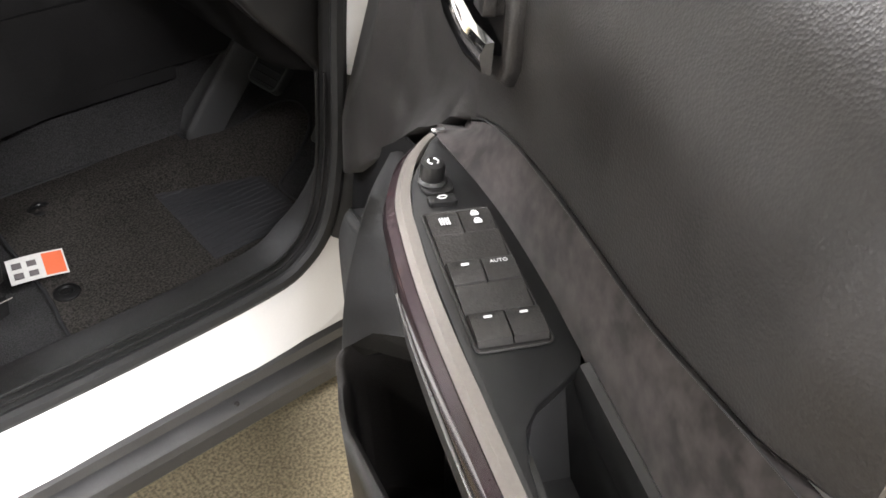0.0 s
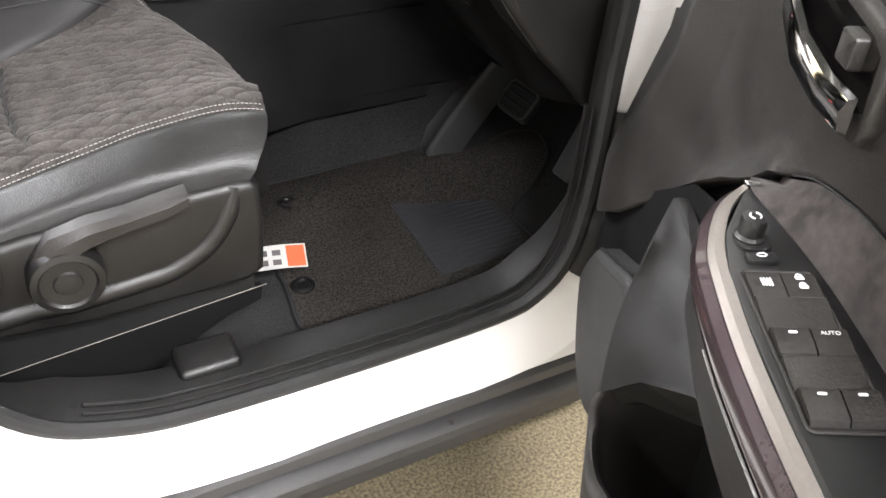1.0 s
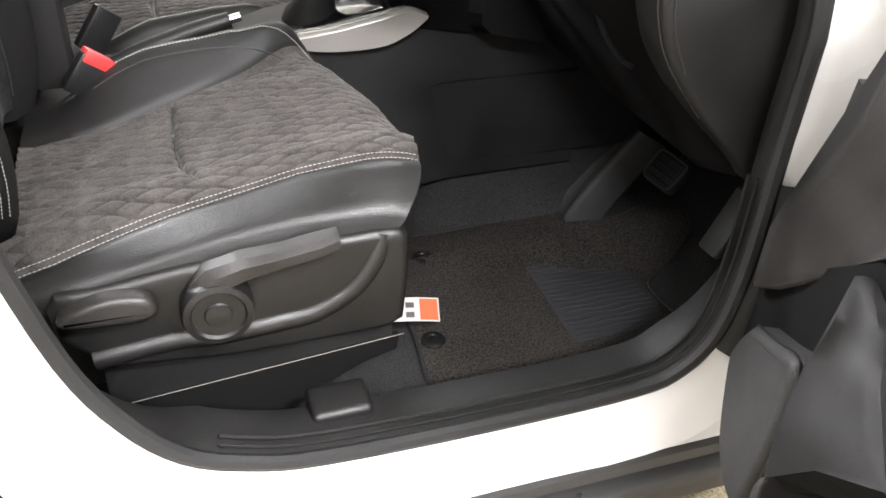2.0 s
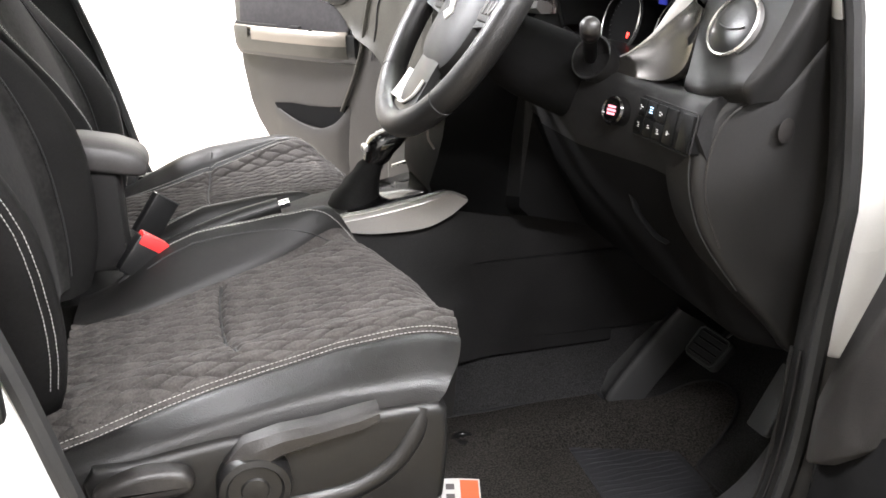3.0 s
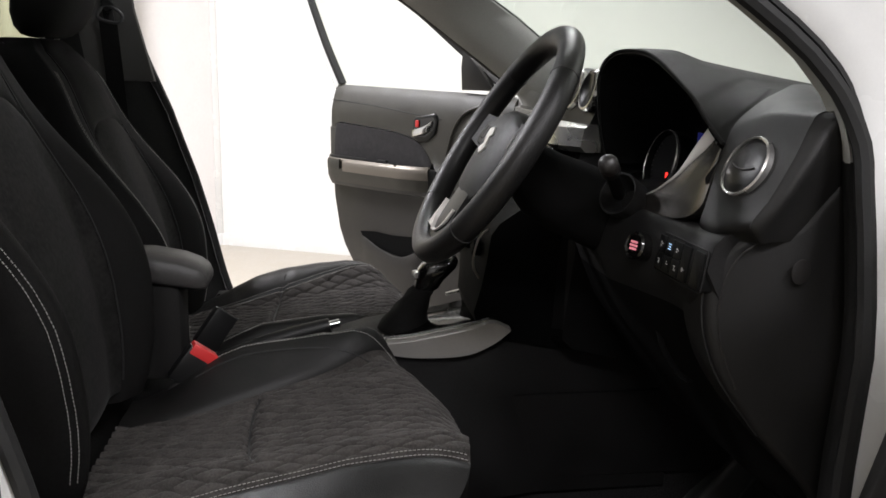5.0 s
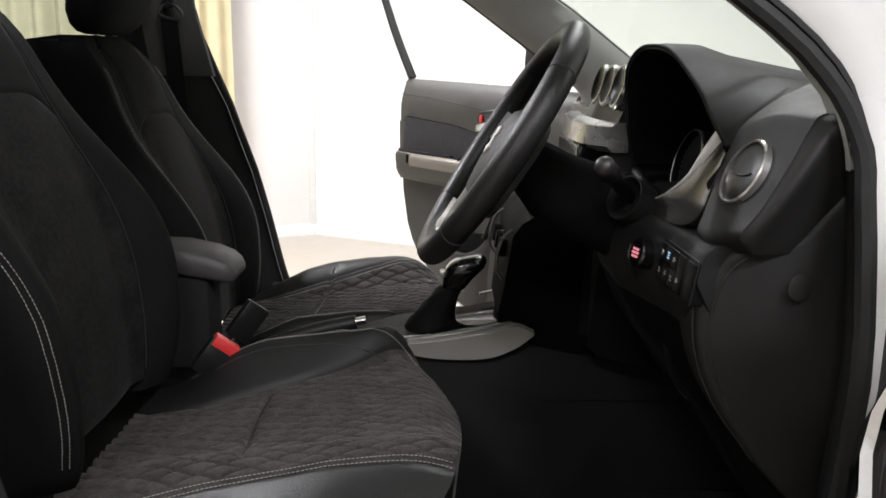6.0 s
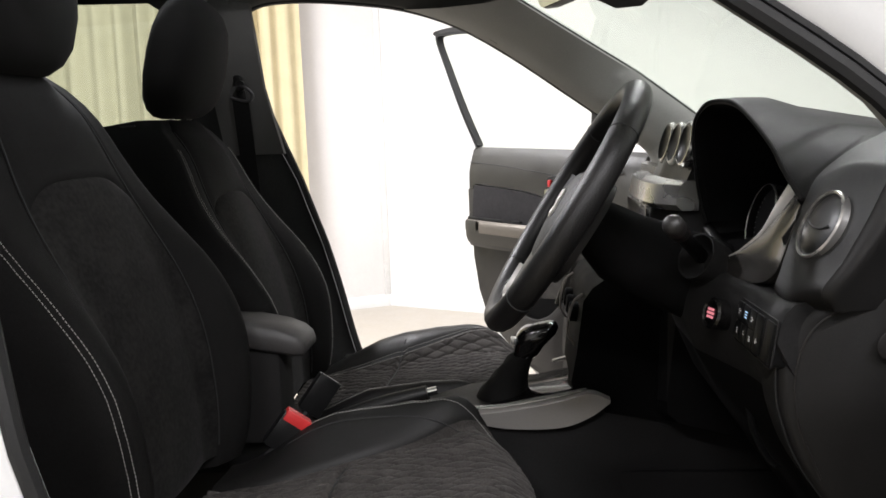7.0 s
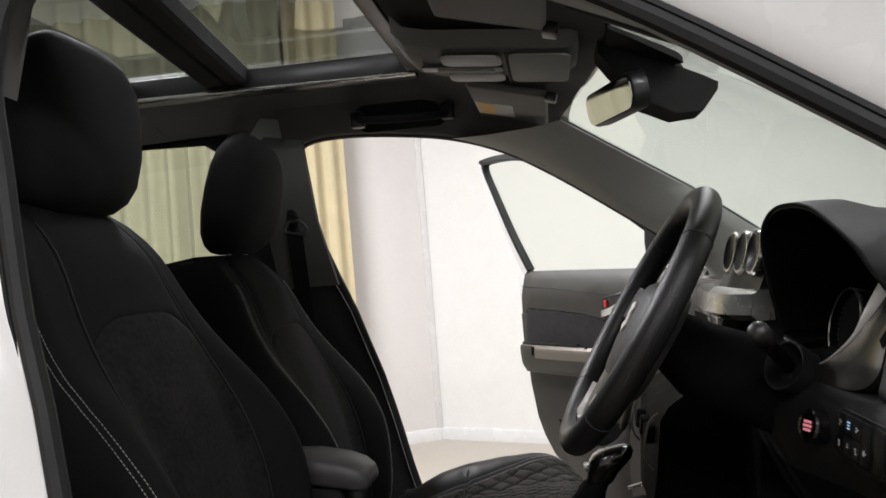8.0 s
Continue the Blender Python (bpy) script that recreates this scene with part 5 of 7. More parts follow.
part("release_lever", tube(smooth_path([(0.134, 0.395, 0.898), (0.136, 0.365, 0.885), (0.135, 0.335, 0.862), (0.140, 0.290, 0.842), (0.146, 0.262, 0.838)], 4), 0.005, n=8, flat=0.5), SWITCH, dash, "small black bonnet release lever")

# centre stack: round vents, silver band, screen
for k, yy in enumerate((0.735, 0.83, 0.925)):
    at = disc_at((0.130, yy, 1.230), (-0.95, -0.05, 0.25))
    v = part("centre_vent", lathe([(0.036, -0.04), (0.038, 0.004), (0.034, 0.010), (0.030, 0.006), (0.0, 0.002)], at, 28), PLASTIC_FINE, dash, "round centre vent")
    part("vent_ring", lathe([(0.0335, 0.0098), (0.0375, 0.009), (0.041, 0.004), (0.0395, -0.004)], at, 32, True), SILVER, v, "satin silver vent ring")
part("silver_band", loft([[(0.088 - 0.012 * math.sin(math.pi * t) + d + 0.03 * max(1 - 7 * t, 0), 0.69 + 0.36 * t, z) for d, z in ((0.0, 1.171), (-0.012, 1.164), (-0.018, 1.13), (-0.008, 1.12), (0.02, 1.12), (0.02, 1.171))] for t in [k / 10 for k in range(11)]]), SILVER, dash, "satin silver band across the dash")
part("touch_screen", prism(round_rect(0.75, 0.99, 1.0, 1.125, 0.006), lambda a, b, c: (0.066 - c, a, b), 0.008, 0.002), GLOSS, dash, "glossy black touch screen")
part("passenger_trim", loft([[(0.165 + d, 1.10 + 0.45 * t, z) for d, z in ((0.02, 1.17), (0.004, 1.165), (0.0, 1.13), (0.02, 1.12))] for t in [k / 6 for k in range(7)]]), SILVER, dash, "satin silver dash trim")

# lower centre stack that slopes down to the console
STACK = [(0.11, 1.07), (0.045, 1.045), (0.005, 1.015), (-0.040, 0.985), (-0.056, 0.962), (-0.064, 0.905), (-0.068, 0.860), (-0.076, 0.800), (-0.060, 0.745), (0.11, 0.72)]
# stack and knobs are coloured for the shade they stand in
part("stack_body", prism(STACK, lambda a, b, c: (a, YC + (c - 0.156) * (1 - 0.36 * min(max((0.90 - b) / 0.11, 0), 1)), b), 0.312, 0.008, 3), STACK_SHADE, dash, "lower centre stack toned near-black for its shade")
for yy in (0.752, 0.988):
    part("climate_trim", tube(smooth_path([(-0.054, yy, 0.968), (-0.070, yy, 0.955), (-0.080, yy, 0.925), (-0.082, yy, 0.895), (-0.070, yy, 0.872)], 4), 0.0022, n=8), BRUSHED, dash, "pale trim beside the climate controls")
for yy in (0.80, 0.87, 0.94):
    part("climate_knob", lathe([(0.019, -0.01), (0.019, 0.010), (0.016, 0.014), (0, 0.014)], disc_at((-0.063, yy, 0.925), (-0.99, 0, 0.12)), 24), STACK_SHADE, dash, "round climate knob")

# ---- centre console, shifter, handbrake, armrest ----
console = thing("centre_console", "black centre console with satin silver edge bars", "centre console", (-0.15, YC, 0.60))
CON = [(-0.62, 0.110, 0.66), (-0.40, 0.110, 0.70), (-0.28, 0.112, 0.735), (-0.15, 0.116, 0.755), (-0.04, 0.105, 0.762), (0.06, 0.085, 0.755), (0.35, 0.08, 0.76)]
part("console_body", loft([[(x, YC - h, 0.40), (x, YC - h, z - 0.012), (x, YC - h + 0.014, z), (x, YC + h - 0.014, z), (x, YC + h, z - 0.012), (x, YC + h, 0.40)] for x, h, z in CON]), CHARCOAL_MATT, console, "matt black console body")
for sgn in (-1, 1):
    part("edge_bar", loft([[(x, YC + sgn * (h + d), z + e) for d, e in ((0.008, -0.001), (0.010, 0.003), (0.006, 0.006), (0.0, 0.005), (-0.002, 0.0))] for x, h, z in ((-0.285, 0.105, 0.747), (-0.20, 0.112, 0.757), (-0.10, 0.116, 0.776), (-0.05, 0.117, 0.788))[0 if sgn < 0 else 2:]]), SILVER, console, "satin silver edge bar")
    if sgn > 0:
        continue
    part("edge_skirt", loft([[(x, YC + sgn * (h + 0.016), z0), (x, YC + sgn * (h + 0.020), z1), (x, YC + sgn * (h + 0.004), z1 + 0.003), (x, YC + sgn * h, z0)] for x, h, z0, z1 in [tuple(a) + (b,) for a, b in zip(smooth_path([(-0.285, 0.104, 0.733), (-0.20, 0.112, 0.718), (-0.10, 0.116, 0.720), (-0.045, 0.117, 0.740), (-0.008, 0.117, 0.767)], 5), [p.x for p in smooth_path([(0.742, 0, 0), (0.752, 0, 0), (0.771, 0, 0), (0.786, 0, 0), (0.773, 0, 0)], 5)])]]), FLANK_GREY, console, "warm grey console flank")
part("gate", prism(round_rect(-0.27, -0.06, -0.075, 0.075, 0.02), lambda a, b, c: (a, YC + b, 0.752 + (a + 0.16) * 0.22 + c), 0.006, 0.002), GLOSS, console, "gloss black shift gate")

shifter = thing("gear_selector", "black gear selector with a gaitered boot", "gear selector", (-0.19, YC, 0.75))
part("boot", loft([[(x + r * math.cos(q) * 0.95, YC + r * math.sin(q), z + 0.004 * math.sin(3 * q + 1.5 * f) * f) for q in [2 * math.pi * k / 28 for k in range(28)]] for x, z, r, f in ((-0.205, 0.742, 0.056, 0), (-0.203, 0.756, 0.052, 1), (-0.197, 0.772, 0.044, 1.6), (-0.188, 0.788, 0.038, 0.8), (-0.180, 0.802, 0.033, 1.6), (-0.170, 0.818, 0.029, 0.6), (-0.163, 0.828, 0.024, 0))]), BACK_VINYL, shifter, "creased black leather boot")
knob = part("shift_knob", loft([[(x + a * math.copysign(abs(math.cos(q)) ** 0.7, math.cos(q)), YC + b * math.copysign(abs(math.sin(q)) ** 0.7, math.sin(q)), z + 0.20 * a * math.cos(q)) for q in [2 * math.pi * k / 28 for k in range(28)]] for x, z, a, b in ((-0.162, 0.818, 0.023, 0.022), (-0.158, 0.824, 0.027, 0.026), (-0.152, 0.838, 0.030, 0.027), (-0.144, 0.851, 0.036, 0.030), (-0.138, 0.862, 0.041, 0.032), (-0.134, 0.873, 0.041, 0.032), (-0.132, 0.882, 0.036, 0.029), (-0.131, 0.888, 0.026, 0.022), (-0.130, 0.890, 0.012, 0.010))]), GLOSS, shifter, "glossy black shift knob", sharp=60)
part("knob_ring", tube([(-0.1375 + 0.0410 * math.cos(q), YC + 0.0315 * math.sin(q), 0.864 + 0.20 * 0.04 * math.cos(q)) for q in [2 * math.pi * k / 28 for k in range(28)]], 0.0016, n=6, closed=True), PLASTIC_GREY, knob)
part("shift_button", box(-0.187, -0.176, YC - 0.016, YC + 0.006, 0.848, 0.862, 0.003), SILVER, knob, "small silver release button")

brake = thing("handbrake", "black handbrake lever with a chrome button", "handbrake", (-0.55, YC - 0.01, 0.68))
part("lever", tube(smooth_path([(-0.60, YC - 0.01, 0.672), (-0.52, YC - 0.01, 0.704), (-0.43, YC - 0.01, 0.733), (-0.355, YC - 0.01, 0.752)], 4), lambda t: 0.015 + 0.003 * math.sin(3 * t), n=12), LEATHER, brake, "leather-wrapped handbrake grip")
part("button", tube([(-0.357, YC - 0.01, 0.752), (-0.335, YC - 0.01, 0.757)], 0.0085, n=12), CHROME, brake, "chrome release button")
part("strip", tube([(-0.53, YC - 0.0245, 0.708), (-0.44, YC - 0.0255, 0.737), (-0.375, YC - 0.0235, 0.754)], 0.0014, n=6), PLASTIC_GREY, brake, "thin strip along the lever")

pad = []
for x, zt, hw, th in ((-0.95, 0.912, 0.060, 0.050), (-0.80, 0.914, 0.062, 0.052), (-0.70, 0.910, 0.063, 0.052), (-0.64, 0.898, 0.062, 0.050), (-0.61, 0.886, 0.059, 0.044), (-0.594, 0.874, 0.053, 0.032), (-0.588, 0.862, 0.044, 0.014)):
    pad.append([(x, YC + w * hw, zt - d * th) for w, d in ((-0.90, 1.0), (-0.98, 0.85), (-1.0, 0.5), (-0.97, 0.16), (-0.86, 0.02), (0, 0.0), (0.86, 0.02), (0.97, 0.16), (1.0, 0.5), (0.98, 0.85), (0.90, 1.0))])
part("armrest_pad", loft(pad), ARM_VINYL, console, "padded grey vinyl armrest lid", sharp=60)
part("armrest_box", box(-0.94, -0.640, YC - 0.050, YC + 0.050, 0.66, 0.868, 0.012), MATT, console)

# belt buckles between seats and console
b = thing("belt_buckle", "black belt buckle with a red press button", "belt buckle", (-0.64, 0.735, 0.66), group="belt buckles")
m = Matrix.Translation((-0.586, 0.735, 0.748)) @ Euler((0, radians(38), radians(18))).to_matrix().to_4x4()
part("buckle_body", box(-0.030, 0.030, -0.013, 0.013, -0.075, -0.003, 0.005, m=m), PLASTIC_FINE, b)
part("press_button", box(-0.026, 0.026, -0.0142, 0.0142, -0.018, 0.004, 0.003, m=m), RED, b, "red press button")
part("stem", tube([m @ Vector((0, 0, -0.06)), m @ Vector((-0.01, 0, -0.14))], 0.009, n=8), RUBBER, b)
b = thing("belt_buckle", "black belt buckle standing beside the armrest box", "belt buckle", (-0.57, 0.94, 0.66), group="belt buckles")
m = Matrix.Translation((-0.567, 0.936, 0.762)) @ Euler((0, radians(38), radians(24))).to_matrix().to_4x4()
part("buckle_body", box(-0.026, 0.026, -0.012, 0.012, -0.085, 0.0, 0.004, m=m), PLASTIC_FINE, b)
part("press_button", box(-0.022, 0.022, 0.010, 0.0135, -0.028, -0.004, 0.001, m=m), RED, b, "red press button")
# paler strip stands for light caught along the buckle's top edge
part("buckle_lit_edge", box(-0.026, 0.026, -0.0128, -0.0105, -0.0015, 0.0012, 0.0005, 1, m=m), CLADDING, b)
part("stem", tube([m @ Vector((0, 0, -0.07)), m @ Vector((-0.01, 0, -0.14))], 0.009, n=8), RUBBER, b)


# ---- doors ----
def door(name, label, hinge, turn, sg):
    """A front door in its own axes: u back from the hinge, v into the cabin. sg -1 mirrors it for the other side."""
    ob = thing(name, label, "car door", (*hinge, 0.0), turn * sg, group="front doors")

    def F(u, v, z):
        return Vector((-u, sg * v, z))

    def D(u, v, z):
        if sg < 0:
            u = lerp_table([(-1.0, -1.0), (0.0, 0.0), (0.065, 0.06), (0.40, 0.268), (0.49, 0.369), (0.955, 0.89), (1.955, 1.89)], u)[0]
            v = v if v < 0.03 else 0.03 + (v - 0.03) * 0.62
        return F(u, v, z)

    def u_end(z):
        return lerp_table([(0.36, 0.50), (0.42, 0.60), (0.46, 0.71), (0.526, 0.81), (0.59, 0.87), (0.69, 0.915), (0.83, 0.945), (1.0, 0.955)], z)[0]

    def put(nm, bm, mat, parent=None, lab="", sharp=38):
        return part(nm, bm, mat, parent or ob, lab, sharp, local=True)

    # the passenger door's stronger light is put into a paler colour
    body = PLASTIC_GREY if sg > 0 else LIT_DOOR_GREY

    def belt(u):
        return 1.212 - 0.012 * u if sg > 0 else 1.180 + 0.022 * u

    # outer skin with the turned-in door edge
    put("outer_skin", loft([[F(0.0, 0.028, z), F(0.0, v, z), F(0.3, v - 0.012, z), F(0.7 * u_end(z), v - 0.012, z), F(u_end(z) * 0.97, v, z), F(u_end(z) * 0.985, 0.0, z), F(u_end(z) * 0.97, 0.028, z)] for z, v in ((0.37, 0.02), (0.42, -0.02), (0.50, -0.036), (0.62, -0.044), (0.90, -0.044), (1.08, -0.03), (1.202 if sg > 0 else 1.183, -0.008))]), WHITE_PAINT, None, "white painted door skin")

    # rows of the suede insert: u, its upper edge, its foot on the armrest
    pad_rows = ((0.482, 0.9485, 0.110), (0.490, 0.951, 0.113), (0.505, 0.959, 0.115), (0.534, 0.974, 0.109), (0.573, 0.9865, 0.102), (0.621, 0.9955, 0.096), (0.693, 1.004, 0.092), (0.745, 1.0075, 0.092), (0.81, 1.013, 0.092), (0.887, 1.029, 0.092), (0.945, 1.040, 0.092))
    if sg < 0:
        pad_rows = ((0.496, 0.953, 0.108), (0.510, 0.978, 0.110), (0.535, 1.008, 0.109), (0.57, 1.030, 0.106), (0.64, 1.046, 0.102), (0.72, 1.055, 0.099), (0.80, 1.061, 0.096), (0.88, 1.066, 0.096), (0.908, 1.067, 0.096), (0.918, 1.060, 0.096), (0.922, 1.046, 0.096))
    pad_rows = [tuple(p) for p in smooth_path(pad_rows, 5)]
    # upper panel: rolled top, face, and a lower edge that sweeps down to the front
    def low_edge(u):
        if u > 0.482:
            return lerp_table([(a, b + 0.003) for a, b, c in pad_rows], u)[0]
        return lerp_table([(0.06, 0.62), (0.12, 0.66), (0.20, 0.725), (0.30, 0.815), (0.36, 0.862), (0.42, 0.905), (0.455, 0.926), (0.472, 0.938), (0.482, pad_rows[0][1] + 0.003)], u)[0]

    def face(u, z):
        front = min(max((0.42 - u) / 0.2, 0), 1)
        return 0.084 + 0.018 * min(max((0.25 - u) / 0.15, 0), 1) + 0.028 * front * min(max((0.98 - z) / 0.25, 0), 1)

    rows = []
    for i in range(85):
        k = i / 3
        u = 0.055 + 0.895 * k / 28
        lead = max(1 - k / 9, 0)
        e = 0.006 * max(1 - k / 1.5, 0) + 0.012 * max(1 - (28 - k) / 1.5, 0)
        lo = low_edge(u)
        zs = [1.085 - (1.085 - lo) * q for q in (0, 0.15, 0.35, 0.55, 0.70, 0.80, 0.88, 0.94)]
        # the panel's lower lip swells out to meet the nose of the armrest
        flare = 0.026 * min(max((0.497 - u) / 0.035, 0), 1) ** 0.7 * min(max((u - 0.24) / 0.18, 0), 1)
        g = lambda z: u + lead * lerp_table([(0.70, 0), (0.76, 0.025), (0.80, 0.055), (0.84, 0.09), (0.91, 0.13), (1.0, 0.155), (1.2, 0.165)], z)[0] * (1 if sg > 0 else 0)
        rows.append([D(g(1.2), 0.028, belt(u) - 0.002), D(g(1.2), 0.030 - e, belt(u) + 0.003), D(g(1.2), 0.042 - e, belt(u) - 0.006), D(g(1.165), 0.0585 - e, 1.168), D(g(1.13), 0.073 - e, 1.138), D(g(1.1), 0.083 - e, 1.112)] + [D(g(z), face(u, z) - e + flare * max(1 - (z - lo) / 0.045, 0) ** 1.6, z) for z in zs] + [D(u, face(u, lo) - e + flare, lo + 0.003), D(u, face(u, lo) - 0.002 - e + flare, lo), D(u, 0.045, lo - 0.004), D(u, 0.028, lo)])
    put("upper_panel", loft(rows), body, None, "grained upper door panel", 50)
    if sg < 0:
        put("panel_edge", prism([(0.9195, 0.915), (0.948, 0.915), (0.950, 1.052), (0.9195, 1.052)], lambda a, b, c: D(a, 0.030 + c, b), 0.056, 0.006), LIT_DOOR_GREY, None, "rear border of the door panel")
    # recessed lower panel
    def front_u(z):
        return lerp_table([(0.385, 0.01), (0.50, -0.015), (0.62, -0.015), (0.68, 0.0), (0.80, 0.05), (0.92, 0.06)], z)[0]

    # passenger's lower panel is kept darker for the shade low on the door
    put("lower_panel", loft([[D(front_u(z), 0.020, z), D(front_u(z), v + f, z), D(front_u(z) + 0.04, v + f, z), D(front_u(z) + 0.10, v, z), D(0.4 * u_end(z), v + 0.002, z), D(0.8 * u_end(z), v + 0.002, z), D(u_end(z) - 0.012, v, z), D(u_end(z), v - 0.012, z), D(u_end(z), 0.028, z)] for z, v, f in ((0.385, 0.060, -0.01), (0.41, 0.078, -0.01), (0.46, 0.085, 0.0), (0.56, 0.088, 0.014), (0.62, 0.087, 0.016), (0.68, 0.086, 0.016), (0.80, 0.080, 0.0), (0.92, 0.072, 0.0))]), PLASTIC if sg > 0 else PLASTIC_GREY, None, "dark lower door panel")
    # speaker grille on the front foot of the panel
    if sg > 0:
        grille = [(0.098, 0.515, 0), (0.108, 0.561, 0), (0.152, 0.620, 0), (0.168, 0.632, 0), (0.239, 0.667, 0), (0.303, 0.701, 0), (0.324, 0.698, 0), (0.334, 0.670, 0), (0.333, 0.620, 0), (0.315, 0.530, 0), (0.285, 0.44, 0), (0.226, 0.41, 0), (0.150, 0.425, 0)]
        # added dark sheet stands for shade in the gap beside the fin
        put("gap_shade_sheet", prism([(0.02, 0.50), (0.05, 0.62), (0.12, 0.67), (0.25, 0.78), (0.36, 0.86), (0.42, 0.88), (0.42, 0.60), (0.20, 0.45)], lambda a, b, c: D(a, 0.105 + c, b), 0.003), SHADE_BLACK, None, "black sheet standing for shade behind the speaker and the fin")
    else:
        grille = [(0.085, 0.40, 0), (0.075, 0.50, 0), (0.085, 0.585, 0), (0.13, 0.640, 0), (0.20, 0.665, 0), (0.27, 0.655, 0), (0.315, 0.60, 0), (0.325, 0.50, 0), (0.30, 0.42, 0), (0.20, 0.395, 0)]
    grille = [(p.x, p.y) for p in smooth_path(grille, 4, closed=True)]
    proud = 0.062 if sg > 0 else 0.028
    put("speaker_grille", prism(grille, lambda a, b, c: D(a, 0.080 + c, b), proud, 0.012, 4), MESH if sg > 0 else PLASTIC, None, "finely perforated speaker grille" if sg > 0 else "black speaker cover")
    put("grille_rim", tube([D(a, 0.070 + proud, b) for a, b in grille], 0.0018, n=6, closed=True), PLASTIC, None)
    # fin that runs from the armrest nose down to the pocket
    if sg > 0:
        ridge = smooth_path([(0.346, 0.120, 0.835), (0.427, 0.160, 0.838), (0.454, 0.182, 0.785), (0.480, 0.194, 0.752), (0.499, 0.1995, 0.719)], 5)
        heel = smooth_path([(0.42, 0.125, 0.852), (0.485, 0.132, 0.838), (0.55, 0.138, 0.832), (0.61, 0.140, 0.828), (0.66, 0.135, 0.835)], 5)
        rows = []
        for k, (p, r) in enumerate(zip(ridge, heel)):
            sag = 0.022 * max(k / (len(ridge) - 1) - 0.6, 0) / 0.4        # the plate's lower edge is arched
            a, b = p.lerp(r, 0.3) + Vector((-0.012, -0.004, sag * 0.6)), p.lerp(r, 0.65) + Vector((-0.006, -0.003, sag))
            rows.append([D(p.x + 0.012, 0.084, p.z), D(p.x - 0.001, p.y - 0.007, p.z), D(p.x + 0.001, p.y, p.z), D(p.x + 0.006, p.y, p.z + 0.002), D(*a), D(*b), D(*r), D(r.x, r.y - 0.01, r.z), D(b.x, b.y - 0.010, b.z), D(a.x, a.y - 0.012, a.z), D(p.x + 0.018, p.y - 0.018, p.z), D(p.x + 0.022, 0.084, p.z)])
        put("door_fin", loft(rows), HOOD_BLACK, None, "slanting grey fin of the door panel", 60)
    if sg < 0:
        # thin dark sheet gives the pocket's opening its shade
        put("pocket_shade", prism([(0.500, 0.712), (0.524, 0.706), (0.58, 0.698), (0.655, 0.692), (0.73, 0.694), (0.80, 0.686), (0.79, 0.67), (0.704, 0.635), (0.605, 0.62), (0.552, 0.64)], lambda a, b, c: D(a, 0.0905 + c, b), 0.002), SHADE_BLACK, None, "dark sheet standing for the shade inside the map pocket")
    # map pocket: outer wall with a rim that rises towards the back
    rim_pts = [(0.505, 0.095, 0.735), (0.499, 0.15, 0.728), (0.500, 0.199, 0.716), (0.516, 0.2045, 0.684), (0.536, 0.207, 0.670), (0.565, 0.207, 0.670), (0.602, 0.205, 0.690), (0.68, 0.200, 0.728), (0.78, 0.185, 0.755), (0.89, 0.150, 0.765), (0.93, 0.090, 0.768)]
    if sg < 0:
        rim_pts = [(0.496, 0.086, 0.715), (0.520, 0.098, 0.680), (0.552, 0.110, 0.645), (0.605, 0.116, 0.622), (0.66, 0.114, 0.626), (0.704, 0.110, 0.637), (0.76, 0.10, 0.658), (0.80, 0.086, 0.674)]
    rim = smooth_path(rim_pts, 4)
    rows = []
    for p in rim:
        u, v, z = p
        q = (v - 0.06)
        zb = lambda a: lerp_table([(0.40, 0.405), (0.60, 0.44), (0.71, 0.48), (0.81, 0.545), (0.87, 0.61), (0.93, 0.68)], a)[0]
        rows.append([D(u, v - 0.007, z - 0.001), D(u, v - 0.002, z + 0.0025), D(u, v + 0.003, z - 0.003), D(u, 0.06 + q * 1.0, z - 0.04), D(u + 0.005, 0.06 + q * 0.92, zb(u) + 0.06), D(u + 0.005, 0.06 + q * 0.7, zb(u) + 0.01), D(u, 0.055, zb(u)), D(u, 0.055, zb(u) + 0.03), D(u + 0.004, 0.06 + q * 0.78, zb(u) + 0.07), D(u, 0.055 + q * 0.94, z - 0.05)])
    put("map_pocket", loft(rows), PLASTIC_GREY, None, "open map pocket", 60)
    if sg > 0:
        put("bottle_ring", tube([D(0.60 + 0.045 * math.cos(q), 0.135 + 0.035 * math.sin(q), 0.52) for q in [2 * math.pi * k / 20 for k in range(20)]], 0.008, n=8, closed=True), PLASTIC_FINE, None)

    # armrest beam with a sunk pull grip
    def arm_sec(u):
        v1 = lerp_table([(0.425, 0.094), (0.45, 0.100), (0.47, 0.110), (0.50, 0.128), (0.54, 0.152), (0.58, 0.166), (0.66, 0.172), (0.80, 0.169), (0.93, 0.156), (0.96, 0.145)], u)[0]
        dz = lerp_table([(0.77, 0.0005), (0.80, 0.055), (0.915, 0.055), (0.935, 0.0005)], u)[0]
        n0, n1 = min(0.102, v1 - 0.05), min(lerp_table([(0.77, 0.128), (0.80, 0.140), (0.86, 0.148), (0.93, 0.140)], u)[0], v1 - 0.022)
        return [(0.07, 0.925), (0.07, 0.938), (n0 - 0.004, 0.940), (n0, 0.939 - dz * 0.4), (n0 + 0.004, 0.9395 - dz), (n1 - 0.004, 0.9395 - dz), (n1, 0.939 - dz * 0.4), (n1 + 0.004, 0.940), (max(v1 - 0.016, n1 + 0.005), 0.940), (v1 - 0.004, 0.936), (v1, 0.925), (v1 - 0.006, 0.875), (v1 - 0.03, 0.848), (0.07, 0.84)]
    cut = (lambda u: u) if sg > 0 else (lambda u: min(u, 0.80) + max(u - 0.80, 0) * 0.76)
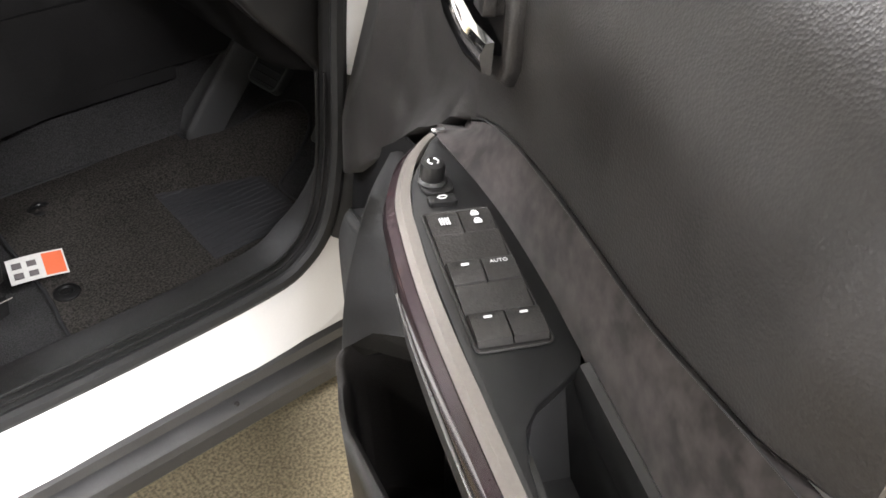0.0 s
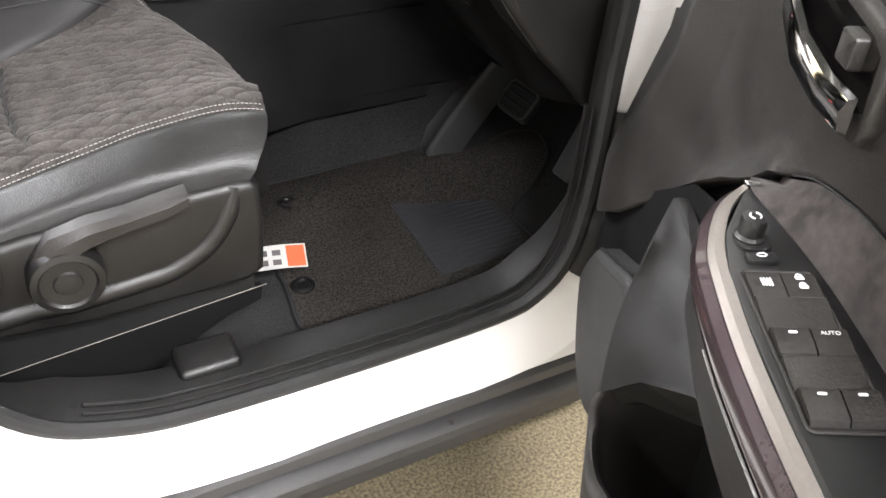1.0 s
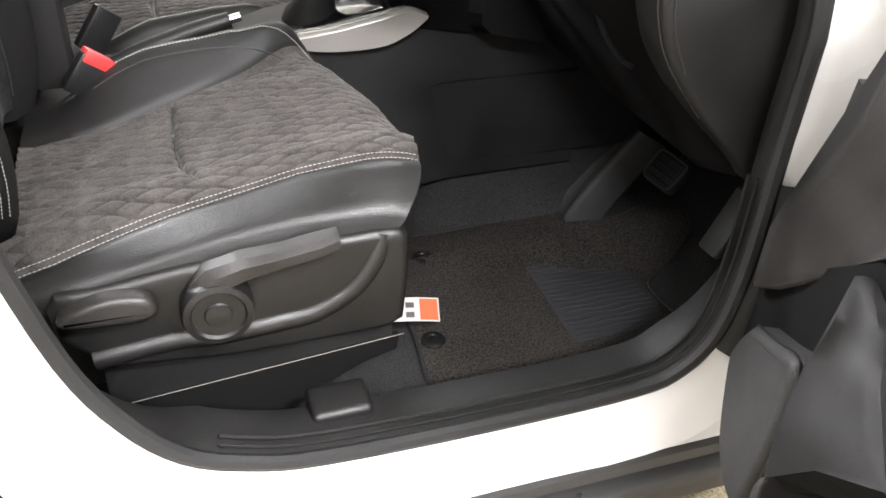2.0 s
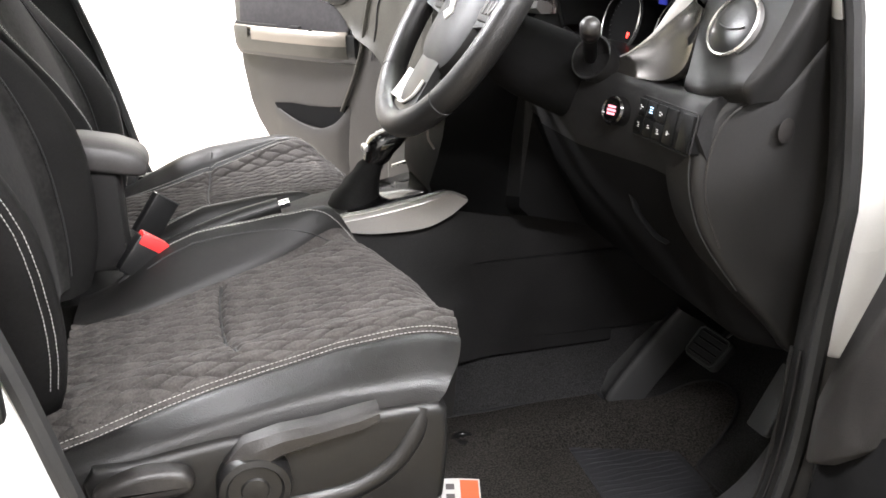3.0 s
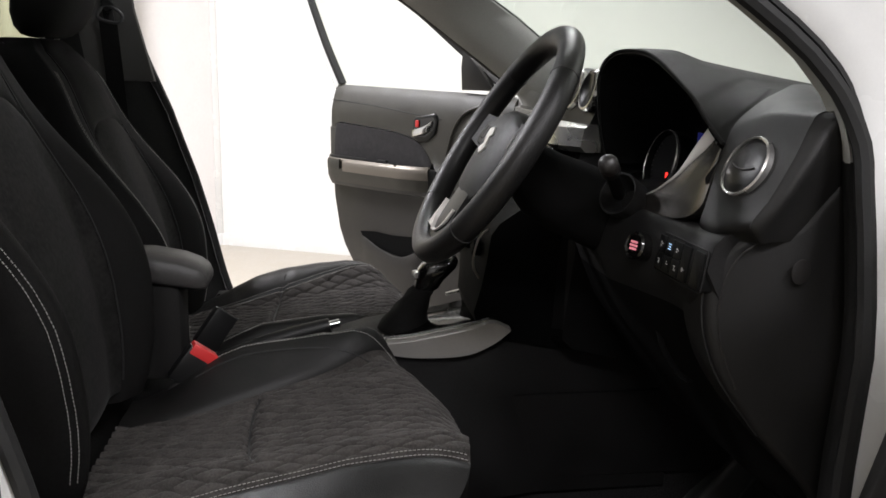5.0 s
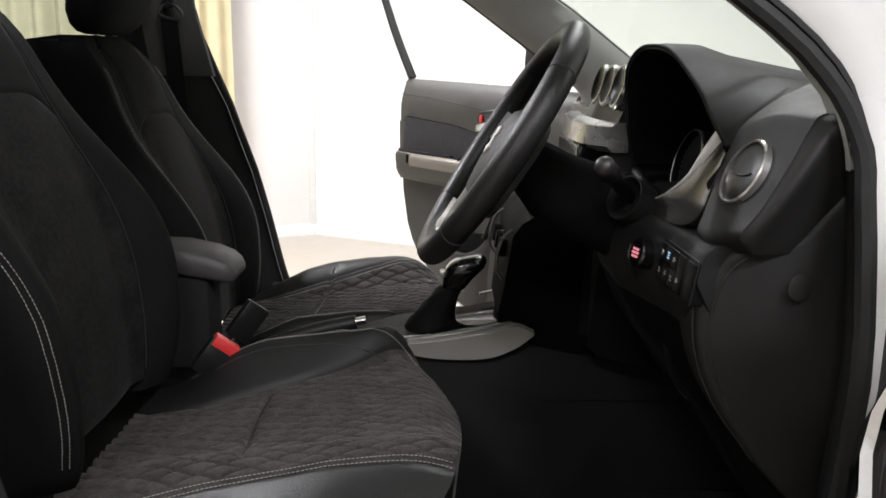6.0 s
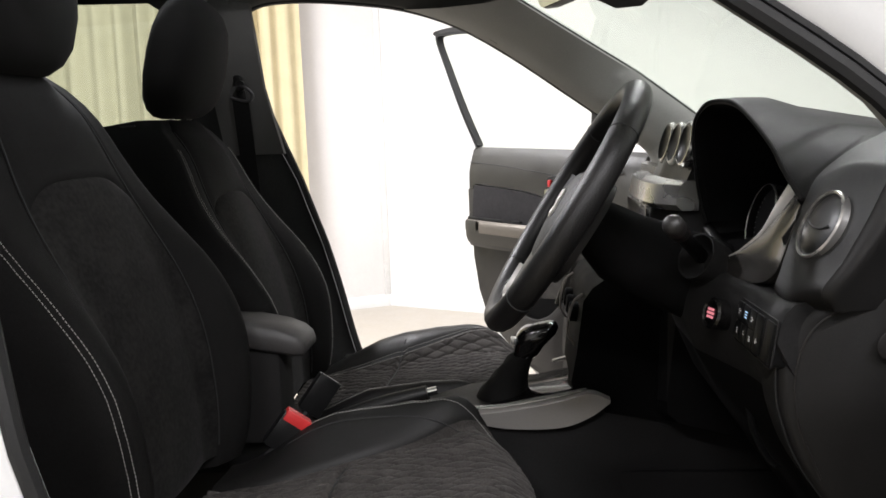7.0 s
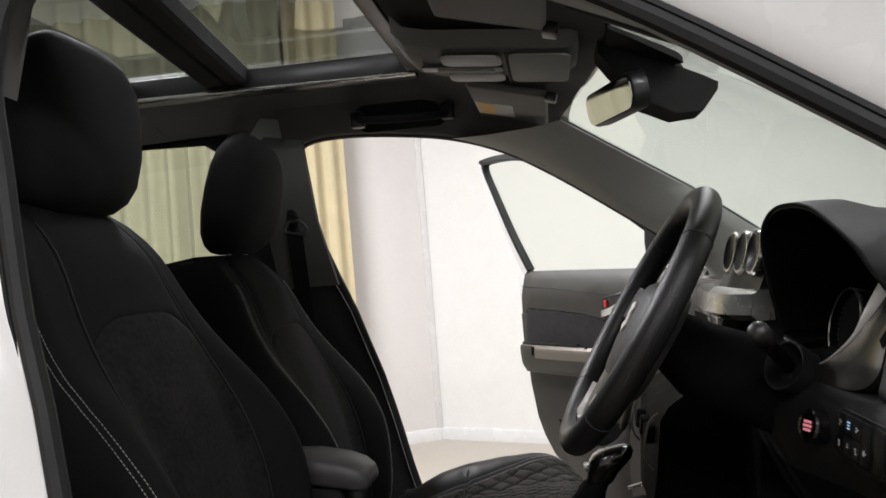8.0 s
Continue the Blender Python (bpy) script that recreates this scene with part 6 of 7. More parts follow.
    put("armrest", loft([[D(cut(u), v, z) for v, z in arm_sec(u)] for u in (0.468, 0.478, 0.49, 0.505, 0.52, 0.56, 0.62, 0.70, 0.77, 0.785, 0.80, 0.86, 0.915, 0.925, 0.935, 0.955, 0.96)]), PLASTIC_FINE, None, "black armrest with a deep pull grip", 40)
    ed = smooth_path([(0.490, 0.120, 0), (0.505, 0.135, 0), (0.53, 0.151, 0), (0.575, 0.167, 0), (0.62, 0.172, 0), (0.68, 0.1745, 0), (0.754, 0.173, 0), (0.845, 0.168, 0), (0.92, 0.161, 0), (0.955, 0.148, 0)], 4)
    ed = [Vector((cut(p.x), p.y, p.z)) for p in ed]
    put("armrest_trim", loft([[D(p.x, p.y - 0.013, 0.939), D(p.x, p.y - 0.0115, 0.9465), D(p.x, p.y - 0.004, 0.9465), D(p.x, p.y + 0.000, 0.942), D(p.x, p.y - 0.01, 0.93)] for p in ed]), BRUSHED if sg > 0 else DOOR_BEIGE, None, "warm silver armrest trim strip")
    strip = (0.928, 0.917, 0.914) if sg > 0 else (0.922, 0.903, 0.899)
    put("armrest_side", loft([[D(p.x, p.y + 0.0006, 0.9415), D(p.x, p.y + 0.007, 0.937), D(p.x, p.y + 0.0095, strip[0]), D(p.x, p.y + 0.0065, strip[1]), D(p.x, p.y - 0.004, strip[2]), D(p.x, p.y - 0.006, 0.93)] for p in (ed if sg > 0 else ed[:29])]), PLUM if sg > 0 else DOOR_BEIGE, None, "dark plum gloss side trim" if sg > 0 else "warm silver armrest strip")
    if sg < 0:
        put("armrest_nub", loft([[D(p.x, p.y - 0.02, 0.944), D(p.x, p.y + 0.004, 0.944), D(p.x, p.y + 0.009, 0.934), D(p.x, p.y + 0.0085, 0.910), D(p.x, p.y + 0.002, 0.900), D(p.x, p.y - 0.006, 0.898)] for p in ed[29:]]), LIT_DOOR_GREY, None, "grey armrest end")
        arc_pts = ((0.20, 1.160), (0.336, 1.131), (0.409, 1.074), (0.433, 0.99), (0.45, 0.895), (0.481, 0.796), (0.525, 0.692))
        put("panel_ridge", tube(smooth_path([D(u, 0.086 + 0.014 * min(max((0.95 - z) / 0.2, 0), 1), z) for u, z in arc_pts], 6), 0.0075, n=8, flat=0.7), LIT_DOOR_GREY, None, "curved raised ridge of the panel")
        # the ridge's shadow, drawn as a thin dark tube
        put("ridge_shadow", tube(smooth_path([D(u - 0.035, 0.0865, z - 0.03) for u, z in arc_pts[:5]], 6), 0.0025, n=6), RUBBER, None, "dark curved line standing for the shadow beside the ridge")
        put("panel_line", tube(smooth_path([D(u, v, z) for u, v, z in ((0.945, 0.069, 1.150), (0.741, 0.074, 1.135), (0.55, 0.082, 1.114), (0.46, 0.085, 1.105))], 5), 0.0016, n=6), RUBBER, None, "thin dark line across the panel")
    if sg > 0:
        put("side_line", tube([D(p.x, p.y + 0.0076, 0.9145) for p in ed[18:]], 0.0012, n=6), SILVER, None, "thin bright line under the trim")
    under = lambda u: lerp_table([(0.49, 0.875), (0.53, 0.855), (0.60, 0.832), (0.95, 0.828)], u)[0] if sg > 0 else 0.862
    put("armrest_under", loft([[D(p.x, p.y + 0.0055, 0.9125), D(p.x, p.y + 0.004, 0.885), D(p.x, p.y - 0.012, under(p.x)), D(p.x, p.y - 0.035, 0.90)] for p in ed]), CHARCOAL_MATT if sg > 0 else LIT_DOOR_GREY, None, "underside of the armrest")
    # suede insert sloping up from the armrest to the panel
    put("suede_pad", loft([[D(u, 0.074, z0), D(u, 0.0835, z0 + 0.001), D(u, 0.0865, z0 - 0.006), D(u, 0.0885 + 0.4 * (v2 - 0.0885), (z0 + 0.945) / 2 - 0.002), D(u, v2, 0.9475), D(u, v2 - 0.004, 0.938), D(u, 0.074, 0.938)] for u, z0, v2 in pad_rows]), SUEDE_PLAIN if sg > 0 else DOOR_SUEDE, None, "brown-black suede door insert" if sg > 0 else "slate grey suede door insert", 60)
    put("insert_groove", tube([D(u, 0.0865, z0 + 0.0045) for u, z0, v2 in pad_rows if u > 0.50], 0.0007, n=6), RUBBER, None)
    put("nose_tab", box(-0.497, -0.491, min(sg * 0.106, sg * 0.119), max(sg * 0.106, sg * 0.119), 0.944, 0.9505, 0.0015), CHROME if sg > 0 else PLASTIC_FINE, None)
    top = lambda a, b, c: D(a, b - 0.005, 0.9478 + c)
    if sg > 0:
        plate = put("switch_plate", prism([(0.497, 0.113), (0.508, 0.124), (0.53, 0.136), (0.56, 0.1515), (0.60, 0.160), (0.66, 0.1625), (0.74, 0.1620), (0.80, 0.160), (0.86, 0.1575), (0.93, 0.151), (0.93, 0.147), (0.86, 0.1525), (0.83, 0.150), (0.806, 0.1435), (0.792, 0.132), (0.778, 0.110), (0.768, 0.096), (0.755, 0.0905), (0.711, 0.0905), (0.663, 0.091), (0.621, 0.094), (0.573, 0.101), (0.540, 0.108), (0.512, 0.114)], lambda a, b, c: D(a, b, 0.9405 + c), 0.0072, 0.002), PLASTIC_FINE, None, "black switch plate")
        put("knob_base", prism(round_rect(0.558, 0.583, 0.127, 0.152, 0.008), top, 0.0025, 0.001), PLASTIC, plate)
        knob = put("mirror_knob", lathe([(0.0115, 0.002), (0.0115, 0.004), (0.0092, 0.006), (0.0095, 0.016), (0.0086, 0.019), (0.005, 0.020), (0, 0.020)], disc_at(D(0.567, 0.1365, 0.9478), (0, 0, 1), (1, 0, 0)), 28), PLASTIC, plate, "round mirror adjuster knob")
        for a0 in (20, 200):
            put("symbol", tube([D(0.567 + 0.0040 * math.cos(radians(a0 + q)), 0.1365 + 0.0040 * math.sin(radians(a0 + q)), 0.9682) for q in (0, 30, 60, 90, 120)], 0.0007, n=4), MARK, knob)
        fold_sw = put("fold_switch", prism(round_rect(0.586, 0.597, 0.129, 0.151, 0.003), top, 0.004, 0.002), PLASTIC_FINE, plate)
        put("symbol", tube([D(0.591 + 0.0020 * math.sin(radians(q)), 0.135 + 0.0036 * math.cos(radians(q)), 0.9522) for q in (0, 60, 120, 180, 240, 300)], 0.0006, n=4, closed=True), MARK, fold_sw)
        well = put("switch_well", prism(round_rect(0.606, 0.746, 0.1105, 0.1590, 0.004), top, 0.0006), MATT, plate, "recessed window switch well")
        put("well_rim", tube([top(a, b, 0.001) for a, b in round_rect(0.6055, 0.7465, 0.110, 0.1595, 0.004)], 0.0012, n=6, closed=True), PLASTIC_GREY, well)
        for u0, u1, v0, v1, h, kind_ in ((0.609, 0.636, 0.1355, 0.158, 0.0055, "child"), (0.609, 0.636, 0.112, 0.1345, 0.0055, "lock"), (0.666, 0.690, 0.1355, 0.158, 0.008, "bar"), (0.666, 0.690, 0.112, 0.1345, 0.008, "AUTO"), (0.717, 0.743, 0.1355, 0.158, 0.008, "bar"), (0.717, 0.743, 0.112, 0.1345, 0.008, "bar")):
            key = put("window_switch", loft([[top(u, v, c) for u, c in ((u0, 0.0008), (u0 + 0.0015, h * 0.8), (u0 + 0.005, h), (u1 - 0.008, h * 0.80), (u1 - 0.002, h * 0.62), (u1, 0.0008))] for v in (v0, v0 + 0.0012, v1 - 0.0012, v1)]), PLASTIC_GREY, plate, "black rocker switch")
            vm, um = (v0 + v1) / 2, u0 + (0.0075 if kind_ not in ("child", "lock") else 0.0115)
            sym = lambda a, b, c, h=h: top(a, b, h * 0.965 + 0.0006 + c)
            if kind_ == "bar":
                put("symbol", prism(round_rect(um - 0.0010, um + 0.0010, vm - 0.0028, vm + 0.0028, 0.0008, 2), sym, 0.0004), MARK, key)
            elif kind_ == "child":
                for d in (-0.003, -0.001, 0.001, 0.003):
                    put("symbol", prism(round_rect(um + 0.002 - 0.004, um + 0.002 + 0.004, vm + d - 0.0006, vm + d + 0.0006, 0.0004, 2), sym, 0.0004), MARK, key)
            elif kind_ == "lock":
                for d in (-0.003, 0.006):
                    put("symbol", prism(round_rect(um + d - 0.002, um + d + 0.002, vm - 0.003, vm + 0.003, 0.001, 2), sym, 0.0004), MARK, key)
                    put("symbol", tube([sym(um + d - 0.002 - 0.002 * math.sin(radians(q)), vm + 0.002 * math.cos(radians(q)), 0.0002) for q in (0, 45, 90, 135, 180)], 0.0005, n=4), MARK, key)
            else:
                put("symbol", lettering("AUTO", 0.0046, lambda a, b, c: sym(um - b, vm - a, c)), MARK, key)
        for u0, u1 in ((0.6365, 0.6655), (0.6905, 0.7165)):
            put("switch_ramp", loft([[top(u, v, c) for u, c in ((u0, 0.0006), (u0, 0.0052), (u1, 0.0010), (u1, 0.0006))] for v in (0.112, 0.158)]), PLASTIC_GREY, plate)
    else:
        one = put("window_switch", prism(round_rect(0.66, 0.70, 0.118, 0.142, 0.004), top, 0.006, 0.002), PLASTIC_FINE, None, "single window switch")
    put("grip_lip", loft([[D(u, v, z) for v, z in ((0.090, 0.930), (0.089, 0.948), (0.0925, 0.9525), (0.098, 0.950), (0.1005, 0.942), (0.1005, 0.925))] for u in (0.770, 0.776, 0.84, 0.90, 0.945)]), PLASTIC_FINE, None, "black pull grip lip")
    put("grip_insert", prism(round_rect(0.838, 0.905, 0.108, 0.137, 0.006), lambda a, b, c: D(a, b, 0.884 + c + (a - 0.83) * 0.3), 0.012, 0.003), PLASTIC_GREY)
    # inner handle in a scooped bezel
    hu = (lambda u: u) if sg > 0 else (lambda u: 0.472 + (u - 0.396) * 0.50)
    hb = put("handle_bezel", prism([(0.40, 1.115), (0.42, 1.122), (0.565, 1.108), (0.585, 1.10), (0.590, 1.05), (0.580, 1.032), (0.55, 1.025), (0.47, 1.030), (0.41, 1.055), (0.396, 1.09)], lambda a, b, c: D(hu(a), 0.080 + c, b), 0.014, 0.006, 3), PLASTIC_GREY if sg > 0 else PLASTIC_FINE, None, "scooped handle bezel")
    put("handle_bowl", prism([(0.412, 1.106), (0.43, 1.112), (0.558, 1.099), (0.574, 1.092), (0.577, 1.055), (0.55, 1.042), (0.48, 1.046), (0.425, 1.068), (0.412, 1.09)], lambda a, b, c: D(hu(a), 0.0935 + c, b), 0.0012), GLOSS, hb)
    put("handle_lever", loft([[D(hu(u), v + a, z + b) for a, b in ((0.0, -0.013), (0.007, -0.011), (0.010, 0.002), (0.006, 0.011), (0.0, 0.012))] for u, v, z in ((0.43, 0.095, 1.086), (0.46, 0.104, 1.074), (0.50, 0.108, 1.064), (0.55, 0.107, 1.057), (0.578, 0.101, 1.054))]), CHROME, hb, "chrome door lever")
    put("lock_slider", prism(round_rect(0.535, 0.558, 1.074, 1.097, 0.003), lambda a, b, c: D(hu(a), 0.0945 + c, b), 0.010, 0.003), RED if sg < 0 else PLASTIC_GREY, hb, "small red lock slider" if sg < 0 else "small ridged lock slider")
    # window frame, glass, mirror sail
    fr = [(0.93, 1.205), (1.00, 1.34), (1.065, 1.50), (1.10, 1.60), (1.06, 1.618), (0.90, 1.61), (0.72, 1.57), (0.52, 1.47), (0.32, 1.335), (0.16, 1.225)]
    lean = lambda z: 0.016 + max(z - 1.2, 0) * 0.13
    path = [Vector((p.x * 0.93, p.y, p.z)) for p in smooth_path([(u, lean(z), z) for u, z in fr], 4)]
    mid = Vector((0.6, 0, 1.38))
    def offs(p, d):
        r = Vector((p.x - mid.x, 0, p.z - mid.z)).normalized()
        return p + r * d
    put("window_frame", loft([[F(*(offs(p, d) + Vector((0, b, 0)))) for d, b in ((-0.010, 0.018), (0.004, 0.018), (0.004, -0.012), (-0.010, -0.012))] for p in path]), RUBBER, None, "black window frame")
    for nm, run, m, lab in (("frame_edge", path[:14], WHITE_PAINT, "white outer frame edge"), ("frame_top", path[13:], PLASTIC, "dark upper frame edge")):
        put(nm, loft([[F(*(offs(p, d) + Vector((0, b, 0)))) for d, b in ((0.0043, 0.017), (0.028, 0.015), (0.028, -0.02), (0.0043, -0.02))] for p in run]), m, None, lab)
    put("frame_seal", loft([[F(*(offs(p, d) + Vector((0, b, 0)))) for d, b in ((0.0283, 0.014), (0.034, 0.010), (0.034, -0.015), (0.0283, -0.02))] for p in path]), RUBBER, None, "thin black outer seal")
    gl = put("window_pane", prism([(p.x, p.z) for p in path] + [(0.16, 1.20), (0.87, 1.19)], lambda a, b, c: F(a, lean(b) - 0.004 + c, b), 0.004), SIDE_GLASS, None, "clear side window")
    gl.visible_shadow = False
    put("mirror_sail", prism([(0.13, 1.20), (0.265, 1.20), (0.262, 1.27), (0.250, 1.325), (0.235, 1.322), (0.19, 1.27)], lambda a, b, c: F(a, 0.010 + lean(b) + c, b), 0.022, 0.006), PLASTIC, None, "black mirror sail panel")
    put("mirror_back", loft([[F(0.20 + a, -0.05 - 0.16 * t, 1.26 + b) for a, b in ((-0.03, -0.05), (0.05, -0.06), (0.07, 0.0), (0.05, 0.06), (-0.03, 0.05), (-0.055, 0))] for t in (0, 0.2, 0.8, 1.0)]), WHITE_PAINT, None, "white outside mirror")
    for z in (0.62, 0.98):
        put("hinge", box(-0.05, 0.05, min(sg * -0.03, sg * -0.005), max(sg * -0.03, sg * -0.005), z, z + 0.07, 0.006), WHITE_PAINT, None, "white door hinge")
    return ob


door("driver_door", "open driver door with charcoal trim, suede insert and window switches", (0.36, 0.0), 63, 1)
door("passenger_door", "open passenger door with grey trim and chrome handle", (0.28, 2 * YC), 50, -1)

# ---- foot well: mat, pedals, leaflet ----
mat_out = [(-0.105, 0.31), (0.10, 0.285), (0.30, 0.30), (0.385, 0.335), (0.412, 0.375), (0.408, 0.475), (0.428, 0.515), (0.50, 0.553), (0.556, 0.592), (0.585, 0.640), (0.588, 0.70), (0.54, 0.745), (0.44, 0.758), (0.385, 0.764), (0.355, 0.772), (0.344, 0.800), (0.342, 0.840), (0.325, 0.858), (0.27, 0.836), (0.12, 0.816), (-0.02, 0.812), (-0.09, 0.80), (-0.108, 0.72), (-0.107, 0.47)]
mat_s = [(p.x, p.y) for p in smooth_path([(x, y, 0) for x, y in mat_out], 4, closed=True)]


def mat_rise(x):
    return 0.42 * max(x - 0.45, 0)


fmat = thing("floor_mat", "black loop-pile driver floor mat with a ribbed heel pad", "floor mat", (0.15, 0.47, 0.236))
part("mat", prism(mat_s, lambda a, b, c: (a, b, 0.2365 + c + mat_rise(a)), 0.009, 0.003), CARPET, fmat)
part("binding", tube([(a, b, 0.2450 + mat_rise(a)) for a, b in mat_s], 0.0042, n=6, closed=True), BINDING, fmat, "black bound edge")
hp = part("heel_pad", prism([(0.178, 0.366), (0.35, 0.372), (0.385, 0.40), (0.398, 0.44), (0.400, 0.650), (0.30, 0.658), (0.187, 0.655)], lambda a, b, c: (a, b, 0.2455 + c), 0.0025, 0.001), PADMAT, fmat, "ribbed blue-black heel pad")
for k in range(18):
    yy = 0.380 + 0.0152 * k
    bm = bmesh.new()
    add_tube(bm, [(0.186 + 0.2 * q / 10, yy + 0.0025 * math.sin(q * 1.3 + k), 0.2480) for q in range(11)], lambda t, k=k: 0.0026 + 0.0009 * math.sin(9 * t + 2.1 * k), n=6, flat=0.45, up=(0, 0, 1))
    part("rib", bm, PADMAT, hp)
for cx, cy in ((-0.078, 0.448), (-0.016, 0.720)):
    part("fixing_clip", lathe([(0.024, 0), (0.024, 0.003), (0.020, 0.006), (0.014, 0.0062), (0.012, 0.003), (0.006, 0.003), (0.005, 0.006), (0.0, 0.006)], disc_at((cx, cy, 0.2455), (0, 0, 1), (1, 0, 0)), 24), PLASTIC_FINE, fmat, "round black fixing clip")

pedals = thing("brake_pedal", "rubber-faced brake pedal on a steel arm", "pedal", (0.44, 0.54, 0.47))
pm = Matrix.Translation((0.450, 0.565, 0.474)) @ Euler((radians(2), radians(-48), radians(6))).to_matrix().to_4x4()
pp = part("pedal_pad", prism(round_rect(-0.036, 0.036, -0.046, 0.046, 0.014), lambda a, b, c: pm @ Vector((a, b * (1 + 1.2 * a), c - 0.012)), 0.018, 0.006, 3), RUBBER, pedals, "worn rubber pedal pad")
part("pad_rim", tube([pm @ Vector((a, b * (1 + 1.2 * a), 0.0062)) for a, b in round_rect(-0.032, 0.032, -0.042, 0.042, 0.012)], 0.0022, n=6, closed=True), CLADDING, pp)
for k in range(4):
    part("tread", tube([pm @ Vector((-0.024 + 0.016 * k, b, 0.006)) for b in (-0.034, -0.01, 0.012, 0.034)], 0.0028, n=6, flat=0.6), RUBBER, pp)
part("arm", tube(smooth_path([pm @ Vector((0.02, 0, -0.010)), (0.52, 0.565, 0.53), (0.575, 0.57, 0.64), (0.62, 0.57, 0.85)], 4), 0.009, n=8, flat=0.5), PLASTIC_FINE, pedals)
gas = thing("accelerator_pedal", "slim grey plastic accelerator pedal", "pedal", (0.42, 0.34, 0.42))
gm = Matrix.Translation((0.447, 0.343, 0.475)) @ Euler((0, radians(-60), radians(4))).to_matrix().to_4x4()
part("pedal_pad", prism(round_rect(-0.060, 0.070, -0.026, 0.026, 0.008), lambda a, b, c: gm @ Vector((a, b, c - 0.008 + 2.0 * a * a)), 0.014, 0.004, 3), CLADDING, gas, "grey ribbed pedal plate")
part("arm", tube(smooth_path([gm @ Vector((0.06, 0, -0.006)), (0.53, 0.34, 0.60), (0.62, 0.34, 0.75)], 4), 0.007, n=8), PLASTIC_FINE, gas)
# left foot rest: two smooth ridges with a shallow trough between them, rising steeply up the toe board
rest = thing("foot_rest", "moulded dark foot rest rising up the toe board", "foot rest", (0.36, 0.81, 0.25))
rows = []
for k in range(13):
    t = k / 12
    base = Vector((0.325 + 0.135 * t + 0.03 * t * t, 0.0, 0.240 + 0.235 * t))
    y0, y1 = 0.764 - 0.022 * t, 0.848 - 0.012 * t
    foot = min(t / 0.10, 1) ** 0.5
    sec = ((y0 - 0.012, -0.075), (y0 - 0.008, -0.045), (y0 - 0.004, -0.010), (y0, 0.0), (y0 + 0.008, 0.003), (y0 + 0.016, -0.002), (y0 + 0.024, -0.013), (y0 + 0.045, -0.016), (y1 - 0.024, -0.013), (y1 - 0.012, -0.002), (y1 - 0.004, 0.002), (y1 + 0.004, 0.0), (y1 + 0.03, -0.012))
    rows.append([base + Vector((-0.85 * d * foot + 0.03 * (1 - foot), y, 0.53 * d * foot)) for y, d in sec])
part("ridged_face", loft(rows, closed=False, caps=False), CLADDING, rest, "two moulded ridges with a trough", sharp=70)

leaf = thing("warning_label", "white and orange paper warning tag on the floor", "label", (-0.05, 0.49, 0.27))
lm = Matrix.Translation((-0.100, 0.50, 0.285)) @ Euler((radians(28), radians(4), radians(-10))).to_matrix().to_4x4()
part("paper", grid_surface(lambda s, t: lm @ Vector((-0.05 + 0.098 * s, -0.025 + 0.05 * t, 0.004 * math.sin(3 * s))), 6, 2, thick=lambda s, t: lm @ Vector((-0.05 + 0.098 * s, -0.025 + 0.05 * t, 0.004 * math.sin(3 * s) - 0.0006))), PAPER, leaf)
part("orange_panel", grid_surface(lambda s, t: lm @ Vector((0.010 + 0.035 * s, -0.022 + 0.044 * t, 0.0048 - 0.003 * s)), 3, 2, thick=lambda s, t: lm @ Vector((0.010 + 0.035 * s, -0.022 + 0.044 * t, 0.0040 - 0.003 * s))), ORANGE, leaf, "orange printed panel")
for k in range(4):
    part("print_block", box(-0.042 + 0.025 * (k % 2), -0.026 + 0.025 * (k % 2), -0.017 + 0.020 * (k // 2), -0.006 + 0.020 * (k // 2), 0.0025 + 0.001 * (k % 2), 0.0046, m=lm), INK, leaf)

# seat-rail cover on the floor edge
cov = thing("rail_cover", "black plastic seat rail cover", "cover", (-0.32, 0.20, 0.30))
part("cover", box(-0.365, -0.278, 0.098, 0.165, 0.40, 0.452, 0.010, 3), PLASTIC, cov)

# ---- overhead: mirror, console, visor, grip ----
mir = thing("rear_view_mirror", "frameless rear-view mirror with black sensor housing behind", "rear-view mirror", (-0.03, 0.86, 1.60))
mn = Vector((-0.954, -0.295, -0.13)).normalized()
mat_ = disc_at((-0.085, 0.855, 1.530), mn)
part("shell", prism(round_rect(-0.115, 0.115, -0.034, 0.034, 0.028, 5), lambda a, b, c: mat_(a, b, -0.03 + c), 0.03, 0.008), PLASTIC_FINE, mir, "black mirror shell")
part("mirror_glass", prism(round_rect(-0.110, 0.110, -0.030, 0.030, 0.025, 5), lambda a, b, c: mat_(a, b, 0.0005 + c), 0.002), MIRROR, mir, "reflecting mirror glass")
part("stem", tube([(-0.06, 0.87, 1.53), (-0.035, 0.87, 1.57), (-0.02, 0.87, 1.60)], 0.012, n=10), PLASTIC_FINE, mir)
part("sensor_housing", loft([[(x, 0.87 + w * hw, z + h) for w, h in ((-1, 0), (-0.8, -d), (0.8, -d), (1, 0))] for x, z, hw, d in ((-0.10, 1.635, 0.06, 0.02), (-0.03, 1.605, 0.075, 0.085), (0.03, 1.575, 0.07, 0.085), (0.078, 1.554, 0.06, 0.062), (0.108, 1.541, 0.045, 0.012))]), MATT, mir, "black sensor housing on the windscreen")

part("sensor_bracket", prism([(-0.09, 0.69), (-0.06, 0.70), (0.03, 0.75), (0.040, 0.765), (0.028, 0.79), (0.050, 0.83), (0.05, 0.93), (-0.02, 1.0), (-0.085, 0.99)], lambda a, b, c: (a, b, 1.620 - 0.425 * (a + 0.082) + c), 0.014, 0.003), MATT, mir, "notched black bracket on the glass")

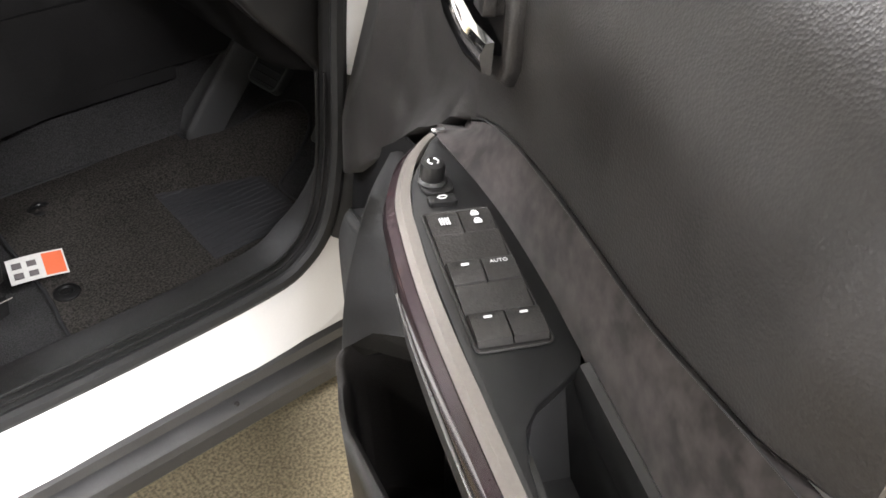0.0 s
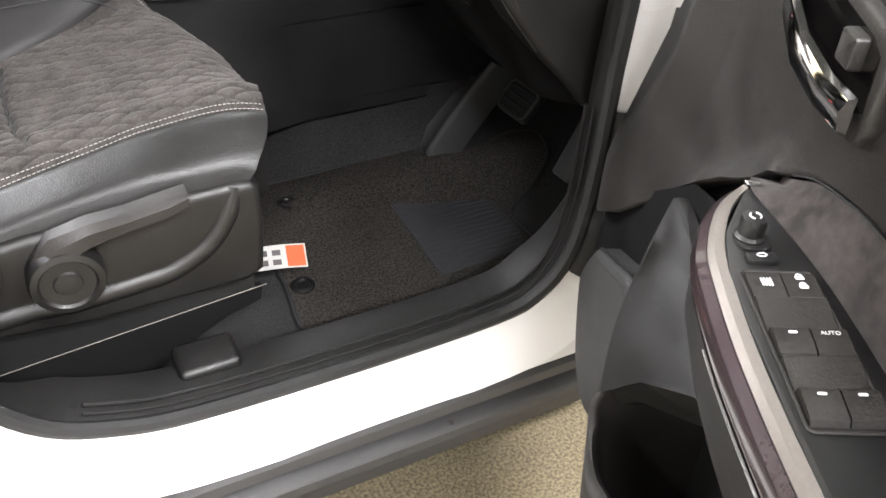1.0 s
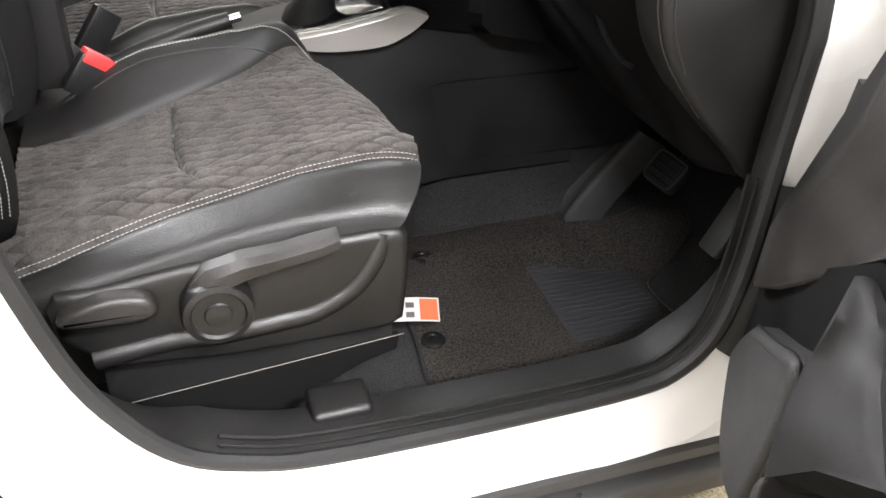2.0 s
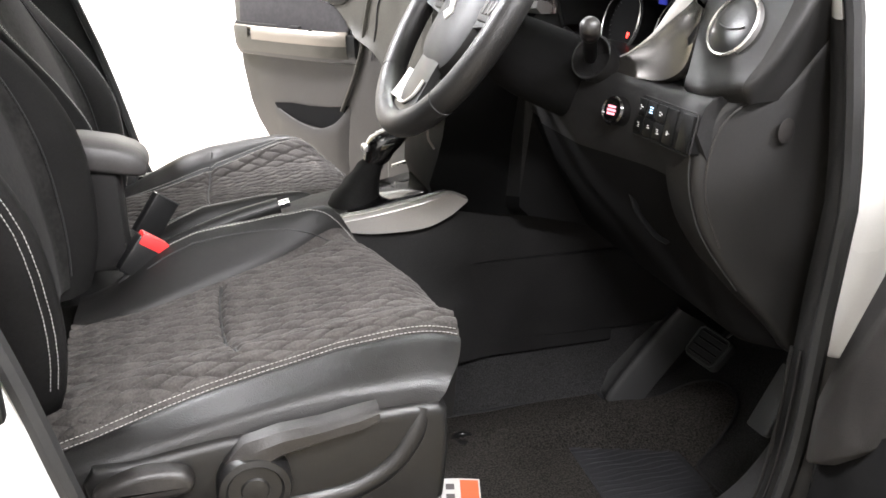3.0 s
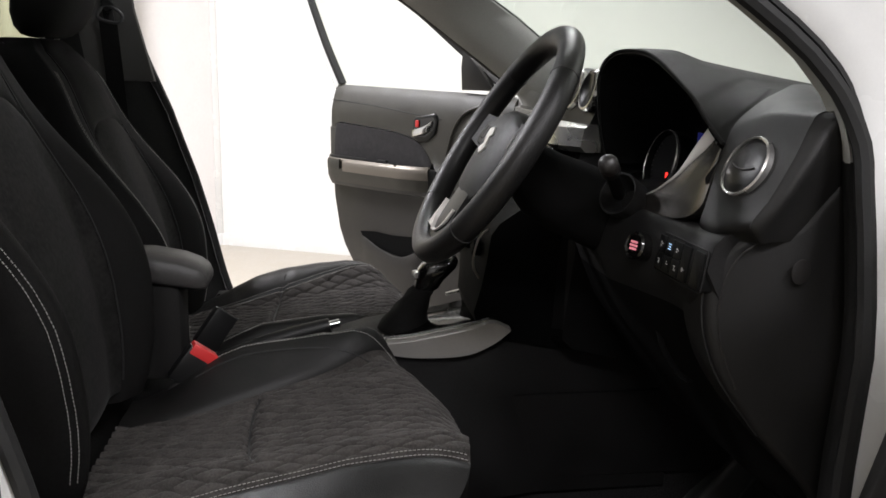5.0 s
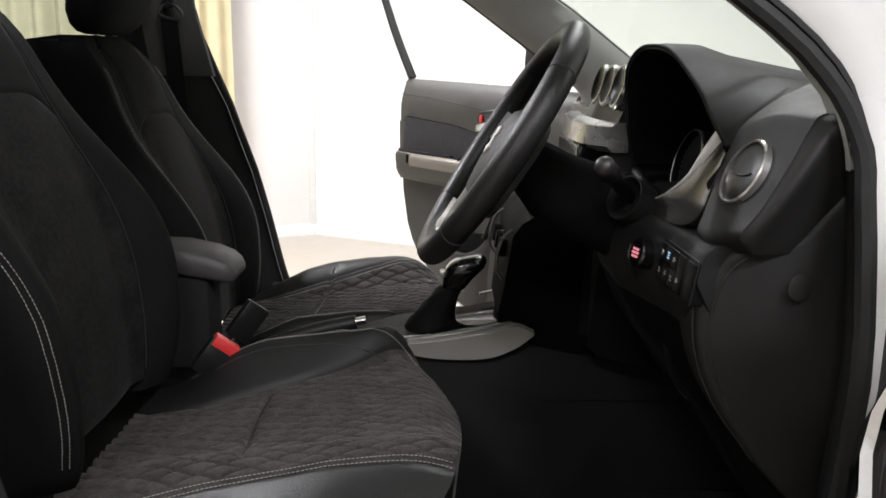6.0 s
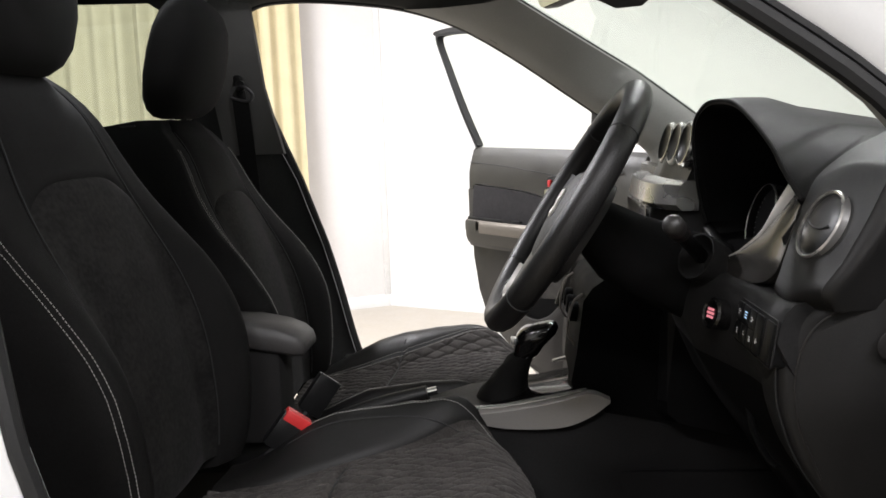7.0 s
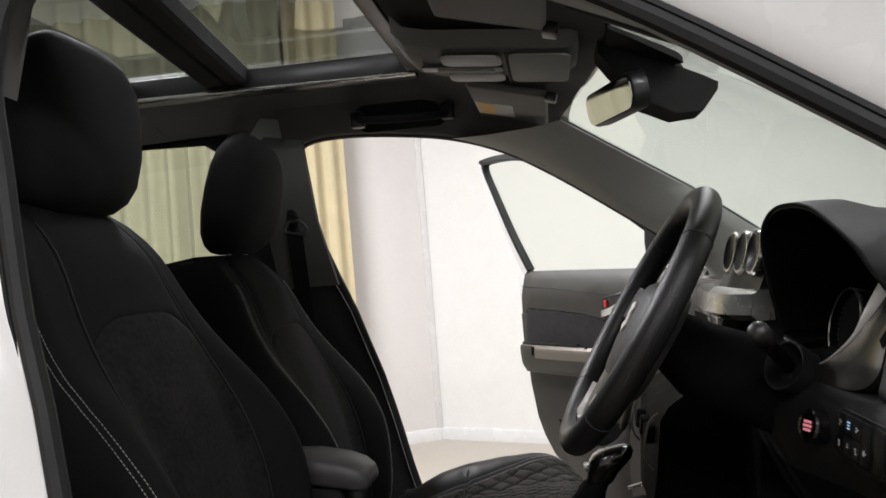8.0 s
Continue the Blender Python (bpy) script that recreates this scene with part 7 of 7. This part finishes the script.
ohc = thing("overhead_console", "grey overhead console with map lights", "overhead console", (-0.30, YC, 1.66))
part("housing", loft([[(x, YC + w * hw, z + h) for w, h in ((-1, 0.03), (-0.92, 0.0), (-0.6, -0.008), (0.6, -0.008), (0.92, 0.0), (1, 0.03))] for x, z, hw in ((-0.47, 1.680, 0.11), (-0.445, 1.652, 0.125), (-0.40, 1.640, 0.13), (-0.30, 1.630, 0.13), (-0.19, 1.618, 0.125), (-0.155, 1.618, 0.115), (-0.135, 1.628, 0.10))]), OVERHEAD, ohc)
under = lambda a, b, c: (a, YC + b, 1.620 - c - (a + 0.30) * 0.10)
for b0, b1 in ((-0.105, -0.035), (0.035, 0.105)):
    part("map_light", prism(round_rect(-0.385, -0.275, b0, b1, 0.018), under, 0.006, 0.003), PAPER, ohc, "pale map light lens")
part("light_switch_slot", prism(round_rect(-0.43, -0.275, -0.020, 0.020, 0.008), under, 0.004, 0.001), PLASTIC_FINE, ohc, "dark switch slot")
part("light_switch", prism(round_rect(-0.40, -0.29, -0.010, 0.010, 0.004), lambda a, b, c: under(a, b, 0.004 + c), 0.004, 0.001), PILLAR_TRIM, ohc)
part("glasses_tray", prism(round_rect(-0.262, -0.150, -0.115, 0.115, 0.02), under, 0.005, 0.003), PILLAR_TRIM, ohc, "grey folding tray lid")
part("tray_gap", tube([under(-0.266, b, 0.001) for b in (-0.12, -0.05, 0.05, 0.12)], 0.0022, n=6), RUBBER, ohc)
for lf in (False, True):
    vis = thing("sun_visor", "grey folded sun visor" + (" with a printed label" if lf else ""), "sun visor", (-0.27, side_y(0.45, lf), 1.62), group="sun visors")
    vy = side_y(0.45 if lf else 0.39, lf)
    vm = Matrix.Translation((-0.28, vy, 1.622 if lf else 1.634)) @ Euler((0, radians(14), 0)).to_matrix().to_4x4()
    part("visor_panel", box(-0.09, 0.09, -0.20, 0.20, -0.009, 0.009, 0.008, 3, m=vm), OVERHEAD, vis)
    if lf:
        part("visor_label", box(-0.083, 0.007, -0.03, 0.13, -0.0105, -0.0088, m=vm), PAPER, vis, "pale printed airbag label")
        part("label_heading", box(-0.078, -0.038, -0.025, 0.125, -0.0111, -0.0104, m=vm), AMBER, vis, "amber heading of the label")
    part("visor_clip", box(0.085, 0.110, -0.215 if lf else 0.175, -0.175 if lf else 0.215, -0.016, 0.004, 0.004, m=vm), PLASTIC_FINE, vis, "dark visor clip")
grip = thing("grab_handle", "dark grey folding grab handle on the roof edge", "grab handle", (-0.57, 1.44, 1.655))
part("handle_bar", tube(smooth_path([(-0.69, 1.455, 1.655), (-0.665, 1.435, 1.645), (-0.57, 1.432, 1.64), (-0.475, 1.435, 1.638), (-0.45, 1.455, 1.645)], 4), 0.011, n=10), MATT, grip)
part("recess", prism(round_rect(-0.70, -0.455, 1.622, 1.690, 0.03), lambda a, b, c: (a, 1.487 - c - (b - 1.655) * 0.5, b), 0.004, 0.001), MATT, grip, "dark handle recess")
for x in (-0.69, -0.45):
    part("mount", box(x - 0.018, x + 0.018, 1.445, 1.48, 1.63, 1.672, 0.006), PLASTIC_FINE, grip)

# sunroof: frame, cross bar, glass
sun = thing("sunroof", "tinted panoramic sunroof with a black frame", "sunroof", (-0.87, YC, 1.75))
part("roof_glass", box(SUN_X0, SUN_X1, SUN_Y0 - 0.02, SUN_Y1 + 0.02, 1.775, 1.781), SUN_GLASS, sun, "tinted glass panel").visible_shadow = False
for nm, a in (("front_rail", (SUN_X1 - 0.02, SUN_X1 + 0.015, SUN_Y0, SUN_Y1, 1.72, 1.775)), ("rear_rail", (SUN_X0 - 0.02, SUN_X0 + 0.02, SUN_Y0, SUN_Y1, 1.72, 1.775)), ("side_rail", (SUN_X0, SUN_X1, SUN_Y0 - 0.02, SUN_Y0 + 0.025, 1.712, 1.772)), ("side_rail", (SUN_X0, SUN_X1, SUN_Y1 - 0.03, SUN_Y1 + 0.02, 1.712, 1.772))):
    part(nm, box(*a, 0.006), PLASTIC_FINE, sun, "black sunroof rail")
part("cross_bar", loft([[(x + d, y, z) for d, z in ((-0.062, 1.738), (-0.052, 1.730), (-0.006, 1.732), (0.0, 1.738), (0.006, 1.732), (0.042, 1.730), (0.050, 1.738), (0.050, 1.774), (-0.062, 1.774))] for x, y in ((-0.860, SUN_Y0), (-0.917, YC), (-0.970, SUN_Y1))]), MATT, sun, "black cross bar")
part("side_strip", tube([(SUN_X0, SUN_Y1 - 0.03, 1.722), (SUN_X1, SUN_Y1 - 0.03, 1.716)], 0.005, n=8), SILVER, sun, "bright metal guide strip")

# ---- rear of the cabin: far side rear door and window, belt anchor ----
rear = thing("rear_door", "closed rear passenger door with a dark trim and window", "car door", (-1.3, 1.66, 0.4))
part("lower_panel", box(-2.15, -0.93, 1.585, 1.70, 0.42, 1.262, 0.02), PLASTIC, rear)
part("window_frame", loft([[(x - 0.03, y, z - 0.03), (x + 0.03, y, z - 0.03), (x + 0.03, y + 0.04, z + 0.05), (x - 0.03, y + 0.04, z + 0.05)] for x, y, z in ((-0.985, 1.575, 1.23), (-1.0, 1.57, 1.36), (-1.05, 1.555, 1.58), (-1.07, 1.55, 1.635), (-1.12, 1.545, 1.668), (-1.4, 1.545, 1.675), (-2.15, 1.545, 1.66))]), PLASTIC, rear, "dark window surround")
part("window_pane", prism([(-2.15, 1.24), (-0.97, 1.24), (-1.03, 1.67), (-2.15, 1.67)], lambda a, b, c: (a, 1.60 + c - (b - 1.24) * 0.05, b), 0.004), SIDE_GLASS, rear, "rear side window").visible_shadow = False
part("pillar_lining", prism([(-0.80, 1.22), (-1.01, 1.22), (-1.07, 1.66), (-0.86, 1.62), (-0.84, 1.40)], lambda a, b, c: (a, 1.572 - c - max(b - 1.22, 0) * 0.12, b), 0.02, 0.005), HEADLINER, rear, "charcoal centre pillar lining")
anchor = thing("belt_anchor", "black seat belt height anchor on the pillar", "belt anchor", (-0.90, 1.50, 1.38))
part("height_slide", prism(round_rect(-0.013, 0.013, -0.085, 0.050, 0.010), lambda a, b, c: (-0.898 + a - 0.12 * b, 1.513 - c - 0.1 * b, 1.385 + b), 0.006, 0.002), PLASTIC_FINE, anchor, "black height adjuster slide")
part("bolt_cap", lathe([(0.015, 0), (0.015, 0.016), (0.011, 0.020), (0.0, 0.020)], disc_at((-0.896, 1.508, 1.405), (0, -1, 0)), 20), PLASTIC_FINE, anchor)
part("loop", tube(smooth_path([(-0.896, 1.492, 1.405), (-0.872, 1.486, 1.396), (-0.858, 1.484, 1.380), (-0.866, 1.484, 1.366), (-0.890, 1.486, 1.366), (-0.918, 1.488, 1.376), (-0.914, 1.490, 1.394)], 4, closed=True), 0.0045, n=8, closed=True), CLADDING, anchor, "grey belt guide loop")
part("webbing", loft([[(x - 0.022, y, z), (x + 0.022, y, z), (x + 0.022, y + 0.002, z), (x - 0.022, y + 0.002, z)] for x, y, z in ((-0.895, 1.49, 1.37), (-0.885, 1.52, 1.1), (-0.86, 1.55, 0.8), (-0.84, 1.57, 0.55))]), FABRIC, anchor, "black belt webbing")
